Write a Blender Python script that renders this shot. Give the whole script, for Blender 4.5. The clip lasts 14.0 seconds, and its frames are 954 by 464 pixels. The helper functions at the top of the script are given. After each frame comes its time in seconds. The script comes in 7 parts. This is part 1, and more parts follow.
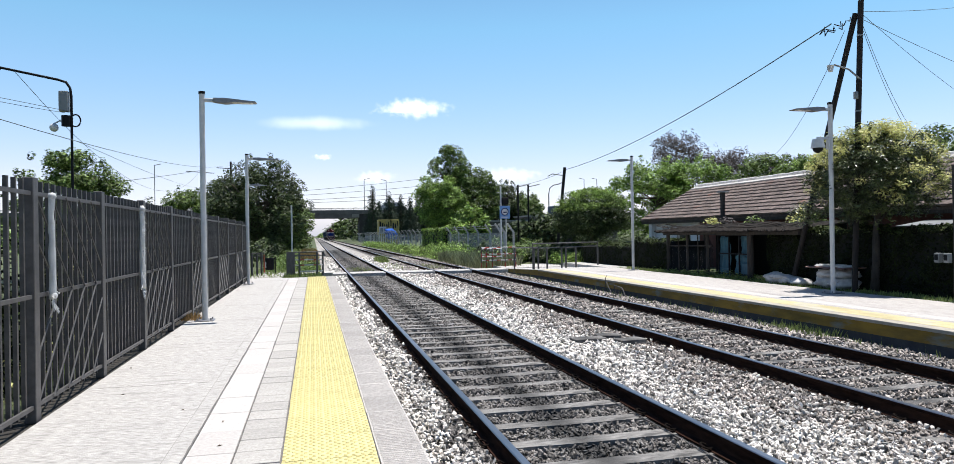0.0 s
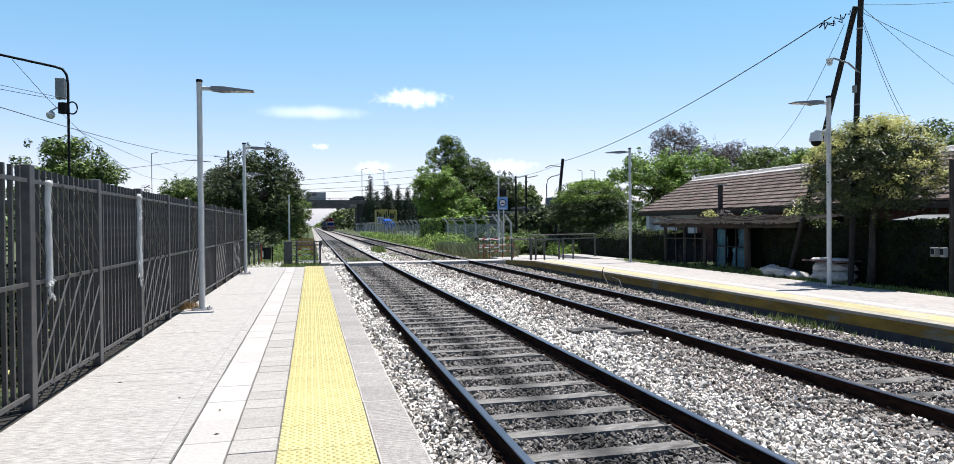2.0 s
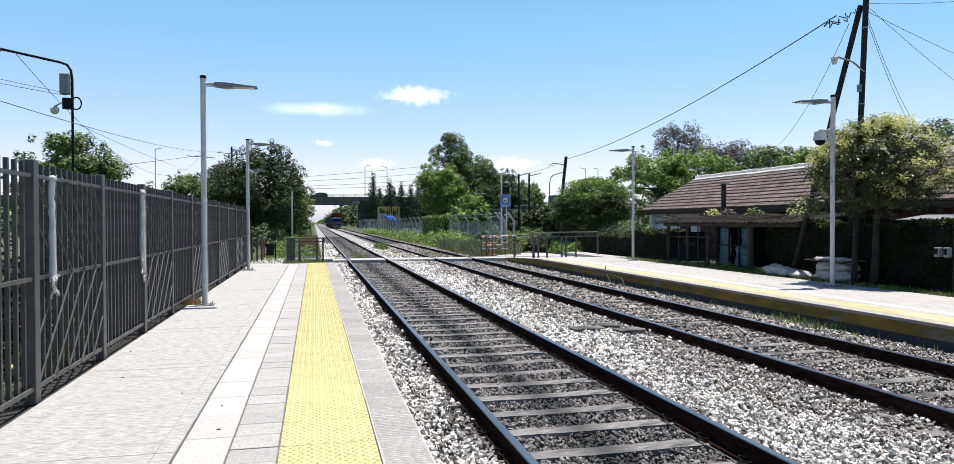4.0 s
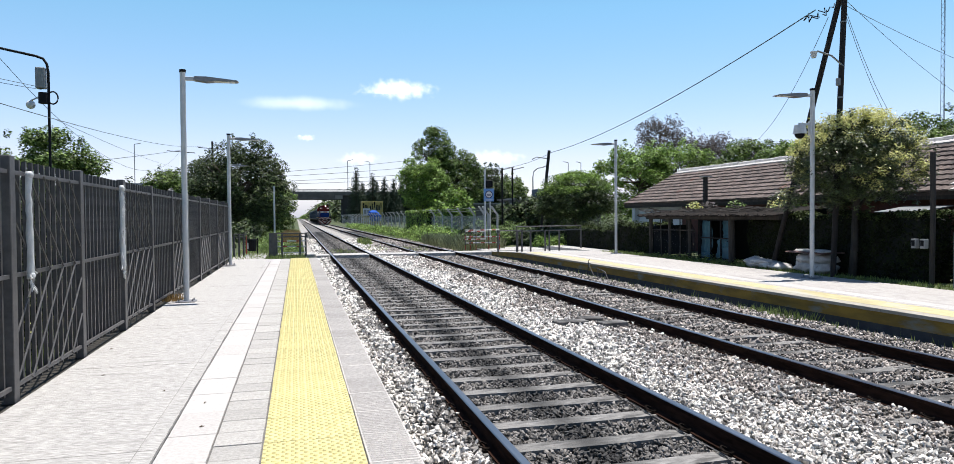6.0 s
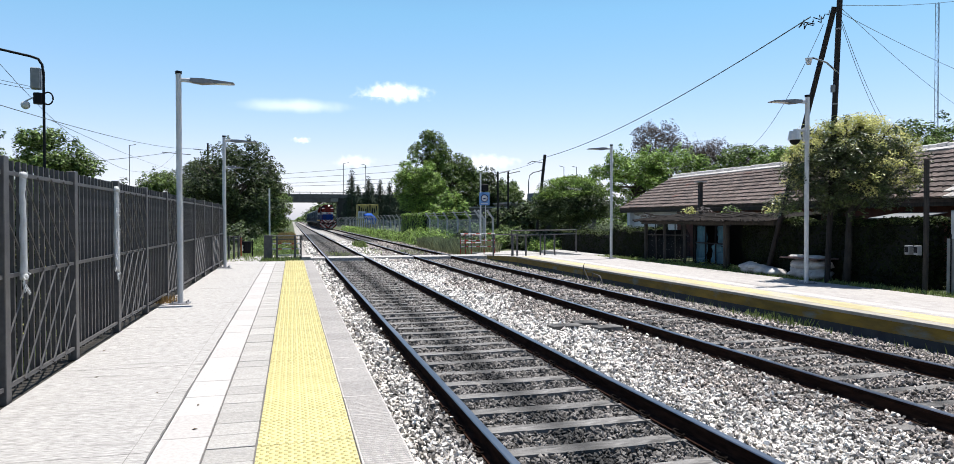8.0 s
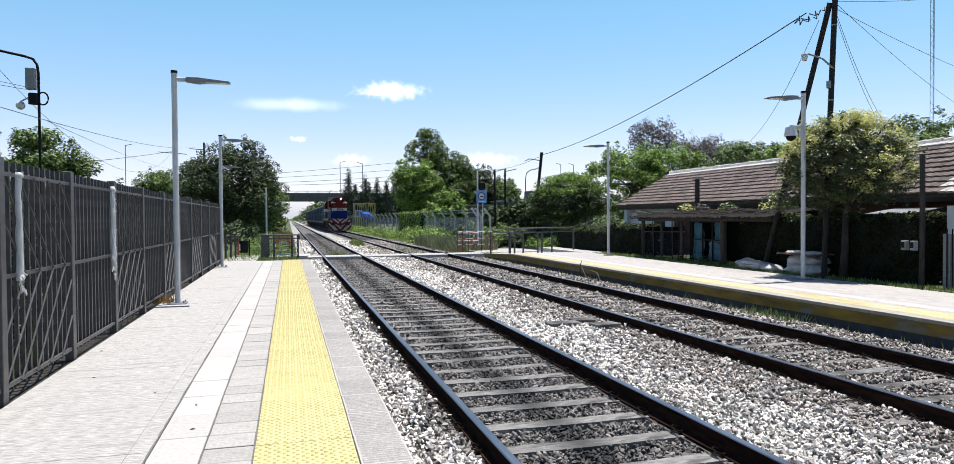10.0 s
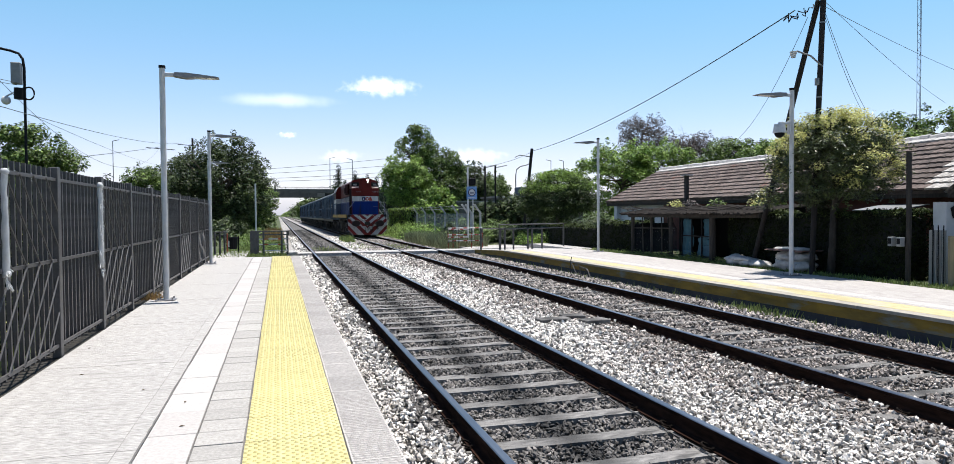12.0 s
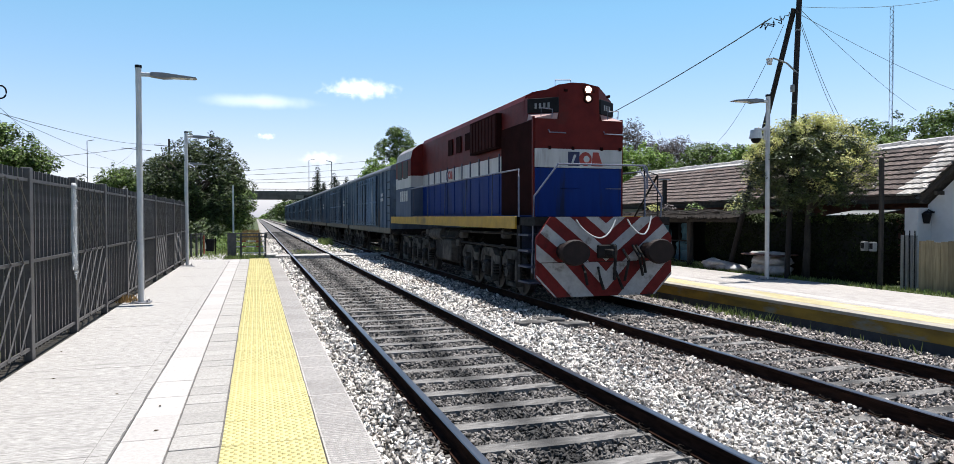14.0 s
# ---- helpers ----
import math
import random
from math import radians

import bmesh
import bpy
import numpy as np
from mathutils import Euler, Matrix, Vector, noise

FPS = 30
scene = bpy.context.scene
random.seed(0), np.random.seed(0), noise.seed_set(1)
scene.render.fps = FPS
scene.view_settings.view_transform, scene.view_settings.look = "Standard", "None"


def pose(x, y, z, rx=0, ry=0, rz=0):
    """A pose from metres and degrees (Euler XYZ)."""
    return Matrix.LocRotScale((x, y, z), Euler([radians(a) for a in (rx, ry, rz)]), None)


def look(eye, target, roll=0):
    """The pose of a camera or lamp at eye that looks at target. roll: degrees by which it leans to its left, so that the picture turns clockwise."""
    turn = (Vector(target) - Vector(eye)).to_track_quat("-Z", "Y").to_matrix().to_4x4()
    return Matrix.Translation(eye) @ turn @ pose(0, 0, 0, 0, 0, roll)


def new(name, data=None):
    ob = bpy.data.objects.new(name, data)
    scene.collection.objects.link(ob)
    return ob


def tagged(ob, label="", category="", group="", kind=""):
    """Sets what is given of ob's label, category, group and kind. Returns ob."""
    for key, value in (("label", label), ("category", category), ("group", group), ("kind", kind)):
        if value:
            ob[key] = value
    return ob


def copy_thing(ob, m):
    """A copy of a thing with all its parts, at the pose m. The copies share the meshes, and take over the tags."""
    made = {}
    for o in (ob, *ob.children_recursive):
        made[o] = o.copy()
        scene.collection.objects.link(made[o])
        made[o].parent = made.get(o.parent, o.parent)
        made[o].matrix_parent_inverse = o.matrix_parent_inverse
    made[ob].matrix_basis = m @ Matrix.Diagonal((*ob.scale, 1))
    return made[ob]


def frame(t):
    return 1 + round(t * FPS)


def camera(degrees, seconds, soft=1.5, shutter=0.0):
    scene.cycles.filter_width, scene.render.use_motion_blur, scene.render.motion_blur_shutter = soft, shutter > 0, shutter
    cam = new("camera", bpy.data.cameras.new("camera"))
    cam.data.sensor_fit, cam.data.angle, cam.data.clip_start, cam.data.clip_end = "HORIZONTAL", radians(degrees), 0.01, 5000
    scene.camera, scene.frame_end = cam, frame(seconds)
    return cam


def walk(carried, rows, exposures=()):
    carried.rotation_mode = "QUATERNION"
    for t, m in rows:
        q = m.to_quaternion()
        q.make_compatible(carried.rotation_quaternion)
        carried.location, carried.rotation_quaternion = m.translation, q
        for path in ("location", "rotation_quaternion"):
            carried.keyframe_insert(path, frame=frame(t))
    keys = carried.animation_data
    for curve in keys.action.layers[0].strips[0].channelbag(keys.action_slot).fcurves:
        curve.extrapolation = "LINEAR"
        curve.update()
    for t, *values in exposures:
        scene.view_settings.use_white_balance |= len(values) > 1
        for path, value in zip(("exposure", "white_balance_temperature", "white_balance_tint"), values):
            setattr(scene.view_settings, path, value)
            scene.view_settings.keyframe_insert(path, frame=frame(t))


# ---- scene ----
# ---- camera: held by hand at standing height, turning slowly to follow the train ----
EYE = (0.0, 0.0, 1.583)
TURNS = (
    (0.0, -13.13, 0.12, 0.91), (0.5, -13.01, 0.05, 0.73), (1.0, -13.24, -0.24, 0.54), (1.5, -13.29, -0.49, 0.52),
    (2.0, -13.33, -0.63, 0.48), (2.5, -13.31, -0.62, 0.35), (3.0, -13.21, -0.73, 0.40), (5.3, -13.54, -1.26, -0.76),
    (5.5, -13.83, -1.40, -0.82), (6.0, -14.45, -1.32, 0.46), (6.5, -14.09, -0.97, 0.69), (7.0, -14.30, -0.81, 0.68),
    (7.5, -14.58, -0.77, 0.18), (8.0, -14.82, -1.02, 0.08), (10.5, -15.06, -1.25, 0.44), (11.0, -15.08, -1.34, 0.43),
    (11.5, -15.54, -1.31, 0.28), (12.0, -15.85, -1.50, 0.40), (12.5, -16.15, -1.33, 0.39), (13.0, -16.61, -1.39, 0.28),
    (13.5, -17.06, -1.46, 0.21), (14.0, -17.51, -1.25, 0.10),
)
cam = camera(68.57, 14.0, soft=0.35)
walk(cam, [(t, pose(*EYE, 90 + p, r, y)) for t, y, p, r in TURNS], exposures=((0.0, 0.69), (14.0, 0.69)))

# ---- sky and sun ----
SUN_TO = Vector((0.175, 0.118, 1.0)).normalized()
world = bpy.data.worlds.new("sky")
scene.world = world
world.use_nodes = True
nt = world.node_tree
sky = nt.nodes.new("ShaderNodeTexSky")
sky.sky_type = "NISHITA"
sky.sun_disc = False
sky.sun_elevation = math.asin(SUN_TO.z)
sky.sun_rotation = math.atan2(SUN_TO.x, SUN_TO.y)
sky.altitude = 30
sky.air_density, sky.dust_density, sky.ozone_density = 1.0, 0.08, 0.7
nt.nodes["Background"].inputs["Strength"].default_value = 0.123
tint = nt.nodes.new("ShaderNodeMix")
tint.data_type, tint.blend_type = "RGBA", "MULTIPLY"
tint.inputs[0].default_value = 1.0
# summer haze: whiter towards the horizon, clear blue above
sky_way, sky_up, haze = nt.nodes.new("ShaderNodeTexCoord"), nt.nodes.new("ShaderNodeSeparateXYZ"), nt.nodes.new("ShaderNodeValToRGB")
nt.links.new(sky_way.outputs["Generated"], sky_up.inputs[0])
nt.links.new(sky_up.outputs["Z"], haze.inputs["Fac"])
haze.color_ramp.elements[0].position, haze.color_ramp.elements[0].color = 0.0, (0.40, 0.47, 0.80, 1)
haze.color_ramp.elements[1].position, haze.color_ramp.elements[1].color = 0.9, (0.40, 0.47, 0.58, 1)
for at, tone in ((0.035, (0.72, 0.68, 0.86, 1)), (0.08, (0.80, 0.715, 0.84, 1)), (0.28, (0.645, 0.875, 0.875, 1)), (0.5, (0.52, 0.64, 0.72, 1))):
    haze.color_ramp.elements.new(at).color = tone
nt.links.new(haze.outputs["Color"], tint.inputs[7])
nt.links.new(sky.outputs["Color"], tint.inputs[6])
nt.links.new(tint.outputs[2], nt.nodes["Background"].inputs["Color"])
sun_data = bpy.data.lights.new("sun", "SUN")
sun_data.energy, sun_data.angle, sun_data.color = 5.0, radians(0.53), (1.0, 0.975, 0.94)
sun = new("sun", sun_data)
sun.matrix_world = look(Vector((0, 0, 60)) + SUN_TO * 50, (0, 0, 60))


# ---- materials ----
def surface(name, light, dark, scale=8.0, rough=0.8, bump=0.3, metal=0.0, big=0.6, vary=0.0, island=0.0,
            stain=None, stain_at=0.62, stain_scale=0.9, fine=90.0, stretch=(1, 1, 1), through_light=0.0, spec=0.4, band=None):
    """A procedural surface: colour between two tones by noise at two scales, fine grain relief, optional stains,
    optional change from object to object (vary) or from piece to piece of a joined mesh (island)."""
    m = bpy.data.materials.new(name)
    m.use_nodes = True
    n, l = m.node_tree.nodes, m.node_tree.links
    b = n["Principled BSDF"]
    co = n.new("ShaderNodeTexCoord")
    mp = n.new("ShaderNodeMapping")
    mp.inputs["Scale"].default_value = stretch
    l.new(co.outputs["Object"], mp.inputs["Vector"])
    def noise_tex(s, detail=6.0):
        t = n.new("ShaderNodeTexNoise")
        t.inputs["Scale"].default_value, t.inputs["Detail"].default_value = s, detail
        t.inputs["Roughness"].default_value = 0.62
        l.new(mp.outputs["Vector"], t.inputs["Vector"])
        return t.outputs["Fac"]
    def mix(fac, a, c, mode="MIX"):
        x = n.new("ShaderNodeMix")
        x.data_type, x.blend_type = "RGBA", mode
        for sock, v in ((x.inputs[0], fac), (x.inputs[6], a), (x.inputs[7], c)):
            if isinstance(v, bpy.types.NodeSocket):
                l.new(v, sock)
            else:
                sock.default_value = v if isinstance(v, float) else (*v, 1)
        return x.outputs[2]
    def ramp(sock, lo, hi):
        r = n.new("ShaderNodeMapRange")
        r.inputs["From Min"].default_value, r.inputs["From Max"].default_value = lo, hi
        l.new(sock, r.inputs["Value"])
        return r.outputs["Result"]
    col = mix(ramp(noise_tex(scale), 0.35, 0.65), dark, light)
    mid = tuple((a + c) / 2 for a, c in zip(light, dark))
    col = mix(ramp(noise_tex(scale * 0.11, 3.0), 0.38 + 0.3 * (1 - big), 0.75), col, tuple(0.72 * v for v in mid))
    if stain:
        col = mix(ramp(noise_tex(stain_scale, 8.0), stain_at, stain_at + 0.12), col, stain)
    if band:
        at, half, tone = band          # a lengthwise oil stain centred at x = at
        sep, dif, ab = n.new("ShaderNodeSeparateXYZ"), n.new("ShaderNodeMath"), n.new("ShaderNodeMath")
        dif.operation, ab.operation = "SUBTRACT", "ABSOLUTE"
        dif.inputs[1].default_value = at
        l.new(co.outputs["Object"], sep.inputs[0])
        l.new(sep.outputs["X"], dif.inputs[0])
        l.new(dif.outputs[0], ab.inputs[0])
        wide = n.new("ShaderNodeMath")
        wide.operation = "MULTIPLY_ADD"
        l.new(noise_tex(3.0, 4.0), wide.inputs[0])
        wide.inputs[1].default_value = 0.5
        l.new(ab.outputs[0], wide.inputs[2])
        col = mix(ramp(wide.outputs[0], half + 0.38, half + 0.12), col, tone)
    def shift(sock, amount):
        h = n.new("ShaderNodeHueSaturation")
        l.new(col, h.inputs["Color"])
        l.new(ramp2(sock, 1 - amount, 1 + amount), h.inputs["Value"])
        return h.outputs["Color"]
    def ramp2(sock, lo, hi):
        r = n.new("ShaderNodeMapRange")
        r.inputs["To Min"].default_value, r.inputs["To Max"].default_value = lo, hi
        l.new(sock, r.inputs["Value"])
        return r.outputs["Result"]
    if vary:
        col = shift(n.new("ShaderNodeObjectInfo").outputs["Random"], vary)
    if island:
        col = shift(n.new("ShaderNodeNewGeometry").outputs["Random Per Island"], island)
    l.new(col, b.inputs["Base Color"])
    b.inputs["Metallic"].default_value = metal
    b.inputs["Specular IOR Level"].default_value = spec
    l.new(ramp2(noise_tex(scale * 0.7), max(0.02, rough - 0.1), min(1, rough + 0.1)), b.inputs["Roughness"])
    if bump:
        bp = n.new("ShaderNodeBump")
        bp.inputs["Strength"].default_value, bp.inputs["Distance"].default_value = bump, 0.01
        l.new(noise_tex(fine, 4.0), bp.inputs["Height"])
        l.new(bp.outputs["Normal"], b.inputs["Normal"])
    if through_light:
        tr = n.new("ShaderNodeBsdfTranslucent")
        l.new(col, tr.inputs["Color"])
        ms = n.new("ShaderNodeMixShader")
        ms.inputs[0].default_value = through_light
        l.new(b.outputs["BSDF"], ms.inputs[1])
        l.new(tr.outputs["BSDF"], ms.inputs[2])
        l.new(ms.outputs["Shader"], n["Material Output"].inputs["Surface"])
    return m


def glowing(name, colour, strength):
    m = bpy.data.materials.new(name)
    m.use_nodes = True
    b = m.node_tree.nodes["Principled BSDF"]
    b.inputs["Base Color"].default_value = (*colour, 1)
    b.inputs["Emission Color"].default_value, b.inputs["Emission Strength"].default_value = (*colour, 1), strength
    return m


CONCRETE = surface("worn_concrete", (0.515, 0.489, 0.457), (0.20, 0.189, 0.177), 34, 0.9, 1.0, big=0.35, stain=(0.215, 0.205, 0.19), stain_at=0.6, stain_scale=2.6, stretch=(0.28, 2.6, 1), fine=45)
CONCRETE_RIGHT = surface("smooth_grey_concrete", (0.40, 0.372, 0.345), (0.31, 0.288, 0.268), 7, 0.9, 0.7, big=0.4, stain=(0.25, 0.235, 0.215), stain_at=0.62, stain_scale=1.2, stretch=(1.5, 0.6, 1))
CONCRETE_DARK = surface("weathered_concrete", (0.225, 0.217, 0.203), (0.15, 0.146, 0.135), 5, 0.92, 0.5, stain=(0.075, 0.075, 0.0675), stain_at=0.56)
TILE_WHITE = surface("white_paving", (0.44, 0.41, 0.385), (0.36, 0.335, 0.312), 30, 0.8, 0.5, big=0.3, vary=0.07, stain=(0.33, 0.31, 0.29), stain_at=0.64, stain_scale=3.0)
TILE_GREY = surface("grey_paving", (0.40, 0.378, 0.347), (0.285, 0.268, 0.246), 40, 0.88, 0.7, vary=0.09, stain=(0.27, 0.25, 0.225), stain_at=0.62, stain_scale=4)
TILE_EDGE = surface("ribbed_grey_paving", (0.47, 0.435, 0.405), (0.35, 0.325, 0.30), 30, 0.88, 0.6, vary=0.08, stain=(0.33, 0.305, 0.275), stain_at=0.6, stain_scale=3)
TILE_YELLOW = surface("yellow_tactile", (0.555, 0.488, 0.235), (0.465, 0.403, 0.175), 22, 0.75, 0.4, vary=0.05, stain=(0.40, 0.36, 0.21), stain_at=0.62, stain_scale=2.5)
YELLOW_FACE = surface("worn_yellow_paint", (0.25, 0.155, 0.02), (0.13, 0.085, 0.016), 4, 0.8, 0.4, stain=(0.15, 0.155, 0.13), stain_at=0.55, stain_scale=2.6, stretch=(1, 0.4, 1.6))
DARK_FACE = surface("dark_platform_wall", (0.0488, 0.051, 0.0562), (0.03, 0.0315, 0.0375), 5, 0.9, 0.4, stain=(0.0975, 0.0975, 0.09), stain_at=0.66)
RAIL_CLIP = surface("oily_dark_clip", (0.02, 0.015, 0.012), (0.009, 0.007, 0.006), 18, 0.9, 0.4, spec=0.05)
RAIL_SIDE = surface("rusty_rail_side", (0.04, 0.0205, 0.014), (0.013, 0.0075, 0.0058), 18, 0.95, 0.4, stretch=(1, 0.2, 1), spec=0.03)
RAIL_TOP = surface("polished_rail_top", (0.30, 0.30, 0.32), (0.20, 0.20, 0.215), 20, 0.36, 0.05, metal=1.0, stretch=(1, 0.05, 1))
SLEEPER = surface("grey_sleeper", (0.225, 0.212, 0.198), (0.11, 0.104, 0.097), 12, 0.9, 0.7, vary=0.22, band=(-0.08, 0.16, (0.05, 0.047, 0.044)), stain=(0.07, 0.066, 0.062), stain_at=0.53, stain_scale=5.0, stretch=(0.5, 1.5, 1))
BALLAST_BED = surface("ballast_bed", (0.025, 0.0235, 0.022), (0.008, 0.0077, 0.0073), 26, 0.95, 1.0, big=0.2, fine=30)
STONE = surface("ballast_stone", (0.66, 0.617, 0.565), (0.42, 0.39, 0.354), 9, 0.9, 0.5, big=0.2, island=0.72)
STONE_MID = surface("brownish_ballast_stone", (0.35, 0.308, 0.274), (0.165, 0.144, 0.127), 9, 0.9, 0.5, big=0.2, island=0.85)
STONE_DARK = surface("oily_ballast_stone", (0.195, 0.178, 0.163), (0.085, 0.078, 0.072), 9, 0.88, 0.5, big=0.2, island=0.6, band=(2.266, 0.16, (0.035, 0.033, 0.031)))
GRASS_GROUND = surface("grassy_soil", (0.082, 0.10, 0.038), (0.04, 0.052, 0.019), 2.2, 0.95, 0.8, stain=(0.16, 0.125, 0.07), stain_at=0.6, stain_scale=0.25, fine=25)
GRASS = surface("grass_blades", (0.27, 0.32, 0.10), (0.12, 0.17, 0.045), 3, 0.7, 0.0, island=0.5, through_light=0.35)
DRY_GRASS = surface("dry_grass", (0.36, 0.24, 0.10), (0.24, 0.14, 0.05), 3, 0.8, 0.0, island=0.3, through_light=0.25)
FENCE_STEEL = surface("dark_painted_steel", (0.10, 0.095, 0.093), (0.065, 0.061, 0.06), 10, 0.45, 0.1, spec=0.3)
BAR_STEEL = surface("dark_bar_steel", (0.095, 0.088, 0.084), (0.06, 0.055, 0.052), 10, 0.5, 0.1, spec=0.25)
POLE_PAINT = surface("pale_grey_paint", (0.55, 0.545, 0.535), (0.46, 0.455, 0.445), 6, 0.5, 0.1)
LAMP_METAL = surface("lamp_metal", (0.22, 0.22, 0.23), (0.16, 0.16, 0.17), 8, 0.45, 0.1, metal=0.3)
LENS = surface("lamp_lens", (0.75, 0.75, 0.72), (0.65, 0.65, 0.63), 20, 0.2, 0.0)
BLACK = surface("black_paint", (0.011, 0.011, 0.012), (0.006, 0.006, 0.007), 8, 0.7, 0.1, spec=0.15)
WHITE_PLASTIC = surface("white_plastic", (0.555, 0.555, 0.547), (0.465, 0.465, 0.458), 14, 0.5, 0.3)
GREY_BOX = surface("grey_metal_box", (0.225, 0.232, 0.232), (0.173, 0.18, 0.18), 8, 0.5, 0.1)
TIMBER_DARK = surface("tarred_timber", (0.022, 0.017, 0.0145), (0.010, 0.008, 0.0075), 6, 0.85, 0.5, stretch=(3, 3, 0.3))
BARK = surface("bark", (0.12, 0.095, 0.07), (0.055, 0.043, 0.032), 7, 0.95, 1.0, stretch=(2, 2, 0.5), fine=35)
RED_PAINT = surface("red_paint", (0.315, 0.0375, 0.0225), (0.247, 0.0263, 0.0165), 8, 0.5, 0.1)


# ---- building blocks ----
def part(name, bm, material, parent=None, label="", smooth=False):
    """Links a bmesh as one mesh object under a thing or a part."""
    me = bpy.data.meshes.new(name)
    if smooth:
        for f in bm.faces:
            f.smooth = True
    bm.to_mesh(me)
    bm.free()
    for mt in (material if isinstance(material, (list, tuple)) else [material]):
        me.materials.append(mt)
    ob = new(name, me)
    if parent:
        ob.parent = parent
    if label:
        tagged(ob, label)
    return ob


def thing(name, label, category, at=(0, 0, 0), group="", kind="", turn=0):
    ob = new(name)
    ob.empty_display_size = 0.1
    ob.matrix_basis = pose(*at, 0, 0, turn)
    return tagged(ob, label, category, group, kind)


def share(ob, parent, at, turn=None):
    """Another object on the same mesh, under the same kind of parent."""
    o = bpy.data.objects.new(ob.name.split(".")[0], ob.data)
    scene.collection.objects.link(o)
    o.parent = parent
    o.matrix_basis = turn if turn is not None else Matrix.Translation(at)
    return o


def box(bm, lo, hi, bevel=0.0, m=None, mi=0):
    vs = [bm.verts.new((x, y, z)) for x in (lo[0], hi[0]) for y in (lo[1], hi[1]) for z in (lo[2], hi[2])]
    fs = [bm.faces.new([vs[i] for i in q]) for q in ((0, 1, 3, 2), (4, 6, 7, 5), (0, 4, 5, 1), (2, 3, 7, 6), (0, 2, 6, 4), (1, 5, 7, 3))]
    for f in fs:
        f.material_index = mi
    if bevel:
        es = list({e for f in fs for e in f.edges})
        out = bmesh.ops.bevel(bm, geom=es, offset=bevel, segments=1, affect="EDGES")
        vs = list({v for f in out["faces"] for v in f.verts} | {v for v in vs if v.is_valid})
    if m is not None:
        bmesh.ops.transform(bm, matrix=m, verts=[v for v in vs if v.is_valid])
    return bm


def boxes(*specs, bevel=0.0):
    bm = bmesh.new()
    for lo, hi in specs:
        box(bm, lo, hi, bevel)
    return bm


def tube(bm, pts, r, sides=8, r2=None, cap=True):
    """A round bar along a line of points; r2: the radius at its end."""
    pts = [Vector(p) for p in pts]
    rings = []
    up = Vector((0.0123, 0.031, 1.0))
    for i, p in enumerate(pts):
        d = (pts[min(i + 1, len(pts) - 1)] - pts[max(i - 1, 0)]).normalized()
        a = d.cross(up if abs(d.z) < 0.95 else Vector((0.99, 0.1, 0))).normalized()
        b = d.cross(a)
        rr = r if r2 is None else r + (r2 - r) * i / max(1, len(pts) - 1)
        rings.append([bm.verts.new(p + rr * (math.cos(t) * a + math.sin(t) * b)) for t in (2 * math.pi * k / sides for k in range(sides))])
    for ra, rb in zip(rings, rings[1:]):
        for k in range(sides):
            bm.faces.new((ra[k], ra[(k + 1) % sides], rb[(k + 1) % sides], rb[k]))
    if cap:
        bm.faces.new(rings[0][::-1])
        bm.faces.new(rings[-1])
    return bm


def tubes(*specs, sides=8):
    bm = bmesh.new()
    for pts, r in specs:
        tube(bm, pts, r, sides)
    return bm


def prism(bm, outline, a, b, axis="y", mi=0):
    """An outline of (u, v) pairs drawn out from a to b along an axis."""
    put = {"y": lambda u, v, w: (u, w, v), "x": lambda u, v, w: (w, u, v), "z": lambda u, v, w: (u, v, w)}[axis]
    va = [bm.verts.new(put(u, v, a)) for u, v in outline]
    vb = [bm.verts.new(put(u, v, b)) for u, v in outline]
    k = len(outline)
    fs = [bm.faces.new(va[::-1]), bm.faces.new(vb)]
    fs += [bm.faces.new((va[i], va[(i + 1) % k], vb[(i + 1) % k], vb[i])) for i in range(k)]
    for f in fs:
        f.material_index = mi
    bmesh.ops.recalc_face_normals(bm, faces=fs)
    return bm


def quads(name, co, faces, material, parent=None, label=""):
    """A mesh from arrays of corners and faces."""
    me = bpy.data.meshes.new(name)
    me.from_pydata(np.asarray(co).tolist(), [], [list(f) for f in faces] if isinstance(faces, list) else np.asarray(faces).tolist())
    for mt in (material if isinstance(material, (list, tuple)) else [material]):
        me.materials.append(mt)
    ob = new(name, me)
    if parent:
        ob.parent = parent
    if label:
        tagged(ob, label)
    return ob


RNG = np.random.default_rng(7)


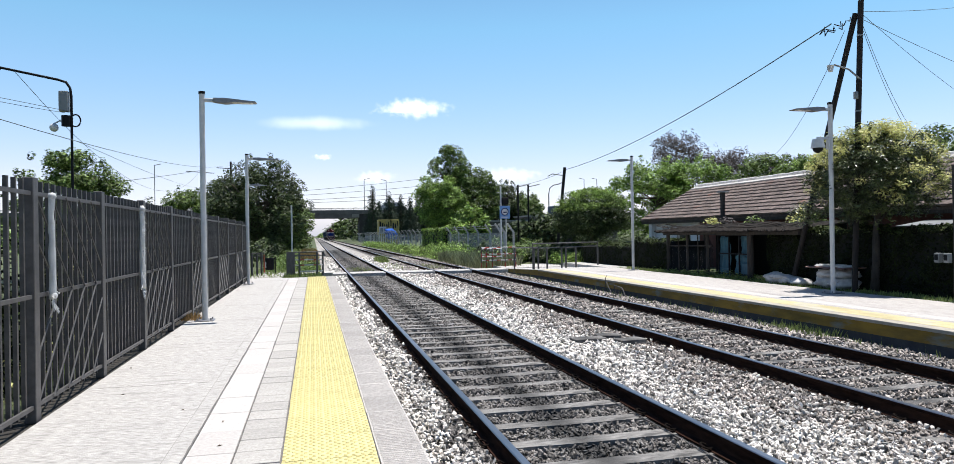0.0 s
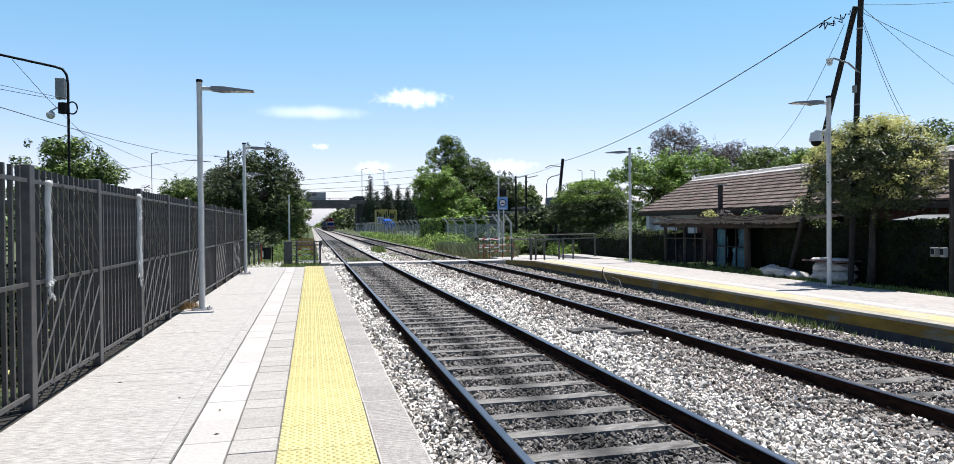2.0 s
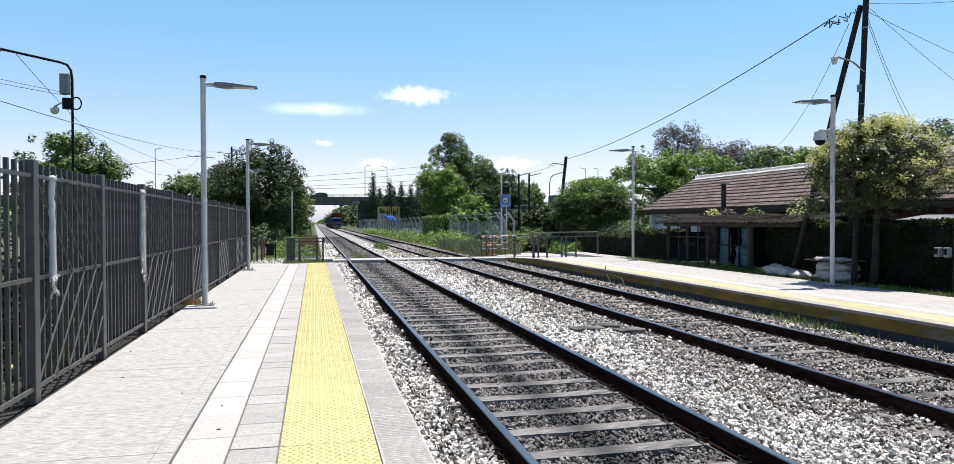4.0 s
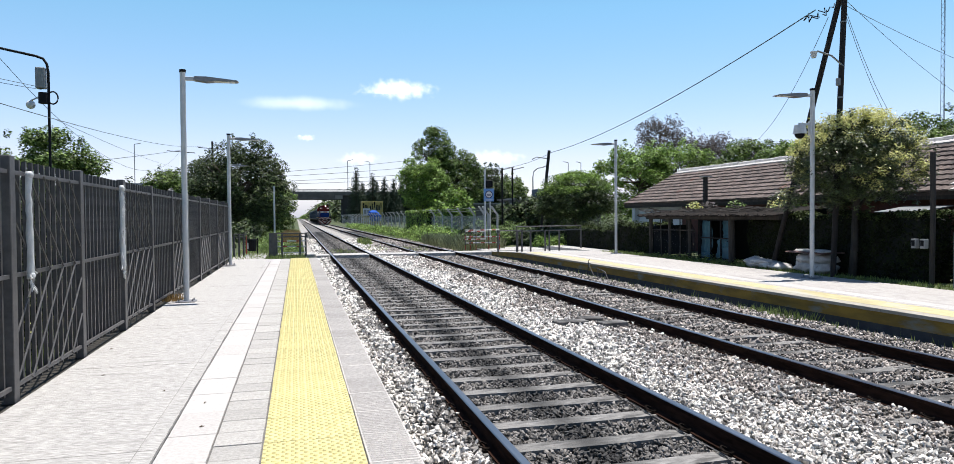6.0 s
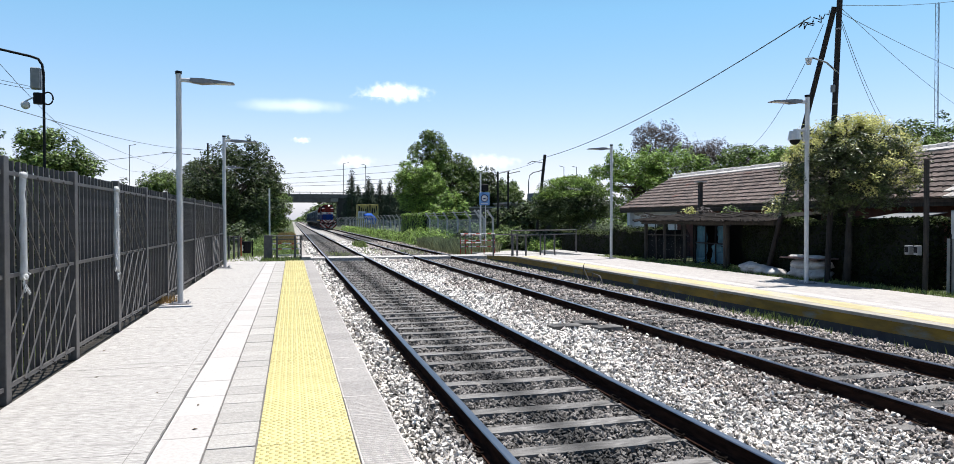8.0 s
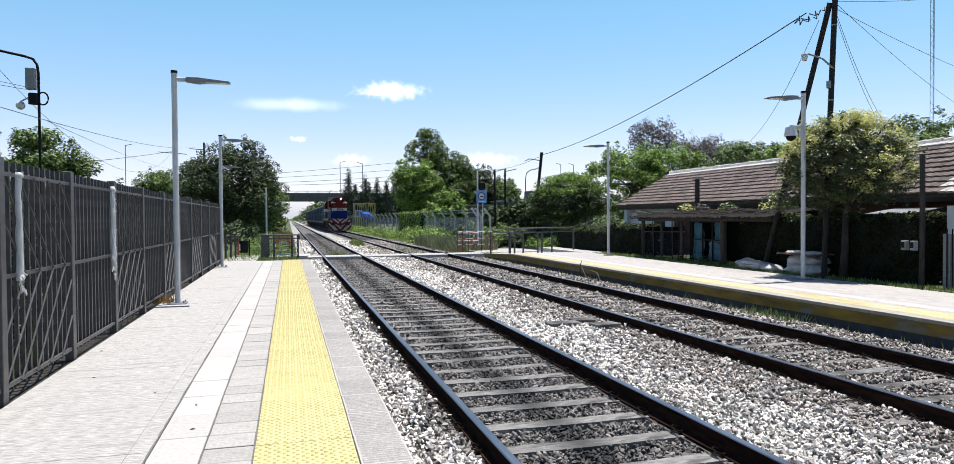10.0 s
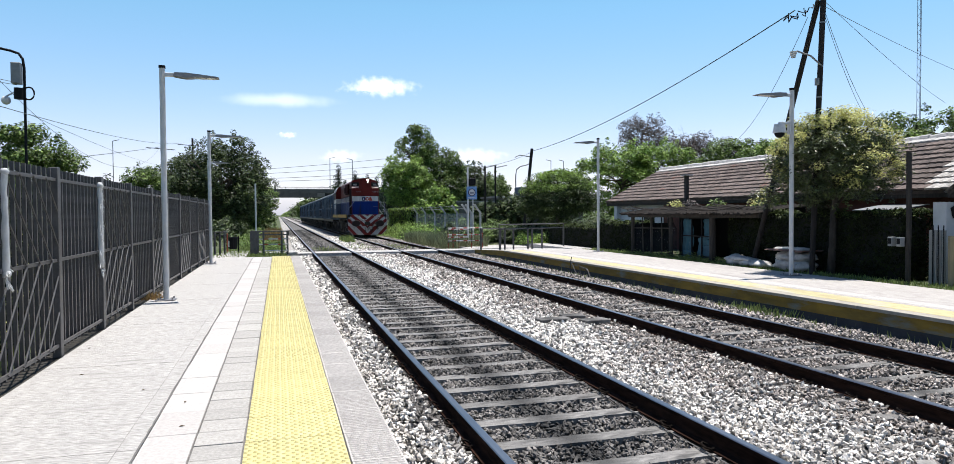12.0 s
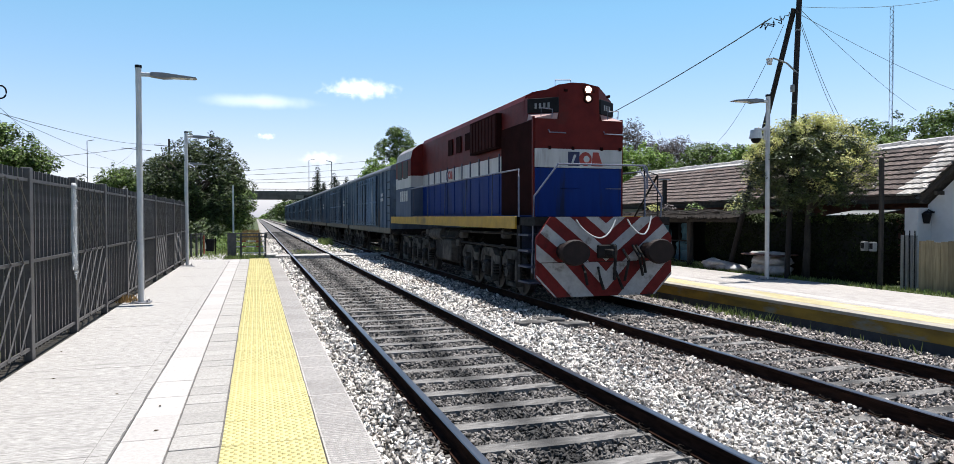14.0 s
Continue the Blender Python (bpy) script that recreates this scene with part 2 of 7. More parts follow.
def leaf_cloud(centres, radii, count, size, flat=0.75, shell=0.55, slim=0.55, face=(0, 0, 1.05)):
    """Small folded leaves spread over the outer shells of many clumps: corners and faces."""
    centres, radii = np.asarray(centres, float), np.asarray(radii, float)
    w = radii.mean(axis=1) ** 2
    k = RNG.choice(len(centres), count, p=w / w.sum())
    d = RNG.normal(size=(count, 3))
    d /= np.linalg.norm(d, axis=1)[:, None]
    p = centres[k] + d * radii[k] * (shell + (1.12 - shell) * RNG.random(count) ** 0.6)[:, None]
    n = d * flat * 0.7 + RNG.normal(size=(count, 3)) * 0.45 + np.asarray(face)
    n /= np.linalg.norm(n, axis=1)[:, None]
    a = np.cross(n, RNG.normal(size=(count, 3)))
    a /= np.linalg.norm(a, axis=1)[:, None]
    b = np.cross(n, a)
    s = size * (0.6 + 0.8 * RNG.random(count))[:, None]
    co = np.stack([p - a * s, p + b * s * slim + n * s * 0.15, p + a * s, p - b * s * slim + n * s * 0.15], axis=1).reshape(-1, 3)
    i = np.arange(count)[:, None] * 4
    return co, np.concatenate([i, i + 1, i + 2, i + 3], axis=1)


def clumps(centre, size, count, r, seed, low=-0.8):
    """Centres and radii of many flattened leaf clumps in a rough ellipsoid with an uneven, open outline."""
    g = np.random.default_rng(seed)
    count = int(count * 2.6)
    d = g.normal(size=(count, 3))
    d /= np.linalg.norm(d, axis=1)[:, None]
    d[:, 2] = np.where(d[:, 2] < low, -d[:, 2] * 0.5, d[:, 2])
    lobes = g.normal(size=(7, 3))                # large boughs bulge out, hollows lie between them
    lobes /= np.linalg.norm(lobes, axis=1)[:, None]
    bulge = 0.93 + 0.22 * np.clip((d @ lobes.T).max(axis=1), 0, 1) ** 3
    c = np.asarray(centre) + d * np.asarray(size) * (bulge * (0.3 + 0.7 * g.random(count) ** 0.42))[:, None]
    rad = r * (0.42 + 0.62 * g.random(count))[:, None] * np.array([1.0, 1.0, 0.7])
    k = count // 2                         # small sprays standing out of the outline
    e = np.abs(g.normal(size=(k, 3))) * np.sign(g.normal(size=(k, 3)) + np.array([0, 0, 0.9]))
    e /= np.linalg.norm(e, axis=1)[:, None]
    out = np.asarray(centre) + e * np.asarray(size) * (0.98 + 0.3 * g.random(k) ** 1.6)[:, None]
    return np.concatenate([c, out]), np.concatenate([rad, np.full((k, 3), r * 0.26) * np.array([1.0, 1.0, 1.3])])


def tree(name, label, at, height, crown, leaf, material, seed, leaves=6000, trunk=0.14, clump=0.0, bark=None, crown_z=None,
         category="tree", low=-0.8, number=34, group="", slim=0.55):
    """A tapered trunk with limbs and a crown of many small leaves. crown: its three half sizes."""
    t = thing(name, label, category, at, group)
    g = random.Random(seed)
    cz = crown_z if crown_z is not None else height - crown[2]
    bm = bmesh.new()
    tube(bm, [(0, 0, -0.15), (0.04 * g.uniform(-1, 1), 0, 0.1 * cz), (0.1 * g.uniform(-1, 1), 0.1 * g.uniform(-1, 1), 0.6 * cz), (0, 0, cz + crown[2] * 0.4)], trunk, 8, trunk * 0.35)
    for k in range(9):
        z = cz * g.uniform(0.55, 1.1)
        a = k * 2.4 + g.uniform(-0.3, 0.3)
        end = (math.cos(a) * crown[0] * 0.75, math.sin(a) * crown[1] * 0.75, cz + crown[2] * g.uniform(-0.3, 0.6))
        mid = (end[0] * 0.45, end[1] * 0.45, z + (end[2] - z) * 0.6)
        tube(bm, [(0, 0, z), mid, end], trunk * 0.4, 5, trunk * 0.1)
    part("trunk", bm, bark or BARK, t, smooth=True)
    c, r = clumps((0, 0, cz), crown, number, clump or 0.36 * min(crown), seed, low)
    co, f = leaf_cloud(c, r, int(leaves * 1.45), leaf * 0.86, shell=0.5, slim=slim)
    quads("crown", co, f, material, t)
    return t


def blades(name, spots, height, material, parent=None, width=0.012):
    """Upright blades of grass at the spots, leaning at random."""
    spots = np.asarray(spots, float)
    n = len(spots)
    a = RNG.random(n) * 6.283
    h = height * (0.4 + 0.9 * RNG.random(n))
    w = width * (0.6 + 0.8 * RNG.random(n))
    d = np.stack([np.cos(a), np.sin(a), 0 * a], axis=1)
    lean = np.stack([np.cos(a * 3.1), np.sin(a * 3.1), 0 * a], axis=1) * (h * 0.5 * RNG.random(n))[:, None]
    up = np.stack([0 * a, 0 * a, h], axis=1)
    co = np.stack([spots - d * w[:, None], spots + d * w[:, None], spots + up * 0.6 + lean * 0.4 + d * w[:, None] * 0.6, spots + up + lean], axis=1).reshape(-1, 3)
    i = np.arange(n)[:, None] * 4
    return quads(name, co, np.concatenate([i, i + 1, i + 2, i + 3], axis=1), material, parent)


# ---- ground: one sheet to the horizon, lower along the tracks ----
TRACKS = (2.346, 6.301)      # centre lines
RAIL_Z = -0.085
RIGHT_Z = 0.08
GROUND_XS = [-2500, -500, -120, -40, -14, -6, -2.62, -2.52, -1.3, -0.4, 0.2, 0.7, 0.9, 8.0, 8.6, 8.95, 9.6, 12.1, 12.22, 14, 20, 40, 120, 500, 2500]
GROUND_YS = [-400, -60, -12, 0, 10, 20, 27.7, 28.3, 33, 36, 37, 40, 60, 100, 200, 400, 900, 4000]


def ground_z(x, y):
    if x < -2.6:
        return -0.02
    if y < 28:
        return -0.42 if x < 12.15 else 0.05
    if x < 0.5:
        return -0.07 if x < -0.3 else -0.25
    if x < 8.3:
        return -0.42
    if y < 36.6 and x < 13.3:
        return -0.3
    return -0.12 if x < 12 or y > 60 else 0.03


gco = [(x, y, ground_z(x, y)) for y in GROUND_YS for x in GROUND_XS]
gw = len(GROUND_XS)
gfa = [(j * gw + i, j * gw + i + 1, (j + 1) * gw + i + 1, (j + 1) * gw + i) for j in range(len(GROUND_YS) - 1) for i in range(gw - 1)]
tagged(quads("ground", gco, gfa, GRASS_GROUND), "grassy soil with bare patches reaching to the horizon", "ground", kind="structure")

# ballast bed under both tracks; its near-black colour stands in for shade between stones
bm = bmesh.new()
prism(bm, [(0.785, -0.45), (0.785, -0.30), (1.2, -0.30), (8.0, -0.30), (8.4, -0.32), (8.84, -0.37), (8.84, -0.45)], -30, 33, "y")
tagged(part("ballast_bed", bm, BALLAST_BED), "bed of packed railway ballast, blackened as shade between stones", "ballast", kind="structure")
PALE_BED = surface("pale_far_ballast", (0.40, 0.372, 0.34), (0.15, 0.138, 0.125), 7, 0.95, 1.0, big=0.3, fine=14)
BROWN_BED = surface("brownish_far_ballast", (0.24, 0.215, 0.19), (0.075, 0.067, 0.06), 7, 0.95, 1.0, big=0.4, fine=14)
OILY_BED = surface("oily_far_ballast", (0.15, 0.14, 0.13), (0.045, 0.042, 0.04), 7, 0.95, 1.0, big=0.4, fine=14)
for lab, mt, outline in (("pale ballast shoulder", PALE_BED, [(-0.1, -0.5), (0.55, -0.27), (1.47, -0.262), (1.47, -0.5)]),
                         ("oil-darkened ballast between the rails", OILY_BED, [(1.47, -0.5), (1.47, -0.262), (3.22, -0.262), (3.22, -0.5)]),
                         ("pale ballast between the tracks", PALE_BED, [(3.22, -0.5), (3.22, -0.262), (4.75, -0.262), (4.75, -0.5)]),
                         ("brownish ballast under the second track", BROWN_BED, [(4.75, -0.5), (4.75, -0.262), (7.6, -0.262), (8.2, -0.28), (9.3, -0.5)])):
    bm = bmesh.new()
    prism(bm, outline, 33, 700, "y")
    tagged(part("ballast_bed", bm, mt), lab, "ballast", kind="structure")


# ---- platforms ----
left = tagged(part("platform_left", boxes(((-2.36, -30, -0.5), (-0.932, 27.75, 0.0)), ((-0.932, -30, -0.5), (0.778, 27.75, -0.045))), CONCRETE),
              "low concrete station platform with paving strips along its edge", "platform", kind="structure")
# shallow joints sawn across the slab, as thin dark battens set in the surface
JOINT = surface("joint_dirt", (0.16, 0.15, 0.14), (0.10, 0.095, 0.09), 20, 0.95, 0.2)
FAINT_JOINT = surface("filled_joint", (0.27, 0.252, 0.235), (0.20, 0.188, 0.175), 20, 0.95, 0.2)
for y in np.arange(-3.85, 27, 3.0):
    part("slab_joint", boxes(((-2.355, y - 0.003, -0.01), (-0.94, y + 0.003, 0.0012))), FAINT_JOINT, left)
part("slab_joint", boxes(((-1.075, -8, -0.01), (-1.070, 27.6, 0.0012))), FAINT_JOINT, left)
# ragged open joint between the slab and the white strip
bm = bmesh.new()
g = random.Random(31)
prev = None
for k in range(300):
    y = 3.0 + k * 0.08
    w = 0.007 + 0.012 * max(0.0, noise.noise(Vector((y * 1.7, 0, 0)))) + g.uniform(0, 0.006)
    row = (bm.verts.new((-0.933 - w, y, 0.0015)), bm.verts.new((-0.930, y, 0.0015)))
    if prev:
        bm.faces.new((prev[0], prev[1], row[1], row[0]))
    prev = row
part("open_joint", bm, JOINT, left, "ragged dark joint")
SOIL = surface("dark_soil", (0.05, 0.043, 0.034), (0.02, 0.018, 0.015), 9, 0.95, 1.0, fine=40)
tagged(part("soil_strip", boxes(((-2.66, -30, -0.5), (-2.36, 27.75, -0.025))), SOIL), "dark soil strip under the steel fence", "soil", kind="structure")

right = tagged(part("platform_right", boxes(((8.872, -30, -0.6), (12.15, 27.0, RIGHT_Z)), bevel=0.0), CONCRETE_RIGHT),
               "long low concrete platform with painted bands along its edge", "platform", kind="structure")
bm = bmesh.new()
prism(bm, [(27.0, -0.6), (27.0, RIGHT_Z - 0.001), (32.6, -0.13), (32.6, -0.6)], 8.872, 12.15, "x")
tagged(part("platform_ramp", bm, CONCRETE), "sloping concrete ramp at the platform's end", "ramp", kind="structure")
YELLOW_FADED = surface("faded_yellow_band", (0.47, 0.405, 0.225), (0.37, 0.315, 0.165), 10, 0.8, 0.4, stain=(0.38, 0.35, 0.28), stain_at=0.52, stain_scale=1.6, stretch=(1, 0.5, 1))
CREAM = surface("cream_edge_stone", (0.345, 0.311, 0.255), (0.27, 0.244, 0.203), 8, 0.85, 0.4, stain=(0.3, 0.247, 0.15), stain_at=0.62)
for name, x0, x1, mt, lab in (("edge_stone", 8.80, 9.06, CREAM, "cream edging stone"), ("yellow_band", 9.06, 9.60, YELLOW_FADED, "yellow tactile band"),
                              ("grey_band", 9.60, 9.76, TILE_GREY, "grey paving band"), ("white_band", 9.76, 10.10, TILE_WHITE, "white guide band")):
    bm = bmesh.new()
    for k in range(19):
        y = -30 + 3.0 * k
        box(bm, (x0 + 0.003, y + 0.004, RIGHT_Z - 0.05), (x1 - 0.003, y + 2.996, RIGHT_Z + (0.006 if name != "edge_stone" else 0.004)), 0.004)
    part(name, bm, mt, right, lab)
part("painted_face", boxes(((8.835, -30, -0.16), (8.873, 27.0, RIGHT_Z - 0.012))), YELLOW_FACE, right, "flaking ochre yellow painted edge")
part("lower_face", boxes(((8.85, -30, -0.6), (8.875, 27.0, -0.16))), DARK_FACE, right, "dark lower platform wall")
bm = bmesh.new()
prism(bm, [(27.0, -0.16), (27.0, RIGHT_Z - 0.012), (32.6, -0.14), (32.6, -0.26)], 8.835, 8.873, "x")
part("ramp_face", bm, YELLOW_FACE, right, "yellow painted ramp edge")
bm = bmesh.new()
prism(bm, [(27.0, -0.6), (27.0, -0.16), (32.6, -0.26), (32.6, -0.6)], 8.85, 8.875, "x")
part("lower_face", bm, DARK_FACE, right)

tagged(part("paving", boxes(((12.15, 25.5, -0.3), (13.15, 33.2, 0.055)), ((8.9, 32.6, -0.4), (13.2, 36.2, -0.105)))  , CONCRETE), "pale concrete paving round the ramp", "path", kind="structure")
# paved way behind the left platform and the crossing over the tracks
tagged(part("path", boxes(((-2.5, 27.75, -0.3), (-1.25, 31.2, -0.012)), ((-2.5, 31.2, -0.3), (0.75, 33.0, -0.03))), CONCRETE),
       "narrow concrete path leading off the platform", "path", kind="structure")
crossing = thing("track_crossing", "flat concrete slab crossing laid between the rails", "crossing", (0, 32.2, 0), kind="structure")
for x0, x1 in ((0.8, 1.42), (1.56, 3.13), (3.28, 5.37), (5.52, 7.09), (7.24, 8.86)):
    part("slab", boxes(((x0, -0.65, -0.3), (x1, 0.65, -0.1)), bevel=0.015), CONCRETE, crossing)


# ---- fence along the left platform ----
FENCE_X, POST_Y0, STEP = -2.43, 6.9, 2.035
fence = thing("fence", "dark grey steel bar fence with square posts beside the platform", "fence", (FENCE_X, 0, 0))
post_ys = [POST_Y0 + STEP * k for k in range(-4, 11)]
first_post = None
for y in post_ys:
    if first_post is None:
        bm = boxes(((-0.045, -0.06, -0.02), (0.045, 0.06, 2.14)), bevel=0.006)
        first_post = part("post", bm, FENCE_STEEL, fence)
        first_post.location = (0, y, 0)
    else:
        share(first_post, fence, (0, y, 0))
bar = None
rail_piece = None
SLANTS = {}
for k, (ya, yb) in enumerate(zip(post_ys, post_ys[1:])):
    n = 12
    for i in range(n):
        y = ya + 0.06 + (yb - ya - 0.12) * (i + 0.5) / n
        if bar is None:
            bar = part("bar", boxes(((-0.036, -0.016, 0.06), (-0.002, 0.016, 2.12))), BAR_STEEL, fence)
            bar.location = (0, y, 0)
        elif yb > -6:
            share(bar, fence, (0, y, 0))
    for z in (0.12, 1.09, 2.0):
        if rail_piece is None:
            rail_piece = part("rail", boxes(((0.0, -STEP / 2 + 0.06, -0.018), (0.026, STEP / 2 - 0.06, 0.018))), FENCE_STEEL, fence)
            rail_piece.location = (0, (ya + yb) / 2, z)
        else:
            share(rail_piece, fence, (0, (ya + yb) / 2, z))
    if (k - 4) % 2 == 0:
        for i in range(7):
            c = -0.8 + 0.4 * i
            lo, hi = max(c, 0.06), min(c + 0.95, STEP - 0.06)
            if hi - lo < 0.15:
                continue
            if i not in SLANTS:
                za, zb = 2.0 - 0.91 * (lo - c) / 0.95, 2.0 - 0.91 * (hi - c) / 0.95
                wa, wb = 0.12 + 0.97 * (lo - c) / 0.95, 0.12 + 0.97 * (hi - c) / 0.95
                SLANTS[i] = [part("slanted_bar", tubes((((0.036, lo, za), (0.036, hi, zb)), 0.009), sides=6), FENCE_STEEL, fence),
                             part("slanted_bar", tubes((((0.036, lo, wa), (0.036, hi, wb)), 0.009), sides=6), FENCE_STEEL, fence)]
                for o in SLANTS[i]:
                    o.location = (0, ya, 0)
            else:
                for o in SLANTS[i]:
                    share(o, fence, (0, ya, 0))


# ---- tracks ----
def rail_mesh(y0, y1):
    half = [(0.0, 0.0), (0.07, 0.0), (0.07, 0.012), (0.016, 0.03), (0.009, 0.045), (0.009, 0.115), (0.035, 0.125), (0.035, 0.153), (0.028, 0.16)]
    outline = half[1:] + [(-u, v) for u, v in half[:0:-1]]
    bm = bmesh.new()
    prism(bm, outline, y0, y1, "y")
    for f in bm.faces:
        f.material_index = 1 if f.normal.z > 0.7 and f.calc_center_median().z > 0.14 else 0
    return bm


sleeper_mesh = None
clip_mesh = None
SLEEPER_STEP = 0.59
for t, cx in enumerate(TRACKS):
    track = thing("railway_track", "broad gauge railway track on grey sleepers in ballast" if t == 0 else "second broad gauge railway track with paler ballast",
                  "track", (cx, 0, RAIL_Z - 0.16), group="parallel tracks")
    for sx in (-0.873, 0.873):
        r = part("rail", rail_mesh(-30, 700), [RAIL_SIDE, RAIL_TOP], track, "dark steel rail polished bright on top")
        r.location = (sx, 0, 0)
        part("track_cable", tubes((((sx - 0.13, -12, 0.015), (sx - 0.13, 31, 0.015)), 0.006), (((sx + 0.13, -12, 0.015), (sx + 0.13, 31, 0.015)), 0.006), sides=4), SLEEPER, track)
    for k in range(172):
        y = -10.72 + SLEEPER_STEP * k + 0.3 * t
        if 31.3 < y < 33.1:
            continue
        if sleeper_mesh is None:
            bm = bmesh.new()
            prism(bm, [(-1.35, -0.19), (-1.35, -0.02), (-1.3, 0.0), (-0.45, 0.0), (-0.3, -0.004), (0.3, -0.004), (0.45, 0.0), (1.3, 0.0), (1.35, -0.02), (1.35, -0.19)], -0.09, 0.09, "y")
            sleeper_mesh = part("sleeper", bm, SLEEPER, track)
            sleeper_mesh.location = (0, y, 0)
        else:
            share(sleeper_mesh, track, None, pose(RNG.normal() * 0.015, y + RNG.normal() * 0.012, RNG.normal() * 0.006, 0, 0, RNG.normal() * 0.5))
        if y < 16:
            for sx in (-0.873, 0.873):
                for side in (-1, 1):
                    if clip_mesh is None:
                        bm = tubes((((0.05, -0.06, 0.03), (0.09, -0.07, 0.05), (0.13, -0.03, 0.055), (0.13, 0.03, 0.045), (0.085, 0.04, 0.03), (0.05, 0.03, 0.035)), 0.009), sides=5)
                        box(bm, (0.072, -0.05, 0.0), (0.12, 0.05, 0.02))
                        clip_mesh = part("rail_clip", bm, RAIL_CLIP, track)
                        clip_mesh.matrix_basis = pose(sx, y, 0, 0, 0, 0 if side > 0 else 180)
                    else:
                        share(clip_mesh, track, None, pose(sx, y, 0, 0, 0, 0 if side > 0 else 180))


# ---- loose ballast stones ----
BLOCK = np.array([(x, y, z) for x in (-1, 1) for y in (-1, 1) for z in (-1, 1)], float)
BLOCK_FACES = np.array([(0, 1, 3, 2), (4, 6, 7, 5), (0, 4, 5, 1), (2, 3, 7, 6), (0, 2, 6, 4), (1, 5, 7, 3)])


def stones(name, spots, size, material, label):
    n = len(spots)
    base, f = (BLOCK * (0.86, 0.9, 0.8), BLOCK_FACES)
    p = base[None] * (0.6 + 0.5 * RNG.random((n, len(base), 1))) * (0.72 + 0.45 * RNG.random((n, len(base), 3)))
    s = size * (0.6 + 0.85 * RNG.random(n))[:, None, None] * np.stack([1.25 * np.ones(n), 0.55 + 0.4 * RNG.random(n), 0.38 + 0.36 * RNG.random(n)], axis=1)[:, None, :]
    p = p * s
    q = RNG.normal(size=(n, 4)) * np.array([1.0, 0.8, 0.8, 1.0])
    q /= np.linalg.norm(q, axis=1)[:, None]
    w, x, y, z = q.T
    R = np.stack([1 - 2 * (y * y + z * z), 2 * (x * y - z * w), 2 * (x * z + y * w), 2 * (x * y + z * w), 1 - 2 * (x * x + z * z), 2 * (y * z - x * w),
                  2 * (x * z - y * w), 2 * (y * z + x * w), 1 - 2 * (x * x + y * y)], axis=1).reshape(n, 3, 3)
    p = np.einsum("nij,nkj->nki", R, p) + spots[:, None, :]
    faces = (np.arange(n)[:, None, None] * len(base) + f[None]).reshape(-1, f.shape[1])
    heap = quads(name, p.reshape(-1, 3), faces, material)
    heap.data.polygons.foreach_set("use_smooth", RNG.random(len(heap.data.polygons)) < 0.4)    # some faces worn round, most sharp
    return tagged(heap, label, "ballast", kind="stuff")


def scatter(x0, x1, y0, y1, per_m2):
    n = int((x1 - x0) * (y1 - y0) * per_m2)
    return np.stack([x0 + (x1 - x0) * RNG.random(n), y0 + (y1 - y0) * RNG.random(n), np.full(n, -0.292)], axis=1)


def settle(p, gap):
    """Keep the stones off the rails and mostly off the sleepers; lower them where sleepers lie; add height."""
    keep = np.ones(len(p), bool)
    for t, cx in enumerate(TRACKS):
        for sx in (-0.873, 0.873):
            keep &= np.abs(p[:, 0] - cx - sx) > 0.06
        near = np.abs(p[:, 0] - cx) < 1.33
        d = np.abs(((p[:, 1] + 10.72 - 0.3 * t) / SLEEPER_STEP + 0.5) % 1 - 0.5) * SLEEPER_STEP
        outer = np.abs(p[:, 0] - cx) > 1.0
        keep &= ~(near & ~outer & (d < (0.072 if t == 0 else 0.085)) & (RNG.random(len(p)) > 0.05))
        if t == 1:                     # sleeper ends lie bare beside the second track
            keep &= ~(near & outer & (p[:, 0] < cx) & (d < 0.075) & (RNG.random(len(p)) > 0.3))
        p[:, 2] += np.where(outer & near, 0.05 if t == 0 else 0.02, 0.0)
    keep &= ~((p[:, 1] > 31.5) & (p[:, 1] < 32.9))
    p = p[keep]
    p[:, 2] += RNG.random(len(p)) * gap
    p[:, 2] += np.where((p[:, 0] > 3.75) & (p[:, 0] < 4.9), 0.03, 0.0)
    edge = np.clip((p[:, 0] - 8.0) / 0.85, 0, 1)
    p[:, 2] -= edge * 0.07
    return p


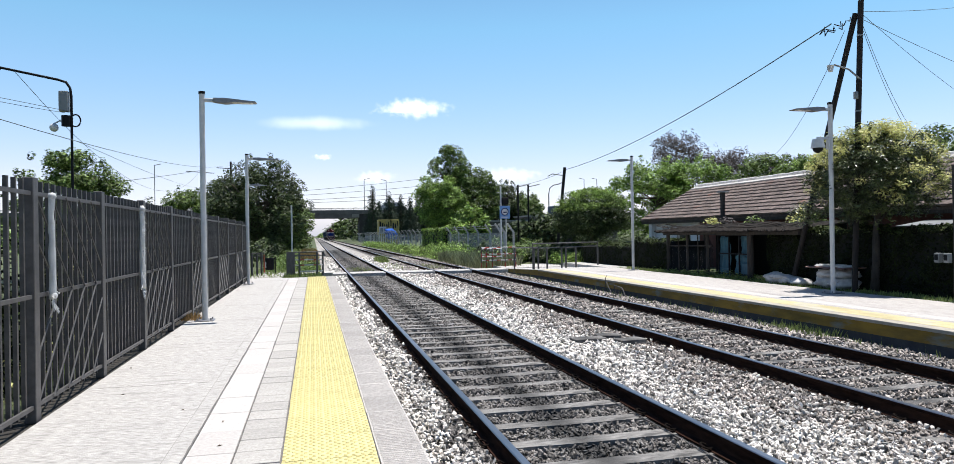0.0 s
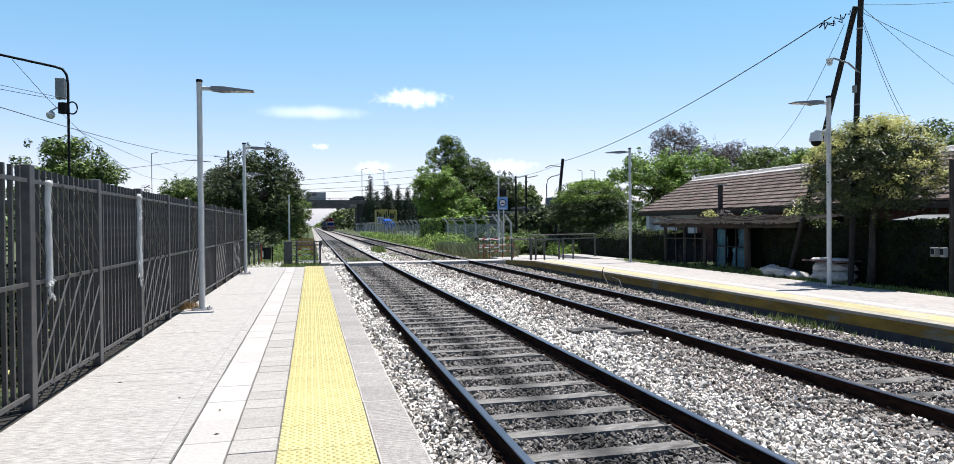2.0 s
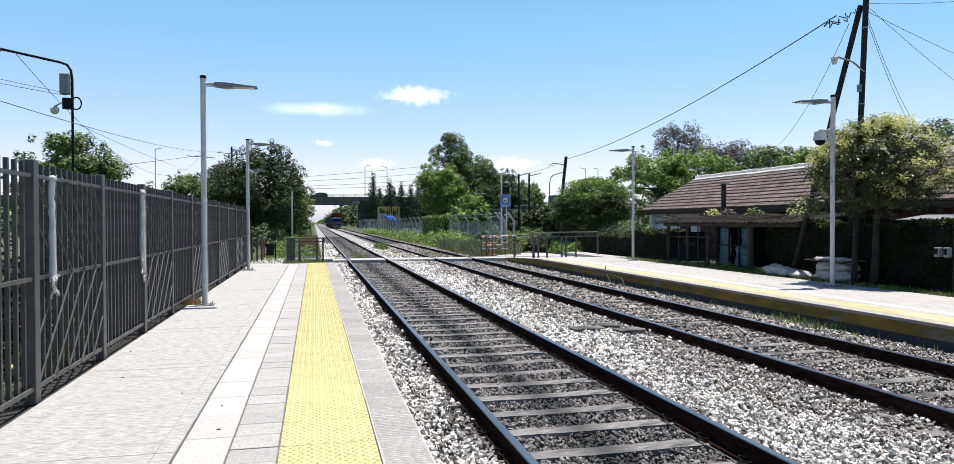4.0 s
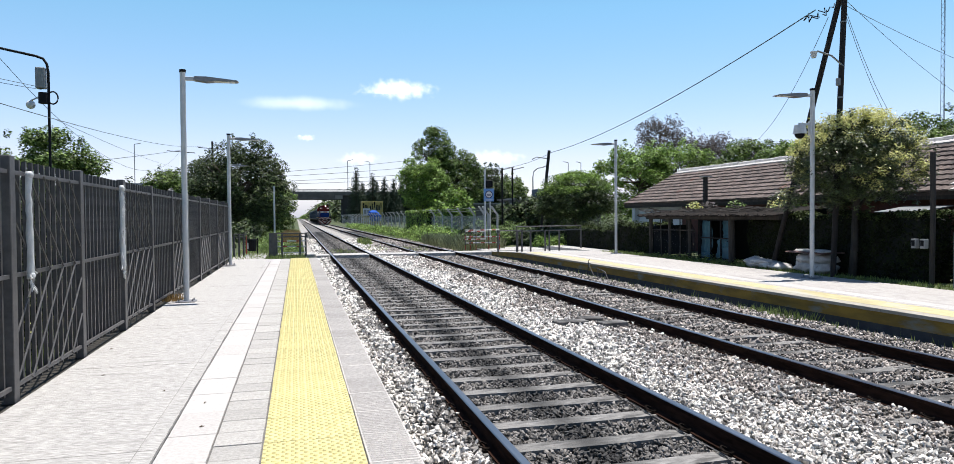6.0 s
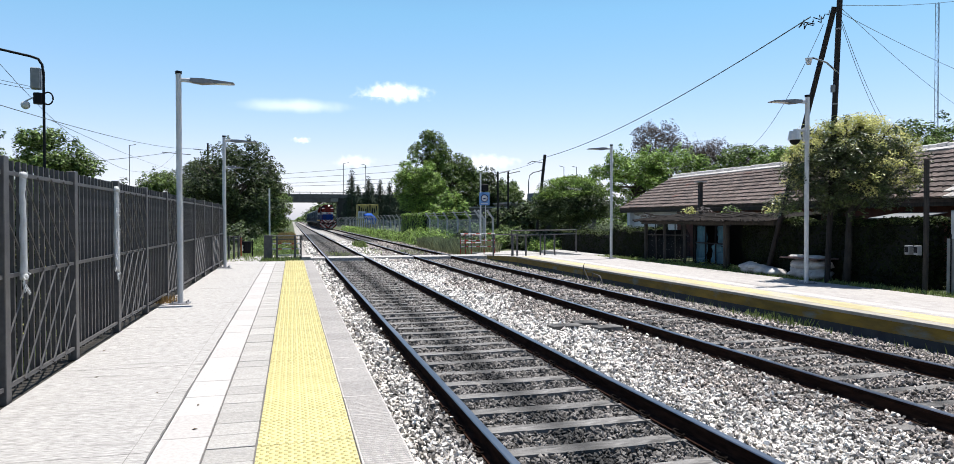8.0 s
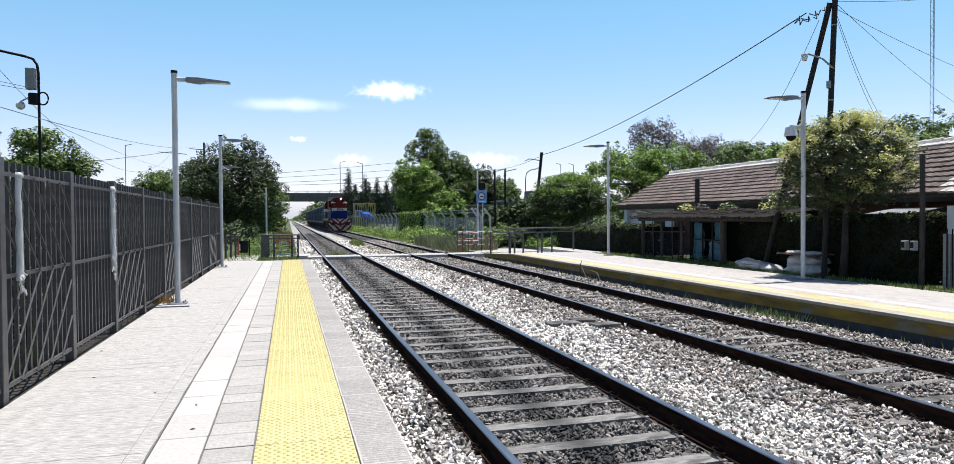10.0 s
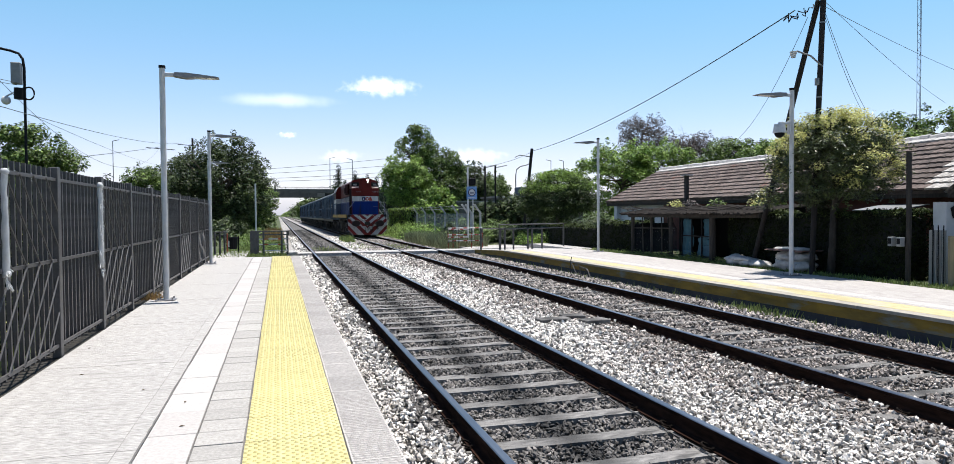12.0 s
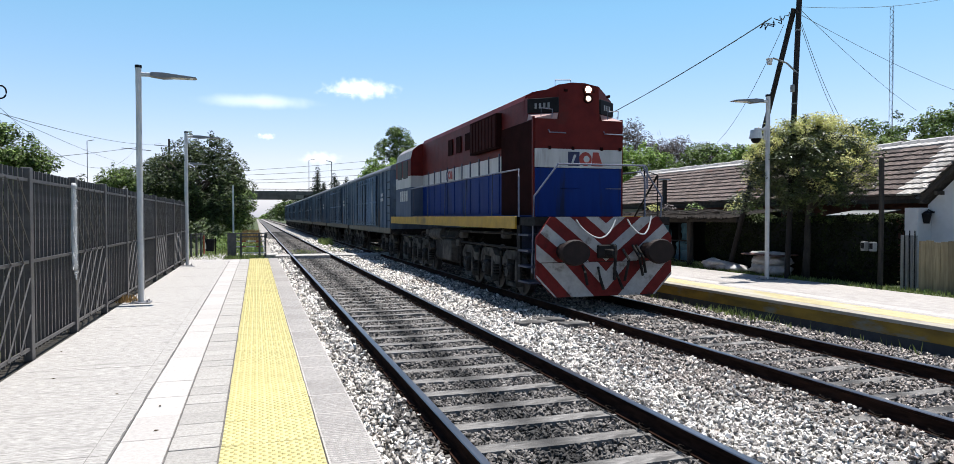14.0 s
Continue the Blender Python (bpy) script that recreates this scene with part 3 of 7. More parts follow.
for y0, y1, dens, size in ((-9.0, 3.9, 40, 0.06), (3.9, 8.5, 1350, 0.0195), (8.5, 15.0, 680, 0.0265), (15.0, 31.5, 285, 0.038), (33, 58, 75, 0.062)):
    near_rail = scatter(1.42, 3.28, y0, y1, dens * 0.85)
    verge = scatter(0.8, 1.42, y0, y1, dens)
    oily = RNG.random(len(verge)) < np.clip((verge[:, 0] - 1.13 + 0.1 * np.sin(verge[:, 1] * 2.3)) / 0.14, 0, 0.93)
    near_rail = np.concatenate([near_rail, verge[oily]])
    stones("dark_ballast", settle(near_rail, 0.03), size, STONE_DARK, "oil-darkened ballast stones between the rails")
    middle = scatter(3.28, 5.4, y0, y1, dens)
    clean = RNG.random(len(middle)) > np.clip((middle[:, 0] - 4.05 + 0.3 * np.sin(middle[:, 1] * 1.1)) / 0.7, 0, 0.88)
    rest = np.concatenate([verge[~oily], middle[clean]])
    stones("ballast_stones", settle(rest, 0.075), size, STONE, "loose pale grey ballast stones")
    stones("brown_ballast", settle(np.concatenate([middle[~clean], scatter(5.4, 8.82, y0, y1, dens * 0.64)]), 0.055), size, STONE_MID, "brownish ballast stones round the second track")


# ---- paving strips of the left platform, tile by tile ----
def tile_mesh(name, w, l, material, top=0.0, joint=0.006, ribs=0):
    bm = bmesh.new()
    box(bm, (joint / 2, joint / 2, -0.04), (w - joint / 2, l - joint / 2, top), 0.003)
    if ribs:
        for k in range(ribs):
            y = joint + (l - 2 * joint) * (k + 0.5) / ribs
            vs = [bm.verts.new((x, y + dy, top + 2 * dz)) for x in (0.02, w - 0.02) for dy, dz in ((-0.009, -0.001), (0, 0.004), (0.009, -0.001))]
            bm.faces.new((vs[0], vs[3], vs[4], vs[1]))
            bm.faces.new((vs[1], vs[4], vs[5], vs[2]))
            # flat dark quad between ribs, painting the shade of a groove
            g0 = y + (l - 2 * joint) / ribs * 0.5
            gv = [bm.verts.new((x, g0 + dy, top + 0.0012)) for x, dy in ((0.015, -0.0035), (w - 0.015, -0.0035), (w - 0.015, 0.0035), (0.015, 0.0035))]
            bm.faces.new(gv).material_index = 1
    return part(name, bm, [material, JOINT], left)


def tactile_mesh(w, l):
    bm = bmesh.new()
    box(bm, (0.002, 0.002, -0.04), (w - 0.002, l - 0.002, 0.004), 0.002)
    nx, ny = 11, 14
    for i in range(nx):
        for j in range(ny):
            cx, cy = w * (i + 0.3 + 0.4 * (j % 2)) / nx, l * (j + 0.5) / ny
            lo = [bm.verts.new((cx + 0.017 * math.cos(a), cy + 0.017 * math.sin(a), 0.0035)) for a in np.arange(6) * math.pi / 3]
            hi = [bm.verts.new((cx + 0.009 * math.cos(a), cy + 0.009 * math.sin(a), 0.013)) for a in np.arange(6) * math.pi / 3]
            for k in range(6):
                bm.faces.new((lo[k], lo[(k + 1) % 6], hi[(k + 1) % 6], hi[k]))
            bm.faces.new(hi)
    return part("tactile_tile", bm, TILE_YELLOW, left, "yellow studded warning tile")


def lay(make, x, l, y0, y1, gap_every=0, jitter=0.0015):
    first = make()
    y, k = y0, 0
    first.location = (x, y, 0)
    while y + l < y1:
        y += l
        k += 1
        if gap_every and k % gap_every == 0:
            y += 0.012
        share(first, left, None, pose(x + RNG.normal() * 0.001, y, RNG.normal() * jitter, 0, RNG.normal() * 0.1, 0))


part("bedding", boxes(((-0.931, -10, -0.05), (0.777, 27.7, -0.014))), JOINT, left)
lay(lambda: tile_mesh("white_tile", 0.34, 0.62, TILE_WHITE), -0.93, 0.62, -9.46, 27.7)
lay(lambda: tile_mesh("grey_tile", 0.335, 0.31, TILE_GREY, joint=0.012), -0.585, 0.31, -9.46, 27.7)
lay(lambda: tactile_mesh(0.67, 0.6), -0.245, 0.6, -9.96, 27.6, 5)
lay(lambda: tile_mesh("edge_tile", 0.345, 0.6, TILE_EDGE, ribs=14), 0.43, 0.6, -9.96, 27.6, 5)

# dead leaves blown onto the paving
LEAF_LITTER = surface("dead_leaf", (0.16, 0.11, 0.06), (0.07, 0.05, 0.03), 30, 0.9, 0.3)
for x, y, rz in ((-1.91, 7.75, 20), (-0.78, 6.35, 70), (-0.72, 5.62, 10), (-1.2, 6.9, 130), (-2.2, 9.3, 60)):
    bm = bmesh.new()
    vs = [bm.verts.new(v) for v in ((-0.03, 0, 0.004), (0.0, -0.012, 0.012), (0.034, 0.002, 0.006), (0.0, 0.014, 0.014), (0.0, 0.0, 0.003))]
    for a, b in ((0, 1), (1, 2), (2, 3), (3, 0)):
        bm.faces.new((vs[a], vs[b], vs[4]))
    dead = part("dead_leaf", bm, LEAF_LITTER)
    dead.matrix_basis = pose(x, y, 0.001, 0, 0, rz) @ Matrix.Scale(0.75, 4)
    tagged(dead, "curled brown dead leaf lying on the paving", "leaf", group="dead leaves")


# ---- platform lamps ----
def platform_lamp(at, side, dome=False, label="slim pale grey platform lamp post with flat lamp head"):
    lamp = thing("platform_lamp", label, "street lamp", at, group="platform lamps")
    part("base_plate", boxes(((-0.17, -0.17, 0.0), (0.17, 0.17, 0.02)), bevel=0.004), LAMP_METAL, lamp)
    for sx in (-0.12, 0.12):
        for sy in (-0.12, 0.12):
            part("bolt", tubes((((sx, sy, 0.02), (sx, sy, 0.06)), 0.014), sides=6), LAMP_METAL, lamp)
    part("pole", tubes((((0, 0, 0.02), (0, 0, 4.33)), 0.051), sides=16), POLE_PAINT, lamp, smooth=False)
    part("cap", tubes((((0, 0, 4.33), (0, 0, 4.38)), 0.06), sides=16), BLACK, lamp)
    bm = boxes(((min(0, side * 0.3), -0.03, 4.18), (max(0, side * 0.3), 0.03, 4.25)), bevel=0.008)
    part("arm", bm, POLE_PAINT, lamp)
    bm = bmesh.new()
    prism(bm, [(side * 0.2, 4.185), (side * 0.22, 4.25), (side * 0.42, 4.252), (side * 0.98, 4.198), (side * 1.0, 4.185), (side * 0.97, 4.176), (side * 0.6, 4.172), (side * 0.42, 4.155)], -0.105, 0.105, "y")
    head = part("lamp_head", bm, LAMP_METAL, lamp, "flat grey lamp head")
    part("lens", boxes(((min(side * 0.5, side * 0.93), -0.085, 4.168), (max(side * 0.5, side * 0.93), 0.085, 4.176))), LENS, head, "clear lens")
    if dome:
        part("bracket", boxes(((-0.36, -0.035, 3.53), (-0.03, 0.035, 3.58)), ((-0.09, -0.05, 3.3), (-0.055, 0.05, 3.62)), bevel=0.006), WHITE_PLASTIC, lamp)
        bm = bmesh.new()
        bmesh.ops.create_cone(bm, cap_ends=True, segments=18, radius1=0.155, radius2=0.12, depth=0.2, matrix=pose(-0.34, 0, 3.43))
        cam_box = part("camera_housing", bm, WHITE_PLASTIC, lamp, "white dome camera housing")
        bm = bmesh.new()
        bmesh.ops.create_uvsphere(bm, u_segments=16, v_segments=10, radius=0.115, matrix=pose(-0.34, 0, 3.33))
        part("dome", bm, BLACK, cam_box, "smoked dome", smooth=True)
    return lamp


platform_lamp((-2.045, 14.2, 0), 1)
platform_lamp((-2.16, 24.64, 0), 1)
platform_lamp((-3.26, 36.7, -0.02), 1, label="slim pale grey lamp post beside the path")
platform_lamp((11.9, 24.75, RIGHT_Z), -1)
platform_lamp((11.57, 13.77, RIGHT_Z), -1, True, "slim pale grey platform lamp post carrying a white dome camera")


# ---- train ----
LOCO_RED = surface("faded_red_paint", (0.118, 0.014, 0.011), (0.082, 0.0098, 0.0085), 3, 0.5, 0.1, stain=(0.0675, 0.0188, 0.015), stain_at=0.63, spec=0.1)
LOCO_BROWN = surface("dark_brown_red_door", (0.024, 0.0075, 0.00675), (0.015, 0.00525, 0.0045), 3, 0.9, 0.1, spec=0.03)
LOCO_WHITE = surface("dirty_white_paint", (0.50, 0.485, 0.465), (0.39, 0.375, 0.355), 4, 0.45, 0.1, stain=(0.20, 0.178, 0.155), stain_at=0.57, stain_scale=2.2, stretch=(1, 1, 0.16))
LOCO_BLUE = surface("royal_blue_paint", (0.0035, 0.027, 0.16), (0.0024, 0.017, 0.108), 3, 0.5, 0.1, stain=(0.011, 0.018, 0.048), stain_at=0.57, stain_scale=2.4, stretch=(1, 1, 0.14), spec=0.1)
LOCO_YELLOW = surface("yellow_sill_paint", (0.44, 0.265, 0.022), (0.32, 0.19, 0.018), 4, 0.5, 0.1, stain=(0.112, 0.075, 0.03), stain_at=0.62)
LOCO_ROOF = surface("dusty_cab_roof", (0.315, 0.3, 0.292), (0.225, 0.217, 0.21), 4, 0.6, 0.2)
UNDER = surface("greasy_running_gear", (0.028, 0.025, 0.0225), (0.009, 0.008, 0.0075), 6, 0.8, 0.4, stain=(0.12, 0.108, 0.095), stain_at=0.58, stain_scale=2.5, spec=0.15)
STEEL_RAIL = surface("grey_handrail", (0.16, 0.17, 0.22), (0.10, 0.11, 0.15), 10, 0.45, 0.1)
RAIL_BLUE = surface("dull_blue_steel", (0.05, 0.06, 0.10), (0.025, 0.03, 0.055), 10, 0.5, 0.1)
WAGON_BLUE = surface("faded_blue_wagon_paint", (0.11, 0.15, 0.19), (0.04, 0.064, 0.10), 2.6, 0.75, 0.2, stain=(0.12, 0.105, 0.095), stain_at=0.54, stain_scale=0.9, stretch=(1, 1, 0.35), vary=0.35)
WAGON_DOOR = surface("wagon_door_paint", (0.10, 0.16, 0.235), (0.036, 0.07, 0.12), 3, 0.7, 0.2, stain=(0.20, 0.22, 0.235), stain_at=0.56, stain_scale=1.3, stretch=(1, 1, 0.35), vary=0.5)
WAGON_ROOF = surface("grey_wagon_roof", (0.195, 0.21, 0.225), (0.143, 0.15, 0.165), 2, 0.7, 0.2)
WAGON_SILL = surface("ochre_wagon_sill", (0.165, 0.143, 0.0975), (0.105, 0.09, 0.0675), 4, 0.8, 0.2)
GLASS_DARK = surface("dark_window_glass", (0.012, 0.014, 0.016), (0.008, 0.009, 0.010), 10, 0.08, 0.0, spec=0.6)
CAB_GLASS = surface("dusty_dark_glass", (0.02, 0.022, 0.024), (0.012, 0.013, 0.014), 10, 0.5, 0.0, spec=0.15)
LETTER_BLUE = surface("navy_letter_paint", (0.015, 0.0188, 0.075), (0.0112, 0.015, 0.0525), 10, 0.5, 0.0)
LETTER_PALE = surface("pale_letter_paint", (0.45, 0.45, 0.435), (0.375, 0.375, 0.36), 10, 0.5, 0.0)
CHEVRON_RED = surface("chevron_red", (0.15, 0.016, 0.014), (0.095, 0.011, 0.0098), 6, 0.6, 0.1, spec=0.12, stain=(0.045, 0.015, 0.0125), stain_at=0.57, stain_scale=3.5)
CHEVRON_WHITE = surface("chevron_white", (0.36, 0.345, 0.33), (0.27, 0.259, 0.247), 6, 0.5, 0.1, stain=(0.11, 0.095, 0.085), stain_at=0.56, stain_scale=3.5)
WHEEL_STEEL = surface("wheel_steel", (0.09, 0.08, 0.075), (0.05, 0.045, 0.04), 8, 0.5, 0.1, metal=0.4)
BUFFER_BROWN = surface("greasy_buffer", (0.022, 0.012, 0.01), (0.012, 0.007, 0.006), 6, 0.6, 0.2, spec=0.2)
DUSTY_GEAR = surface("dusty_bogie_steel", (0.115, 0.106, 0.095), (0.04, 0.036, 0.032), 4, 0.9, 0.4, stain=(0.02, 0.018, 0.016), stain_at=0.56, stain_scale=3.0, spec=0.1)
LEDGE_SUNLIT = surface("pale_pink_ledge", (0.42, 0.27, 0.25), (0.33, 0.20, 0.18), 6, 0.6, 0.1)
GRILLE_SLAT = surface("dark_grille_slat", (0.045, 0.011, 0.0095), (0.03, 0.0085, 0.0075), 3, 0.8, 0.1, spec=0.05)
CAB_FADED = surface("faded_grey_blue_cab", (0.075, 0.10, 0.15), (0.04, 0.057, 0.095), 3, 0.7, 0.1, stain=(0.12, 0.12, 0.125), stain_at=0.58, stain_scale=1.6, stretch=(1, 1, 0.3))
HEADLIGHT = glowing("headlight_glow", (1.0, 0.88, 0.72), 20.0)
HEADLIGHT_LOW = glowing("lower_headlight_glow", (1.0, 0.80, 0.66), 0.7)


def clip_poly(poly, inside):
    """Cuts a flat polygon to the convex outline inside (both in order, counter-clockwise outline)."""
    for (ax, ay), (bx, by) in zip(inside, inside[1:] + inside[:1]):
        out = []
        side = lambda p: (bx - ax) * (p[1] - ay) - (by - ay) * (p[0] - ax)
        for p, q in zip(poly, poly[1:] + poly[:1]):
            sp, sq = side(p), side(q)
            if sp >= 0:
                out.append(p)
            if sp * sq < 0:
                k = sp / (sp - sq)
                out.append((p[0] + k * (q[0] - p[0]), p[1] + k * (q[1] - p[1])))
        poly = out
        if len(poly) < 3:
            return []
    return poly


def wheelset(parent, y, z, r, name="wheelset"):
    bm = bmesh.new()
    for sx in (-0.85, 0.85):
        s = 1 if sx > 0 else -1
        bmesh.ops.create_cone(bm, cap_ends=True, segments=24, radius1=r, radius2=r, depth=0.1, matrix=pose(sx, 0, 0, 0, 90, 0))
        bmesh.ops.create_cone(bm, cap_ends=True, segments=24, radius1=r + 0.03, radius2=r + 0.03, depth=0.03, matrix=pose(sx - s * 0.06, 0, 0, 0, 90, 0))
        for k in range(6):
            a = k * math.pi / 3
            box(bm, (sx + s * 0.05, -0.03, 0.12), (sx + s * 0.075, 0.03, r - 0.07), m=pose(0, 0, 0, math.degrees(a)))
    tube(bm, [(-1.0, 0, 0), (1.0, 0, 0)], 0.09, 12)
    w = part(name, bm, WHEEL_STEEL, parent)
    w.location = (0, y, z)
    return w


def bogie(parent, y, axles, r, half_x=1.0):
    """A cast frame with open pockets, springs and axle boxes, and its wheelsets. axles: offsets along the frame."""
    lo, hi = min(axles) - 0.62, max(axles) + 0.62
    bm = bmesh.new()
    box(bm, (-half_x, -0.25, 0.45), (half_x, 0.25, 0.8), 0.04)
    b = part("bogie", bm, UNDER, parent)
    b.location = (0, y, 0)
    for s in (-1, 1):
        def side(x0, x1):
            return tuple(sorted((s * (half_x + x0), s * (half_x + x1))))
        bm = bmesh.new()
        x0, x1 = side(0.02, 0.17)
        top = []
        for a in axles:                    # the upper beam dips between the axles
            top += [(a - 0.5, 0.80), (a - 0.3, 0.96), (a + 0.3, 0.96), (a + 0.5, 0.80)]
        prism(bm, [(lo, 0.70)] + top + [(hi, 0.70), (hi - 0.1, 0.62)] + [(u, v - 0.19) for u, v in top[::-1]] + [(lo + 0.1, 0.62)], x0, x1, "x")
        for a in axles:
            for d in (-1, 1):              # slanting pedestals on both sides of each box
                prism(bm, [(a + d * 0.24, 0.84), (a + d * 0.36, 0.84), (a + d * 0.30, 0.22), (a + d * 0.20, 0.22)][::d], x0, x1, "x")
            prism(bm, [(a - 0.30, 0.20), (a + 0.30, 0.20), (a + 0.26, 0.29), (a - 0.26, 0.29)], x0, x1, "x")
        frame_part = part("side_frame", bm, DUSTY_GEAR, b, "dusty cast side frame")
        for a in axles:
            x0, x1 = side(0.06, 0.25)
            bm = boxes(((x0, a - 0.16, r - 0.16), (x1, a + 0.16, r + 0.17)), bevel=0.04)
            part("axle_box", bm, UNDER, b)
            part("axle_cap", tubes((((x0 if s < 0 else x1, a, r), ((x0 - 0.03) if s < 0 else (x1 + 0.03), a, r)), 0.10), sides=10), DUSTY_GEAR, b)
            for d in (-0.43, 0.43):
                bm = bmesh.new()
                for k in range(5):
                    tube(bm, [(s * (half_x + 0.1), a + d, 0.34 + 0.07 * k), (s * (half_x + 0.1), a + d, 0.375 + 0.07 * k)], 0.085, 8)
                part("coil_spring", bm, UNDER, b)
        part("brake_rod", tubes((((s * (half_x + 0.2), lo + 0.1, 1.02), (s * (half_x + 0.2), hi - 0.1, 1.02)), 0.03), sides=6), UNDER, b)
        for a in axles:
            part("brake_hanger", tubes((((s * (half_x + 0.19), a + 0.56, 0.92), (s * (half_x + 0.21), a + 0.60, 0.32)), 0.028), sides=5), UNDER, b)
    return b, [wheelset(b, a, r, r) for a in axles]


loco = thing("diesel_locomotive", "red, white and blue diesel locomotive with striped front plate", "locomotive", (TRACKS[1], 100, RAIL_Z))
SPINNING = []          # (wheelset, y, z, radius)

# front plate, an eight-sided shield with a row of chevrons
PLATE = [(-1.05, 0.17), (1.05, 0.17), (1.42, 0.55), (1.42, 1.28), (1.13, 1.665), (-1.13, 1.665), (-1.42, 1.28), (-1.42, 0.55)]
bm = bmesh.new()
prism(bm, PLATE, 0.0, 0.07, "y")
pilot = part("front_plate", bm, CHEVRON_RED, loco, "red steel front plate")
# white stripes: an upper set and, below a seam, a steeper lower set
UPPER = [(0.0, 0.825), (1.42, 0.825), (1.42, 1.28), (1.13, 1.665), (0.0, 1.665)]
LOWER = [(0.0, 0.17), (1.05, 0.17), (1.42, 0.55), (1.42, 0.81), (0.0, 0.81)]
for outline, z_top, z_low, rise, bands in ((UPPER, 1.665, 0.825, 0.8, ((0.16, 0.42), (0.75, 1.05), (1.40, 1.71), (2.05, 2.40))),
                                           (LOWER, 0.81, 0.17, 1.05, ((0.17, 0.50), (0.86, 1.32), (1.62, 1.92)))):
    for a0, a1 in bands:
        drop = (z_top - z_low) / rise
        quad = clip_poly([(a0, z_top), (a0 - drop, z_low), (a1 - drop, z_low), (a1, z_top)], outline)
        if len(quad) < 3:
            continue
        for s in (-1, 1):
            bm = bmesh.new()
            prism(bm, [(s * u, v) for u, v in quad][::s], -0.005, 0.004, "y")
            part("white_stripe", bm, CHEVRON_WHITE, pilot)
part("seam", boxes(((-1.42, -0.006, 0.812), (1.42, 0.002, 0.823))), UNDER, pilot)
for s in (-1, 1):
    bm = bmesh.new()
    bmesh.ops.create_cone(bm, cap_ends=True, segments=24, radius1=0.25, radius2=0.225, depth=0.07, matrix=Matrix.Translation((s * 0.87, -0.5, 1.02)) @ pose(0, 0, 0, 90) @ Matrix.Diagonal((1.22, 0.95, 1, 1)))
    tube(bm, [(s * 0.87, -0.48, 1.02), (s * 0.87, 0.0, 1.02)], 0.1, 12)
    tube(bm, [(s * 0.87, -0.2, 1.02), (s * 0.87, 0.0, 1.02)], 0.16, 12)
    part("buffer", bm, BUFFER_BROWN, loco, "greasy dark brown oval buffer")
bm = boxes(((-0.2, -0.08, 0.88), (0.2, 0.0, 1.14)), ((-0.07, -0.34, 0.94), (0.07, -0.05, 1.06)), bevel=0.02)
tube(bm, [(0.02, -0.3, 1.12), (0.0, -0.36, 0.9), (0.0, -0.33, 0.5)], 0.03, 8)
part("coupling", bm, UNDER, loco, "black draw hook and screw coupling")
for pts in (((-0.5, -0.03, 0.75), (-0.5, -0.14, 0.62), (-0.45, -0.12, 0.4)), ((0.34, -0.03, 1.05), (0.40, -0.16, 0.85), (0.33, -0.12, 0.45)), ((0.55, -0.03, 1.12), (0.6, -0.2, 0.9), (0.72, -0.12, 0.55)),
            ((0.62, -0.03, 1.12), (0.68, -0.2, 0.9), (0.78, -0.12, 0.6)), ((-0.18, -0.03, 0.72), (-0.18, -0.12, 0.5), (-0.1, -0.1, 0.3)), ((0.15, -0.03, 0.7), (0.2, -0.13, 0.5), (0.3, -0.1, 0.3))):
    part("brake_hose", tubes((pts, 0.028), sides=7), UNDER, loco)
for pts in ([(-0.62 + 0.82 * u, -0.15 * math.sin(math.pi * u), 1.61 - 0.34 * math.sin(math.pi * u) ** 0.8) for u in np.linspace(0, 1, 14)], [(0.45 + 0.52 * u, -0.14 * math.sin(math.pi * u), 1.62 + 0.06 * u - 0.32 * math.sin(math.pi * u) ** 0.8) for u in np.linspace(0, 1, 14)]):
    part("jumper_cable", tubes((pts, 0.015), sides=7), LETTER_PALE, loco, "pale jumper cable")

# deck, sill and steps
part("deck", boxes(((-1.42, 0.07, 1.5), (1.42, 14.25, 1.66))), UNDER, loco)
for s in (-1, 1):
    part("side_sill", boxes((tuple(sorted((s * 1.42, s * 1.46)))[:1] + (1.0, 1.43), tuple(sorted((s * 1.42, s * 1.46)))[1:] + (14.25, 1.675)), bevel=0.004), LOCO_YELLOW, loco, "yellow painted side sill")
    for z in (0.42, 0.72, 1.02, 1.32):
        part("step", boxes((tuple(sorted((s * 1.1, s * 1.45)))[:1] + (0.32, z - 0.02), tuple(sorted((s * 1.1, s * 1.45)))[1:] + (0.85, z + 0.02))), RAIL_BLUE, loco)
    part("step_side", boxes((tuple(sorted((s * 1.38, s * 1.42)))[:1] + (0.84, 0.4), tuple(sorted((s * 1.38, s * 1.42)))[1:] + (1.0, 1.66))), UNDER, loco)

for s in (-1, 1):
    part("stair_panel", boxes((tuple(sorted((s * 1.0, s * 1.06)))[:1] + (0.1, 0.35), tuple(sorted((s * 1.0, s * 1.06)))[1:] + (1.0, 1.5))), RAIL_BLUE, loco)
    part("end_panel", boxes((tuple(sorted((s * 1.06, s * 1.40)))[:1] + (0.86, 0.95), tuple(sorted((s * 1.06, s * 1.40)))[1:] + (0.98, 1.62))), RAIL_BLUE, loco)

# long hood: blue below, white band, red above, with a rounded roof
HX, H0, H1 = 0.97, 1.15, 11.05


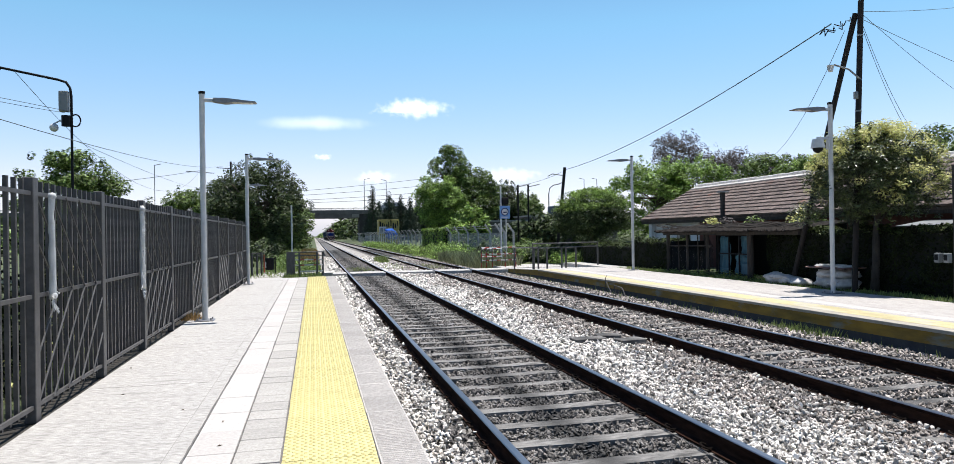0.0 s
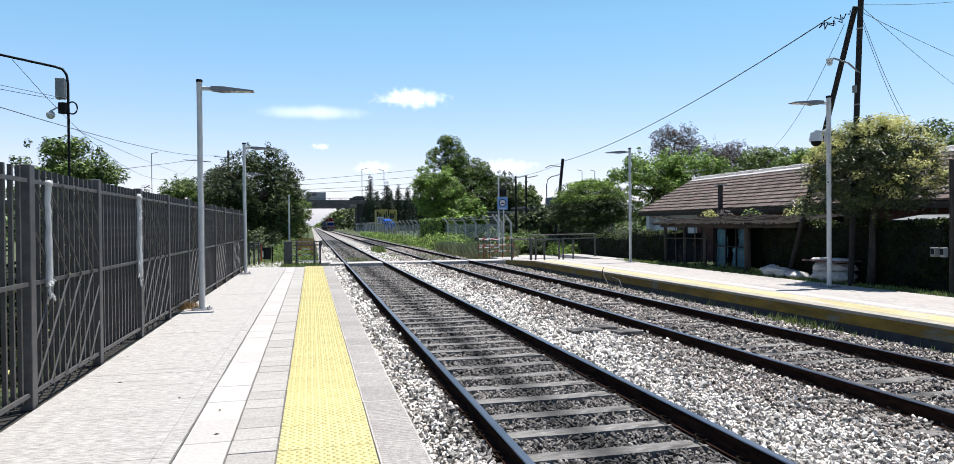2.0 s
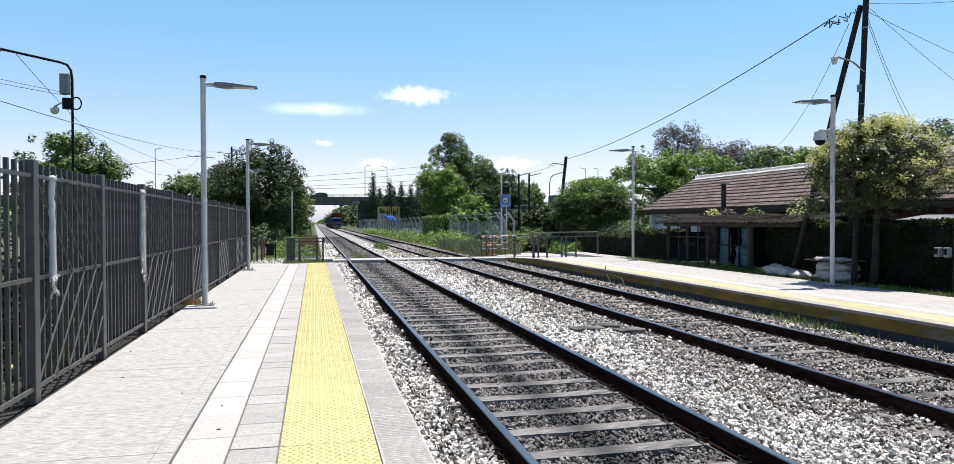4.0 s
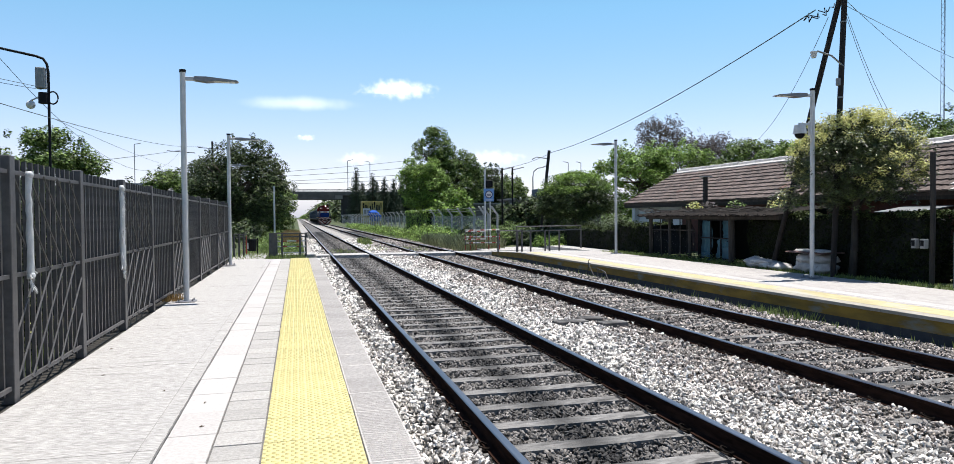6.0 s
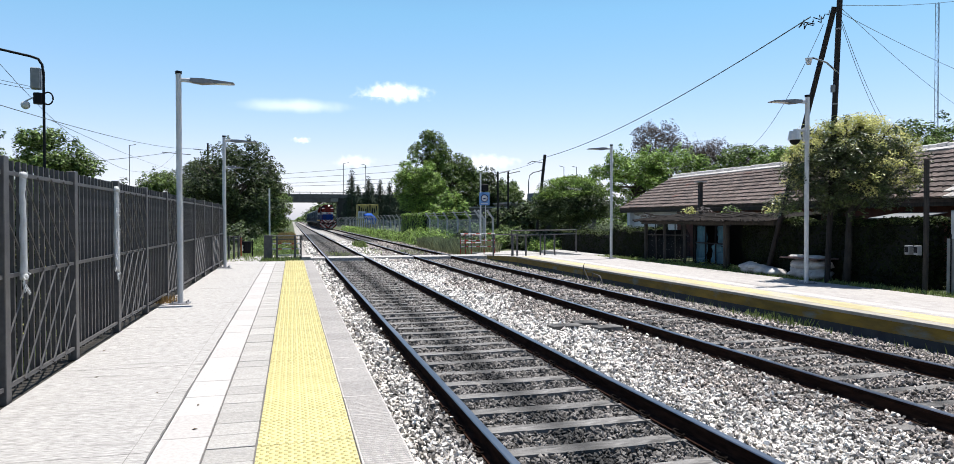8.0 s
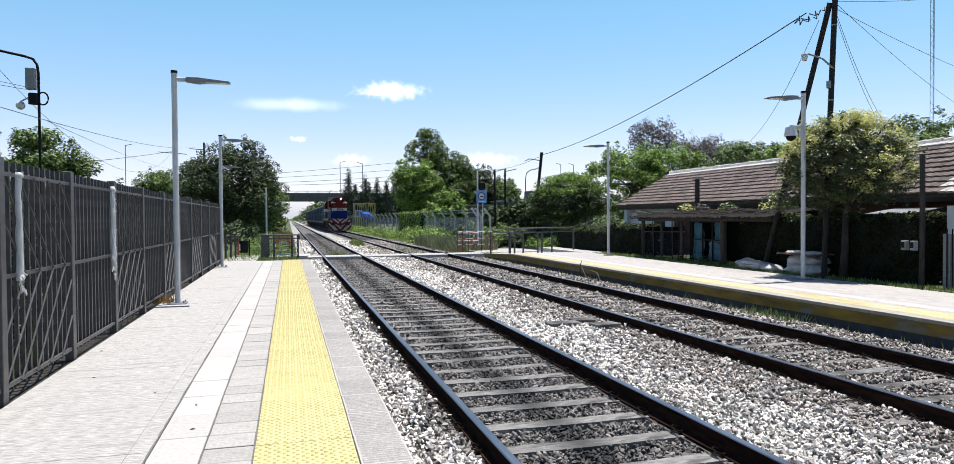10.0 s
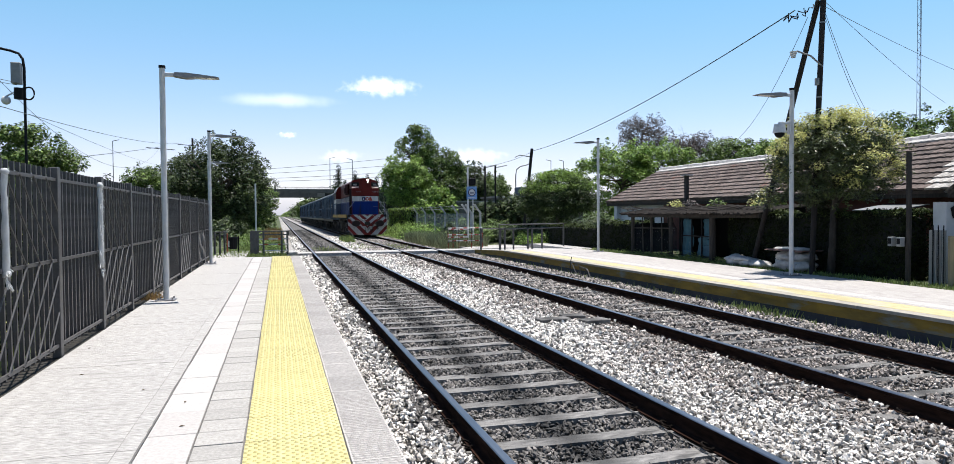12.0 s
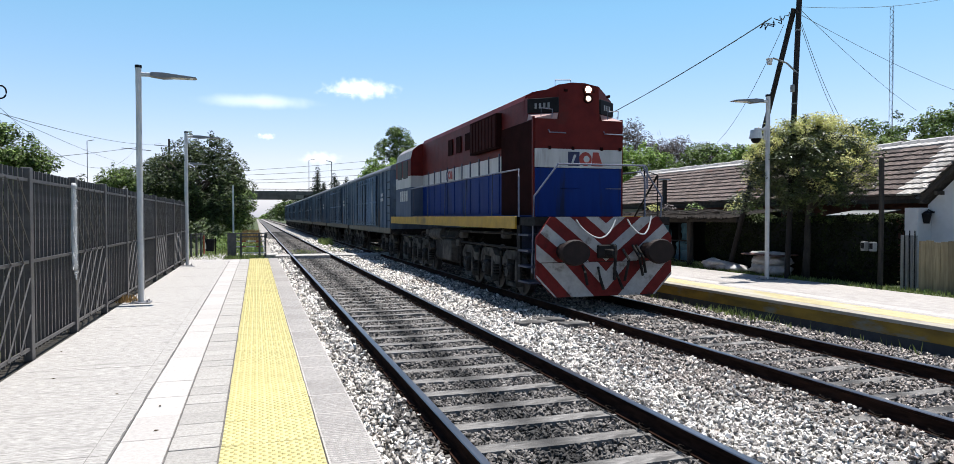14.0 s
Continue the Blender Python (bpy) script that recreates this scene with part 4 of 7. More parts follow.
def hood_roof(x_half, z_side, z_top, n=10):
    return [(x_half * math.cos(math.pi * k / n), z_side + (z_top - z_side) * math.sin(math.pi * k / n) ** 0.75) for k in range(n + 1)]


part("lower_hood", boxes(((-HX, H0, 1.66), (HX, H1, 2.66)), bevel=0.02), LOCO_BLUE, loco, "blue lower hood")
part("band", boxes(((-HX - 0.004, H0 - 0.004, 2.66), (HX + 0.004, H1, 3.04)), bevel=0.004), LOCO_WHITE, loco, "dirty white band")
bm = bmesh.new()
prism(bm, [(-HX, 3.04), (HX, 3.04), (HX, 3.64), (-HX, 3.64)], H0, H1, "y")
prism(bm, [(-HX, 3.64), (HX, 3.64), (HX, 3.80), (-HX, 3.80)], H0 + 0.62, H1, "y")
prism(bm, [(-HX, 3.80)] + [(HX, 3.80)] + hood_roof(HX, 4.08, 4.36), H0 + 0.62, H1, "y")
# upward faces paler: roof dust, plus the sunlit rim put into the colour
for f in bm.faces:
    f.material_index = 1 if f.normal.z > 0.72 and f.calc_center_median().z > 4.0 else 0
part("upper_hood", bm, [LOCO_RED, LOCO_ROOF], loco, "faded dark red upper hood with dusty top tinted sunlit pale")
# nose top with slanting corner faces for the number boards
bm = bmesh.new()
plan = [(-0.45, H0), (-0.15, H0), (0.15, H0), (0.45, H0), (HX, H0 + 0.42), (HX, H0 + 0.63), (-HX, H0 + 0.63), (-HX, H0 + 0.42)]
lower = [bm.verts.new((x, y, 3.64)) for x, y in plan]
upper = [bm.verts.new((x * 0.99, y + 0.02, 4.40 - 0.28 * (abs(x) / HX) ** 2)) for x, y in plan]
k = len(plan)
for i in range(k):
    bm.faces.new((lower[i], lower[(i + 1) % k], upper[(i + 1) % k], upper[i]))
bm.faces.new(upper)
bm.faces.new(lower[::-1])
bmesh.ops.recalc_face_normals(bm, faces=bm.faces)
part("nose_top", bm, LOCO_RED, loco, "red nose with slanted corners")
for s in (-1, 1):
    ang = math.degrees(math.atan2(0.42, HX - 0.45)) * s
    centre = pose(s * 0.715, H0 + 0.205, 3.93, 0, 0, ang)
    bm = bmesh.new()
    box(bm, (-0.33, -0.022, -0.15), (0.33, 0.02, 0.15), 0.008, centre)
    board = part("number_board", bm, BLACK, loco, "black number board")
    for i in range(4):
        bm = bmesh.new()
        box(bm, (-0.17 + i * 0.09, -0.027, -0.06), (-0.125 + i * 0.09, -0.02, 0.05), 0, centre)
        part("mark", bm, GREY_BOX, board)
    # ledge under each board: pale pink colour imitates red paint in full sun
    bm = bmesh.new()
    low = [bm.verts.new(v) for v in ((s * 0.50, H0 - 0.012, 3.64), (s * 0.975, H0 - 0.012, 3.64), (s * 0.975, H0 + 0.42, 3.64))]
    high = [bm.verts.new(v) for v in ((s * 0.47, H0 - 0.004, 3.765), (s * 0.96, H0 + 0.39, 3.765))]
    for f in ((low[0], low[1], high[1], high[0]), (low[1], low[2], high[1])):
        bm.faces.new(f if s > 0 else f[::-1])
    bm.faces.new((low[0], high[0], high[1], low[2]) if s > 0 else (low[2], high[1], high[0], low[0]))
    bm.faces.new(low[::-1] if s > 0 else low)
    part("corner_step", bm, LEDGE_SUNLIT, loco, "corner ledge coloured pale pink as if sunlit")
    part("ledge_grip", tubes((((s * 0.62, H0 - 0.03, 3.66), (s * 0.62, H0 - 0.05, 3.82), (s * 0.86, H0 - 0.05, 3.84), (s * 0.86, H0 - 0.03, 3.68)), 0.011), sides=5), STEEL_RAIL, loco)
for z, mt, r in ((4.26, HEADLIGHT, 0.075), (4.075, HEADLIGHT_LOW, 0.066)):
    bm = bmesh.new()
    bmesh.ops.create_cone(bm, cap_ends=True, segments=20, radius1=r, radius2=r * 0.8, depth=0.05, matrix=pose(0.19, H0 - 0.02, z, 90))
    hl = part("headlight", bm, mt, loco, "glowing round headlight")
    bm = bmesh.new()
    bmesh.ops.create_cone(bm, cap_ends=True, segments=20, radius1=r + 0.03, radius2=r + 0.03, depth=0.06, matrix=pose(0.19, H0 + 0.005, z, 90))
    part("rim", bm, LOCO_BROWN, hl)
# the railway's mark as plain shapes: a blue block, a red disc, a red wedge


def emblem(place, size):
    """place turns flat (u, v) into a pose; size: the mark's height."""
    h = size
    for outline, mt, d in (([(-1.25 * h, 0), (-0.35 * h, 0), (-0.35 * h, h), (-1.25 * h, h)], LETTER_BLUE, 0.004),
                           ([(0.12 * h + 0.5 * h * math.cos(a), 0.5 * h + 0.5 * h * math.sin(a)) for a in np.arange(20) * math.pi / 10], RED_PAINT, 0.004),
                           ([(0.2 * h + 0.24 * h * math.cos(a), 0.5 * h + 0.24 * h * math.sin(a)) for a in np.arange(16) * math.pi / 8], LOCO_WHITE, 0.006),
                           ([(-1.0 * h, 0.22 * h), (-0.82 * h, 0.22 * h), (-0.6 * h, 0.8 * h), (-0.78 * h, 0.8 * h)], LOCO_WHITE, 0.006),
                           ([(0.58 * h, 0), (1.5 * h, 0), (1.15 * h, h), (0.72 * h, h)], RED_PAINT, 0.004)):
        bm = bmesh.new()
        prism(bm, outline, -d, 0.0, "y")
        bmesh.ops.transform(bm, matrix=place, verts=bm.verts)
        part("emblem", bm, mt, loco)


emblem(pose(0.10, H0 - 0.005, 2.70), 0.285)
emblem(pose(-HX - 0.03, 7.6, 2.74, 0, 0, -90), 0.24)
for s in (-1, 1):
    xs = tuple(sorted((s * (HX + 0.004), s * (HX + 0.03))))
    part("side_door", boxes(((xs[0], H0 + 0.08, 1.7), (xs[1], H0 + 1.95, 3.62)), bevel=0.006), LOCO_BROWN, loco, "dark brown hood door")
    part("door_post", boxes(((xs[0] - 0.01, H0 + 0.03, 1.66), (xs[1] + 0.01, H0 + 0.09, 3.68))), LOCO_RED, loco)
    xg = tuple(sorted((s * HX, s * (HX + 0.14))))
    grille = part("radiator_grille", boxes(((xg[0], 3.15, 3.22), (xg[1], 5.2, 4.02)), bevel=0.01), LOCO_BROWN, loco, "dark slatted radiator box")
    for i in range(8):
        part("slat", boxes(((xg[0] + (0.14 if s > 0 else -0.012), 3.2 + i * 0.25, 3.27), (xg[1] + (0.012 if s > 0 else -0.14), 3.36 + i * 0.25, 3.97))), GRILLE_SLAT, grille)
    for i in range(3):
        part("side_window", boxes(((xs[0], 5.55 + i * 0.85, 3.42), (xs[1] - 0.008, 6.0 + i * 0.85, 3.86))), LOCO_BROWN, loco, "dark side opening")
    for i in range(10):
        y = 3.3 + i * 0.76
        part("hood_door", boxes(((xs[0] - 0.002 * s, y, 1.74), (xs[1] - 0.014 * s if s > 0 else xs[1] , y + 0.7, 2.62)) if s > 0 else ((xs[0] + 0.014, y, 1.74), (xs[1], y + 0.7, 2.62)), bevel=0.004), LOCO_BLUE, loco)
        part("hinge_rib", boxes(((xs[0], y - 0.035, 2.68), (xs[1], y - 0.005, 3.1))), RAIL_BLUE, loco)
# cab at the far end
bm = bmesh.new()
prism(bm, [(-1.38, 1.66), (1.38, 1.66), (1.38, 3.62)] + hood_roof(1.38, 3.62, 4.28)[1:-1] + [(-1.38, 3.62)], H1, 13.6, "y")
for f in bm.faces:
    c = f.calc_center_median()
    f.material_index = 2 if abs(f.normal.y) > 0.5 else 1 if c.z > 3.7 else 0
cab = part("cab", bm, [LOCO_BLUE, LOCO_ROOF, LOCO_RED], loco, "blue cab with dusty rounded roof")
part("cab_lower", boxes(((-1.382, H1 - 0.002, 1.66), (1.382, 13.602, 2.66))), CAB_FADED, cab)
part("cab_band", boxes(((-1.386, H1 - 0.004, 2.66), (1.386, 13.604, 3.04))), LOCO_WHITE, cab)
part("cab_upper", boxes(((-1.384, H1 - 0.003, 3.04), (1.384, 13.603, 3.6))), LOCO_RED, cab)
for s in (-1, 1):
    for y in (11.5, 12.5):
        x0, x1 = tuple(sorted((s * 1.37, s * 1.395)))
        part("cab_window", boxes(((x0, y, 2.98), (x1, y + 0.75, 3.58)), bevel=0.006), CAB_GLASS, cab, "dark cab window")
    for i in range(4):
        x0, x1 = tuple(sorted((s * 1.384, s * 1.392)))
        part("mark", boxes(((x0, 11.55 + i * 0.34, 2.2), (x1, 11.78 + i * 0.34, 2.56))), LETTER_PALE, cab)
part("rear_platform", boxes(((-1.2, 13.6, 1.66), (1.2, 13.9, 2.7))), LOCO_BLUE, loco)
# roof fittings and underside
bm = boxes(((-0.3, 3.0, 4.34), (0.3, 4.4, 4.44)), ((-0.25, 7.0, 4.34), (0.25, 7.8, 4.46)), bevel=0.02)
part("roof_vent", bm, LOCO_RED, loco)
part("roof_loop", tubes((((-0.45, 1.35, 4.3), (-0.45, 1.35, 4.46), (-0.1, 1.35, 4.48), (-0.1, 1.35, 4.36)), 0.012), sides=5), STEEL_RAIL, loco)
part("fuel_tank", boxes(((-1.2, 5.9, 0.42), (1.2, 8.4, 1.35)), bevel=0.08), UNDER, loco, "black fuel tank")
for s in (-1, 1):
    x0, x1 = tuple(sorted((s * 1.18, s * 1.36)))
    part("battery_box", boxes(((x0, 6.1, 0.5), (x1, 7.0, 1.05)), bevel=0.02), DUSTY_GEAR, loco, "dusty grey battery box")
    part("air_tank", tubes((((s * 1.2, 7.3, 1.18), (s * 1.2, 8.6, 1.18)), 0.17), sides=12), DUSTY_GEAR, loco, "dusty air tank")
    part("under_pipe", tubes((((s * 1.28, 1.2, 1.32), (s * 1.28, 5.4, 1.30), (s * 1.3, 5.8, 1.12), (s * 1.3, 9.4, 1.12)), 0.03), sides=6), UNDER, loco)
    for y, z in ((5.3, 1.12), (5.65, 0.9), (9.0, 1.1), (2.1, 1.2)):
        part("valve", boxes(((min(s * 1.1, s * 1.3), y, z), (max(s * 1.1, s * 1.3), y + 0.22, z + 0.2)), bevel=0.03), DUSTY_GEAR, loco)
# handrails
for s in (-1, 1):
    part("handrail", tubes((((s * 1.36, 0.35, 0.6), (s * 1.36, 0.30, 1.6), (s * 1.36, 0.25, 2.05), (s * 0.92, 0.2, 2.62), (s * 0.9, 0.2, 2.66)), 0.018), sides=7), STEEL_RAIL, loco)
    part("handrail", tubes((((s * 1.40, 0.95, 1.6), (s * 1.40, 0.95, 2.45), (s * 1.36, 1.05, 2.6), (s * 1.38, 4.0, 2.6), (s * 1.38, 11.0, 2.6)), 0.017), sides=7), STEEL_RAIL, loco)
    for y in (2.6, 4.6, 6.6, 8.6, 10.6):
        part("stanchion", tubes((((s * 1.40, y, 1.66), (s * 1.38, y, 2.6)), 0.012), sides=6), RAIL_BLUE, loco)
part("handrail", tubes((((-0.9, 0.2, 2.66), (0.95, 0.2, 2.66), (1.0, 0.2, 2.6), (1.0, 0.2, 2.2)), 0.018), sides=7), STEEL_RAIL, loco)
for x0, x1 in ((-0.68, -0.32), (0.55, 0.98)):
    part("grab_iron", tubes((((x0, H0, 3.42), (x0, H0 - 0.05, 3.36), (x1, H0 - 0.05, 3.36), (x1, H0, 3.36)), 0.012), sides=5), STEEL_RAIL, loco, "pale grab iron")
part("grab_iron", tubes((((-0.4, H0, 2.24), (-0.4, H0 - 0.05, 2.24), (-0.02, H0 - 0.05, 2.24), (-0.02, H0, 2.24)), 0.009), sides=5), LOCO_BLUE, loco)
part("grab_iron", tubes((((0.6, H0, 2.24), (0.6, H0 - 0.05, 2.24), (0.92, H0 - 0.05, 2.24), (0.92, H0, 2.24)), 0.009), sides=5), STEEL_RAIL, loco)
for x in (-0.66, -0.15, 0.5, 0.92):
    part("lifting_lug", boxes(((x - 0.025, H0 - 0.03, 3.02), (x + 0.025, H0, 3.09))), LOCO_BROWN, loco)
for x in (-0.3, 0.3, 0.66):
    part("roof_lug", boxes(((x - 0.03, H0 - 0.02, 4.12 if abs(x) > 0.5 else 4.2), (x + 0.03, H0 + 0.04, 4.17 if abs(x) > 0.5 else 4.25))), LOCO_BROWN, loco)
part("side_frame", tubes((((1.42, 0.5, 1.66), (1.42, 0.5, 2.5), (1.42, 1.0, 2.62), (1.42, 1.0, 1.66)), 0.02), (((1.42, 0.5, 2.5), (1.42, 1.4, 1.66)), 0.02), sides=6), UNDER, loco)
for y, axles in ((3.55, (-1.55, 0.0, 1.55)), (11.3, (-1.55, 0.0, 1.55))):
    b, ws = bogie(loco, y, axles, 0.5)
    SPINNING += [(w, a, 0.5, 0.5) for w, a in zip(ws, axles)]


# ---- covered wagons ----
WAGON_LEN, WAGON_GAP = 12.3, 13.0


def covered_wagon():
    w = thing("covered_wagon", "faded blue steel covered goods wagon with sliding doors", "wagon", (TRACKS[1], 130, RAIL_Z), group="goods train")
    part("underframe", boxes(((-1.38, 0.0, 1.0), (1.38, WAGON_LEN, 1.2)), ((-0.2, -0.35, 0.9), (0.2, WAGON_LEN + 0.35, 1.1)), bevel=0.01), UNDER, w)
    for s in (-1, 1):
        x0, x1 = tuple(sorted((s * 1.38, s * 1.42)))
        part("side_sill", boxes(((x0, 0.0, 1.04), (x1, WAGON_LEN, 1.24))), WAGON_SILL, w, "ochre side sill")
    body = part("body", boxes(((-1.36, 0.05, 1.2), (1.36, WAGON_LEN - 0.05, 3.5))), WAGON_BLUE, w)
    bm = bmesh.new()
    prism(bm, [(1.4, 3.48), (1.4, 3.55)] + [(1.4 * math.cos(a), 3.55 + 0.32 * math.sin(a)) for a in np.linspace(0.25, math.pi - 0.25, 7)] + [(-1.4, 3.55), (-1.4, 3.48)], 0.0, WAGON_LEN, "y")
    part("roof", bm, WAGON_ROOF, w, "grey curved roof")
    for s in (-1, 1):
        for i in range(15):
            y = 0.1 + i * (WAGON_LEN - 0.2) / 14
            if 2.9 < y < 9.4:
                continue
            x0, x1 = tuple(sorted((s * 1.36, s * 1.405)))
            part("side_rib", boxes(((x0, y - 0.035, 1.22), (x1, y + 0.035, 3.48))), WAGON_BLUE, body)
        for y in (3.05, 6.2):
            x0, x1 = tuple(sorted((s * 1.37, s * 1.43)))
            d = part("sliding_door", boxes(((x0, y, 1.3), (x1, y + 3.05, 3.4)), bevel=0.01), WAGON_DOOR, w, "blue sliding door")
            for z in (1.42, 2.3, 3.2):
                x0, x1 = tuple(sorted((s * 1.43, s * 1.455)))
                part("door_rib", boxes(((x0, y + 0.05, z - 0.03), (x1, y + 3.0, z + 0.03))), WAGON_DOOR, d)
            for k in range(5):
                part("door_batten", boxes(((x0, y + 0.3 + 0.58 * k, 1.34), (x1, y + 0.34 + 0.58 * k, 3.36))), (WAGON_BLUE, UNDER, WAGON_BLUE, WAGON_BLUE, UNDER)[k], d)
            part("door_gap", boxes(((x0, y - 0.05, 1.3), (x1 - 0.008, y + 0.05, 3.42))), BLACK, d)
        x0, x1 = tuple(sorted((s * 1.405, s * 1.411)))
        part("mark", boxes(((x0, 1.6, 2.5), (x1, 2.1, 2.62)), ((x0, 1.6, 2.3), (x1, 2.2, 2.42))), LETTER_PALE, w)
        part("ladder", boxes(*[((min(s * 1.40, s * 1.43), 0.15, 1.5 + 0.3 * k), (max(s * 1.40, s * 1.43), 0.55, 1.53 + 0.3 * k)) for k in range(6)]), UNDER, w)
    for z in (1.7, 2.3, 2.9):
        part("end_rib", boxes(((-1.3, 0.0, z - 0.06), (1.3, 0.06, z + 0.06))), WAGON_BLUE, body)
    for s in (-1, 1):
        for y, d in ((0, -1), (WAGON_LEN, 1)):
            part("buffer", tubes((((s * 0.9, y, 1.02), (s * 0.9, y + d * 0.32, 1.02)), 0.09), sides=10), UNDER, w)
    for y in (2.0, WAGON_LEN - 2.0):
        bogie(w, y, (-0.9, 0.9), 0.45, 0.98)
    return w


wagons = [covered_wagon()]
for k in range(1, 8):
    wagons.append(copy_thing(wagons[0], pose(TRACKS[1], 130 + 13 * k, RAIL_Z)))


def loco_y(t):
    """Where the front plate stands at t seconds."""
    s = 14.0 - t
    return 11.87 + 20.18 * s - 0.13 * s * s


def motions():
    times = [0.0, 0.1] + [0.5 * k for k in range(1, 28)] + [13.9, 14.0]
    walk(loco, [(t, pose(TRACKS[1], loco_y(t), RAIL_Z)) for t in times])
    for k, w in enumerate(wagons):
        walk(w, [(t, pose(TRACKS[1], loco_y(t) + 14.65 + WAGON_GAP * k, RAIL_Z)) for t in times])
    walk(van, [(t, pose(8.0 - 10.5 * (t - 1.0), 202.5, 8.35)) for t in times])
    walk(car, [(t, pose(6.2 - 5.6 * (t - 2.8), 202.5, 8.35)) for t in times])
    for w, y, z, r in SPINNING:
        walk(w, [(i / 30, pose(0, y, z, math.degrees((loco_y(0) - loco_y(i / 30)) / r) % 360)) for i in range(421)])


# ---- beyond the right platform: house, shelter, hedge, poles ----
ROOF_TILE = surface("weathered_clay_tile", (0.115, 0.086, 0.073), (0.06, 0.046, 0.04), 7, 0.9, 0.5, vary=0.45, stain=(0.15, 0.0562, 0.0338), stain_at=0.62, stain_scale=1.3)
RIDGE_TILE = surface("bleached_ridge_mortar", (0.435, 0.413, 0.39), (0.315, 0.3, 0.285), 6, 0.9, 0.5, vary=0.12)
PALE_TILE = surface("lichen_pale_tile", (0.3, 0.277, 0.255), (0.188, 0.165, 0.15), 5, 0.9, 0.5, vary=0.2)
VALLEY_TILE = surface("mottled_bleached_tile", (0.40, 0.378, 0.35), (0.17, 0.155, 0.14), 6, 0.9, 0.5, vary=0.3)
WALL_WHITE = surface("whitewashed_wall", (0.54, 0.547, 0.555), (0.465, 0.473, 0.48), 3, 0.9, 0.3, stain=(0.36, 0.36, 0.352), stain_at=0.68)
WALL_BRICK = surface("dark_red_wall", (0.0975, 0.0338, 0.0225), (0.0638, 0.0225, 0.0165), 5, 0.9, 0.4)
OLD_WOOD = surface("grey_old_wood", (0.048, 0.041, 0.034), (0.022, 0.019, 0.0165), 5, 0.9, 0.6, stretch=(3, 3, 0.4))
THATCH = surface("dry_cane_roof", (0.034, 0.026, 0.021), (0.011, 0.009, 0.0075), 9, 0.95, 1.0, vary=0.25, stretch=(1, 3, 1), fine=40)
TARP = surface("blue_tarpaulin", (0.04, 0.135, 0.18), (0.016, 0.06, 0.09), 2.5, 0.6, 0.4)
# near black, for the sheets that imitate shade inside the shelter
INNER_SHADE = surface("dark_shade_net", (0.0045, 0.0045, 0.004), (0.0025, 0.0028, 0.0025), 20, 0.95, 0.5)
def netting(name, colour, cover):
    """A loose weave: partly clear, partly dark thread."""
    m = bpy.data.materials.new(name)
    m.use_nodes = True
    n, l = m.node_tree.nodes, m.node_tree.links
    n["Principled BSDF"].inputs["Base Color"].default_value = (*colour, 1)
    n["Principled BSDF"].inputs["Roughness"].default_value = 0.9
    co, nz, rg = n.new("ShaderNodeTexCoord"), n.new("ShaderNodeTexNoise"), n.new("ShaderNodeMapRange")
    tr, mx = n.new("ShaderNodeBsdfTransparent"), n.new("ShaderNodeMixShader")
    nz.inputs["Scale"].default_value = 2.5
    rg.inputs["To Min"].default_value, rg.inputs["To Max"].default_value = cover - 0.25, min(1, cover + 0.25)
    l.new(co.outputs["Object"], nz.inputs["Vector"])
    l.new(nz.outputs["Fac"], rg.inputs["Value"])
    l.new(rg.outputs["Result"], mx.inputs[0])
    l.new(tr.outputs["BSDF"], mx.inputs[1])
    l.new(n["Principled BSDF"].outputs["BSDF"], mx.inputs[2])
    l.new(mx.outputs["Shader"], n["Material Output"].inputs["Surface"])
    return m


NET = netting("see_through_shade_net", (0.008, 0.008, 0.0075), 0.26)
PLANK = surface("pale_worn_planks", (0.3, 0.247, 0.15), (0.18, 0.143, 0.0825), 6, 0.85, 0.5, vary=0.15, stretch=(3, 3, 0.3), stain=(0.105, 0.0825, 0.0525), stain_at=0.6)
# hedge colours carry the light: near-black shaded sides and core, paler sunlit top
HEDGE_SHADED_LEAF = surface("hedge_leaf", (0.017, 0.023, 0.008), (0.004, 0.006, 0.002), 3, 0.7, 0.0, island=0.6, through_light=0.06, spec=0.08)
HEDGE_LIT_TOP = surface("hedge_young_shoot", (0.085, 0.115, 0.03), (0.03, 0.045, 0.011), 3, 0.6, 0.0, island=0.6, through_light=0.12, spec=0.15)
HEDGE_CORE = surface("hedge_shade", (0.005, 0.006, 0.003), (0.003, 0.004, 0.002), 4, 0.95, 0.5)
PRIVET_DARK = surface("glossy_dark_leaf", (0.105, 0.13, 0.042), (0.026, 0.04, 0.012), 3, 0.36, 0.0, island=0.8, through_light=0.1, spec=0.5)
PRIVET_NEW = surface("yellow_green_new_leaf", (0.62, 0.60, 0.25), (0.40, 0.41, 0.13), 3, 0.45, 0.0, island=0.35, through_light=0.35)
TREE_MID = surface("mid_green_leaf", (0.19, 0.27, 0.066), (0.05, 0.082, 0.02), 1.5, 0.5, 0.0, island=0.8, through_light=0.1, spec=0.22)
TREE_BRIGHT = surface("bright_green_leaf", (0.28, 0.40, 0.085), (0.095, 0.16, 0.033), 1.5, 0.5, 0.0, island=0.75, through_light=0.14, spec=0.22)
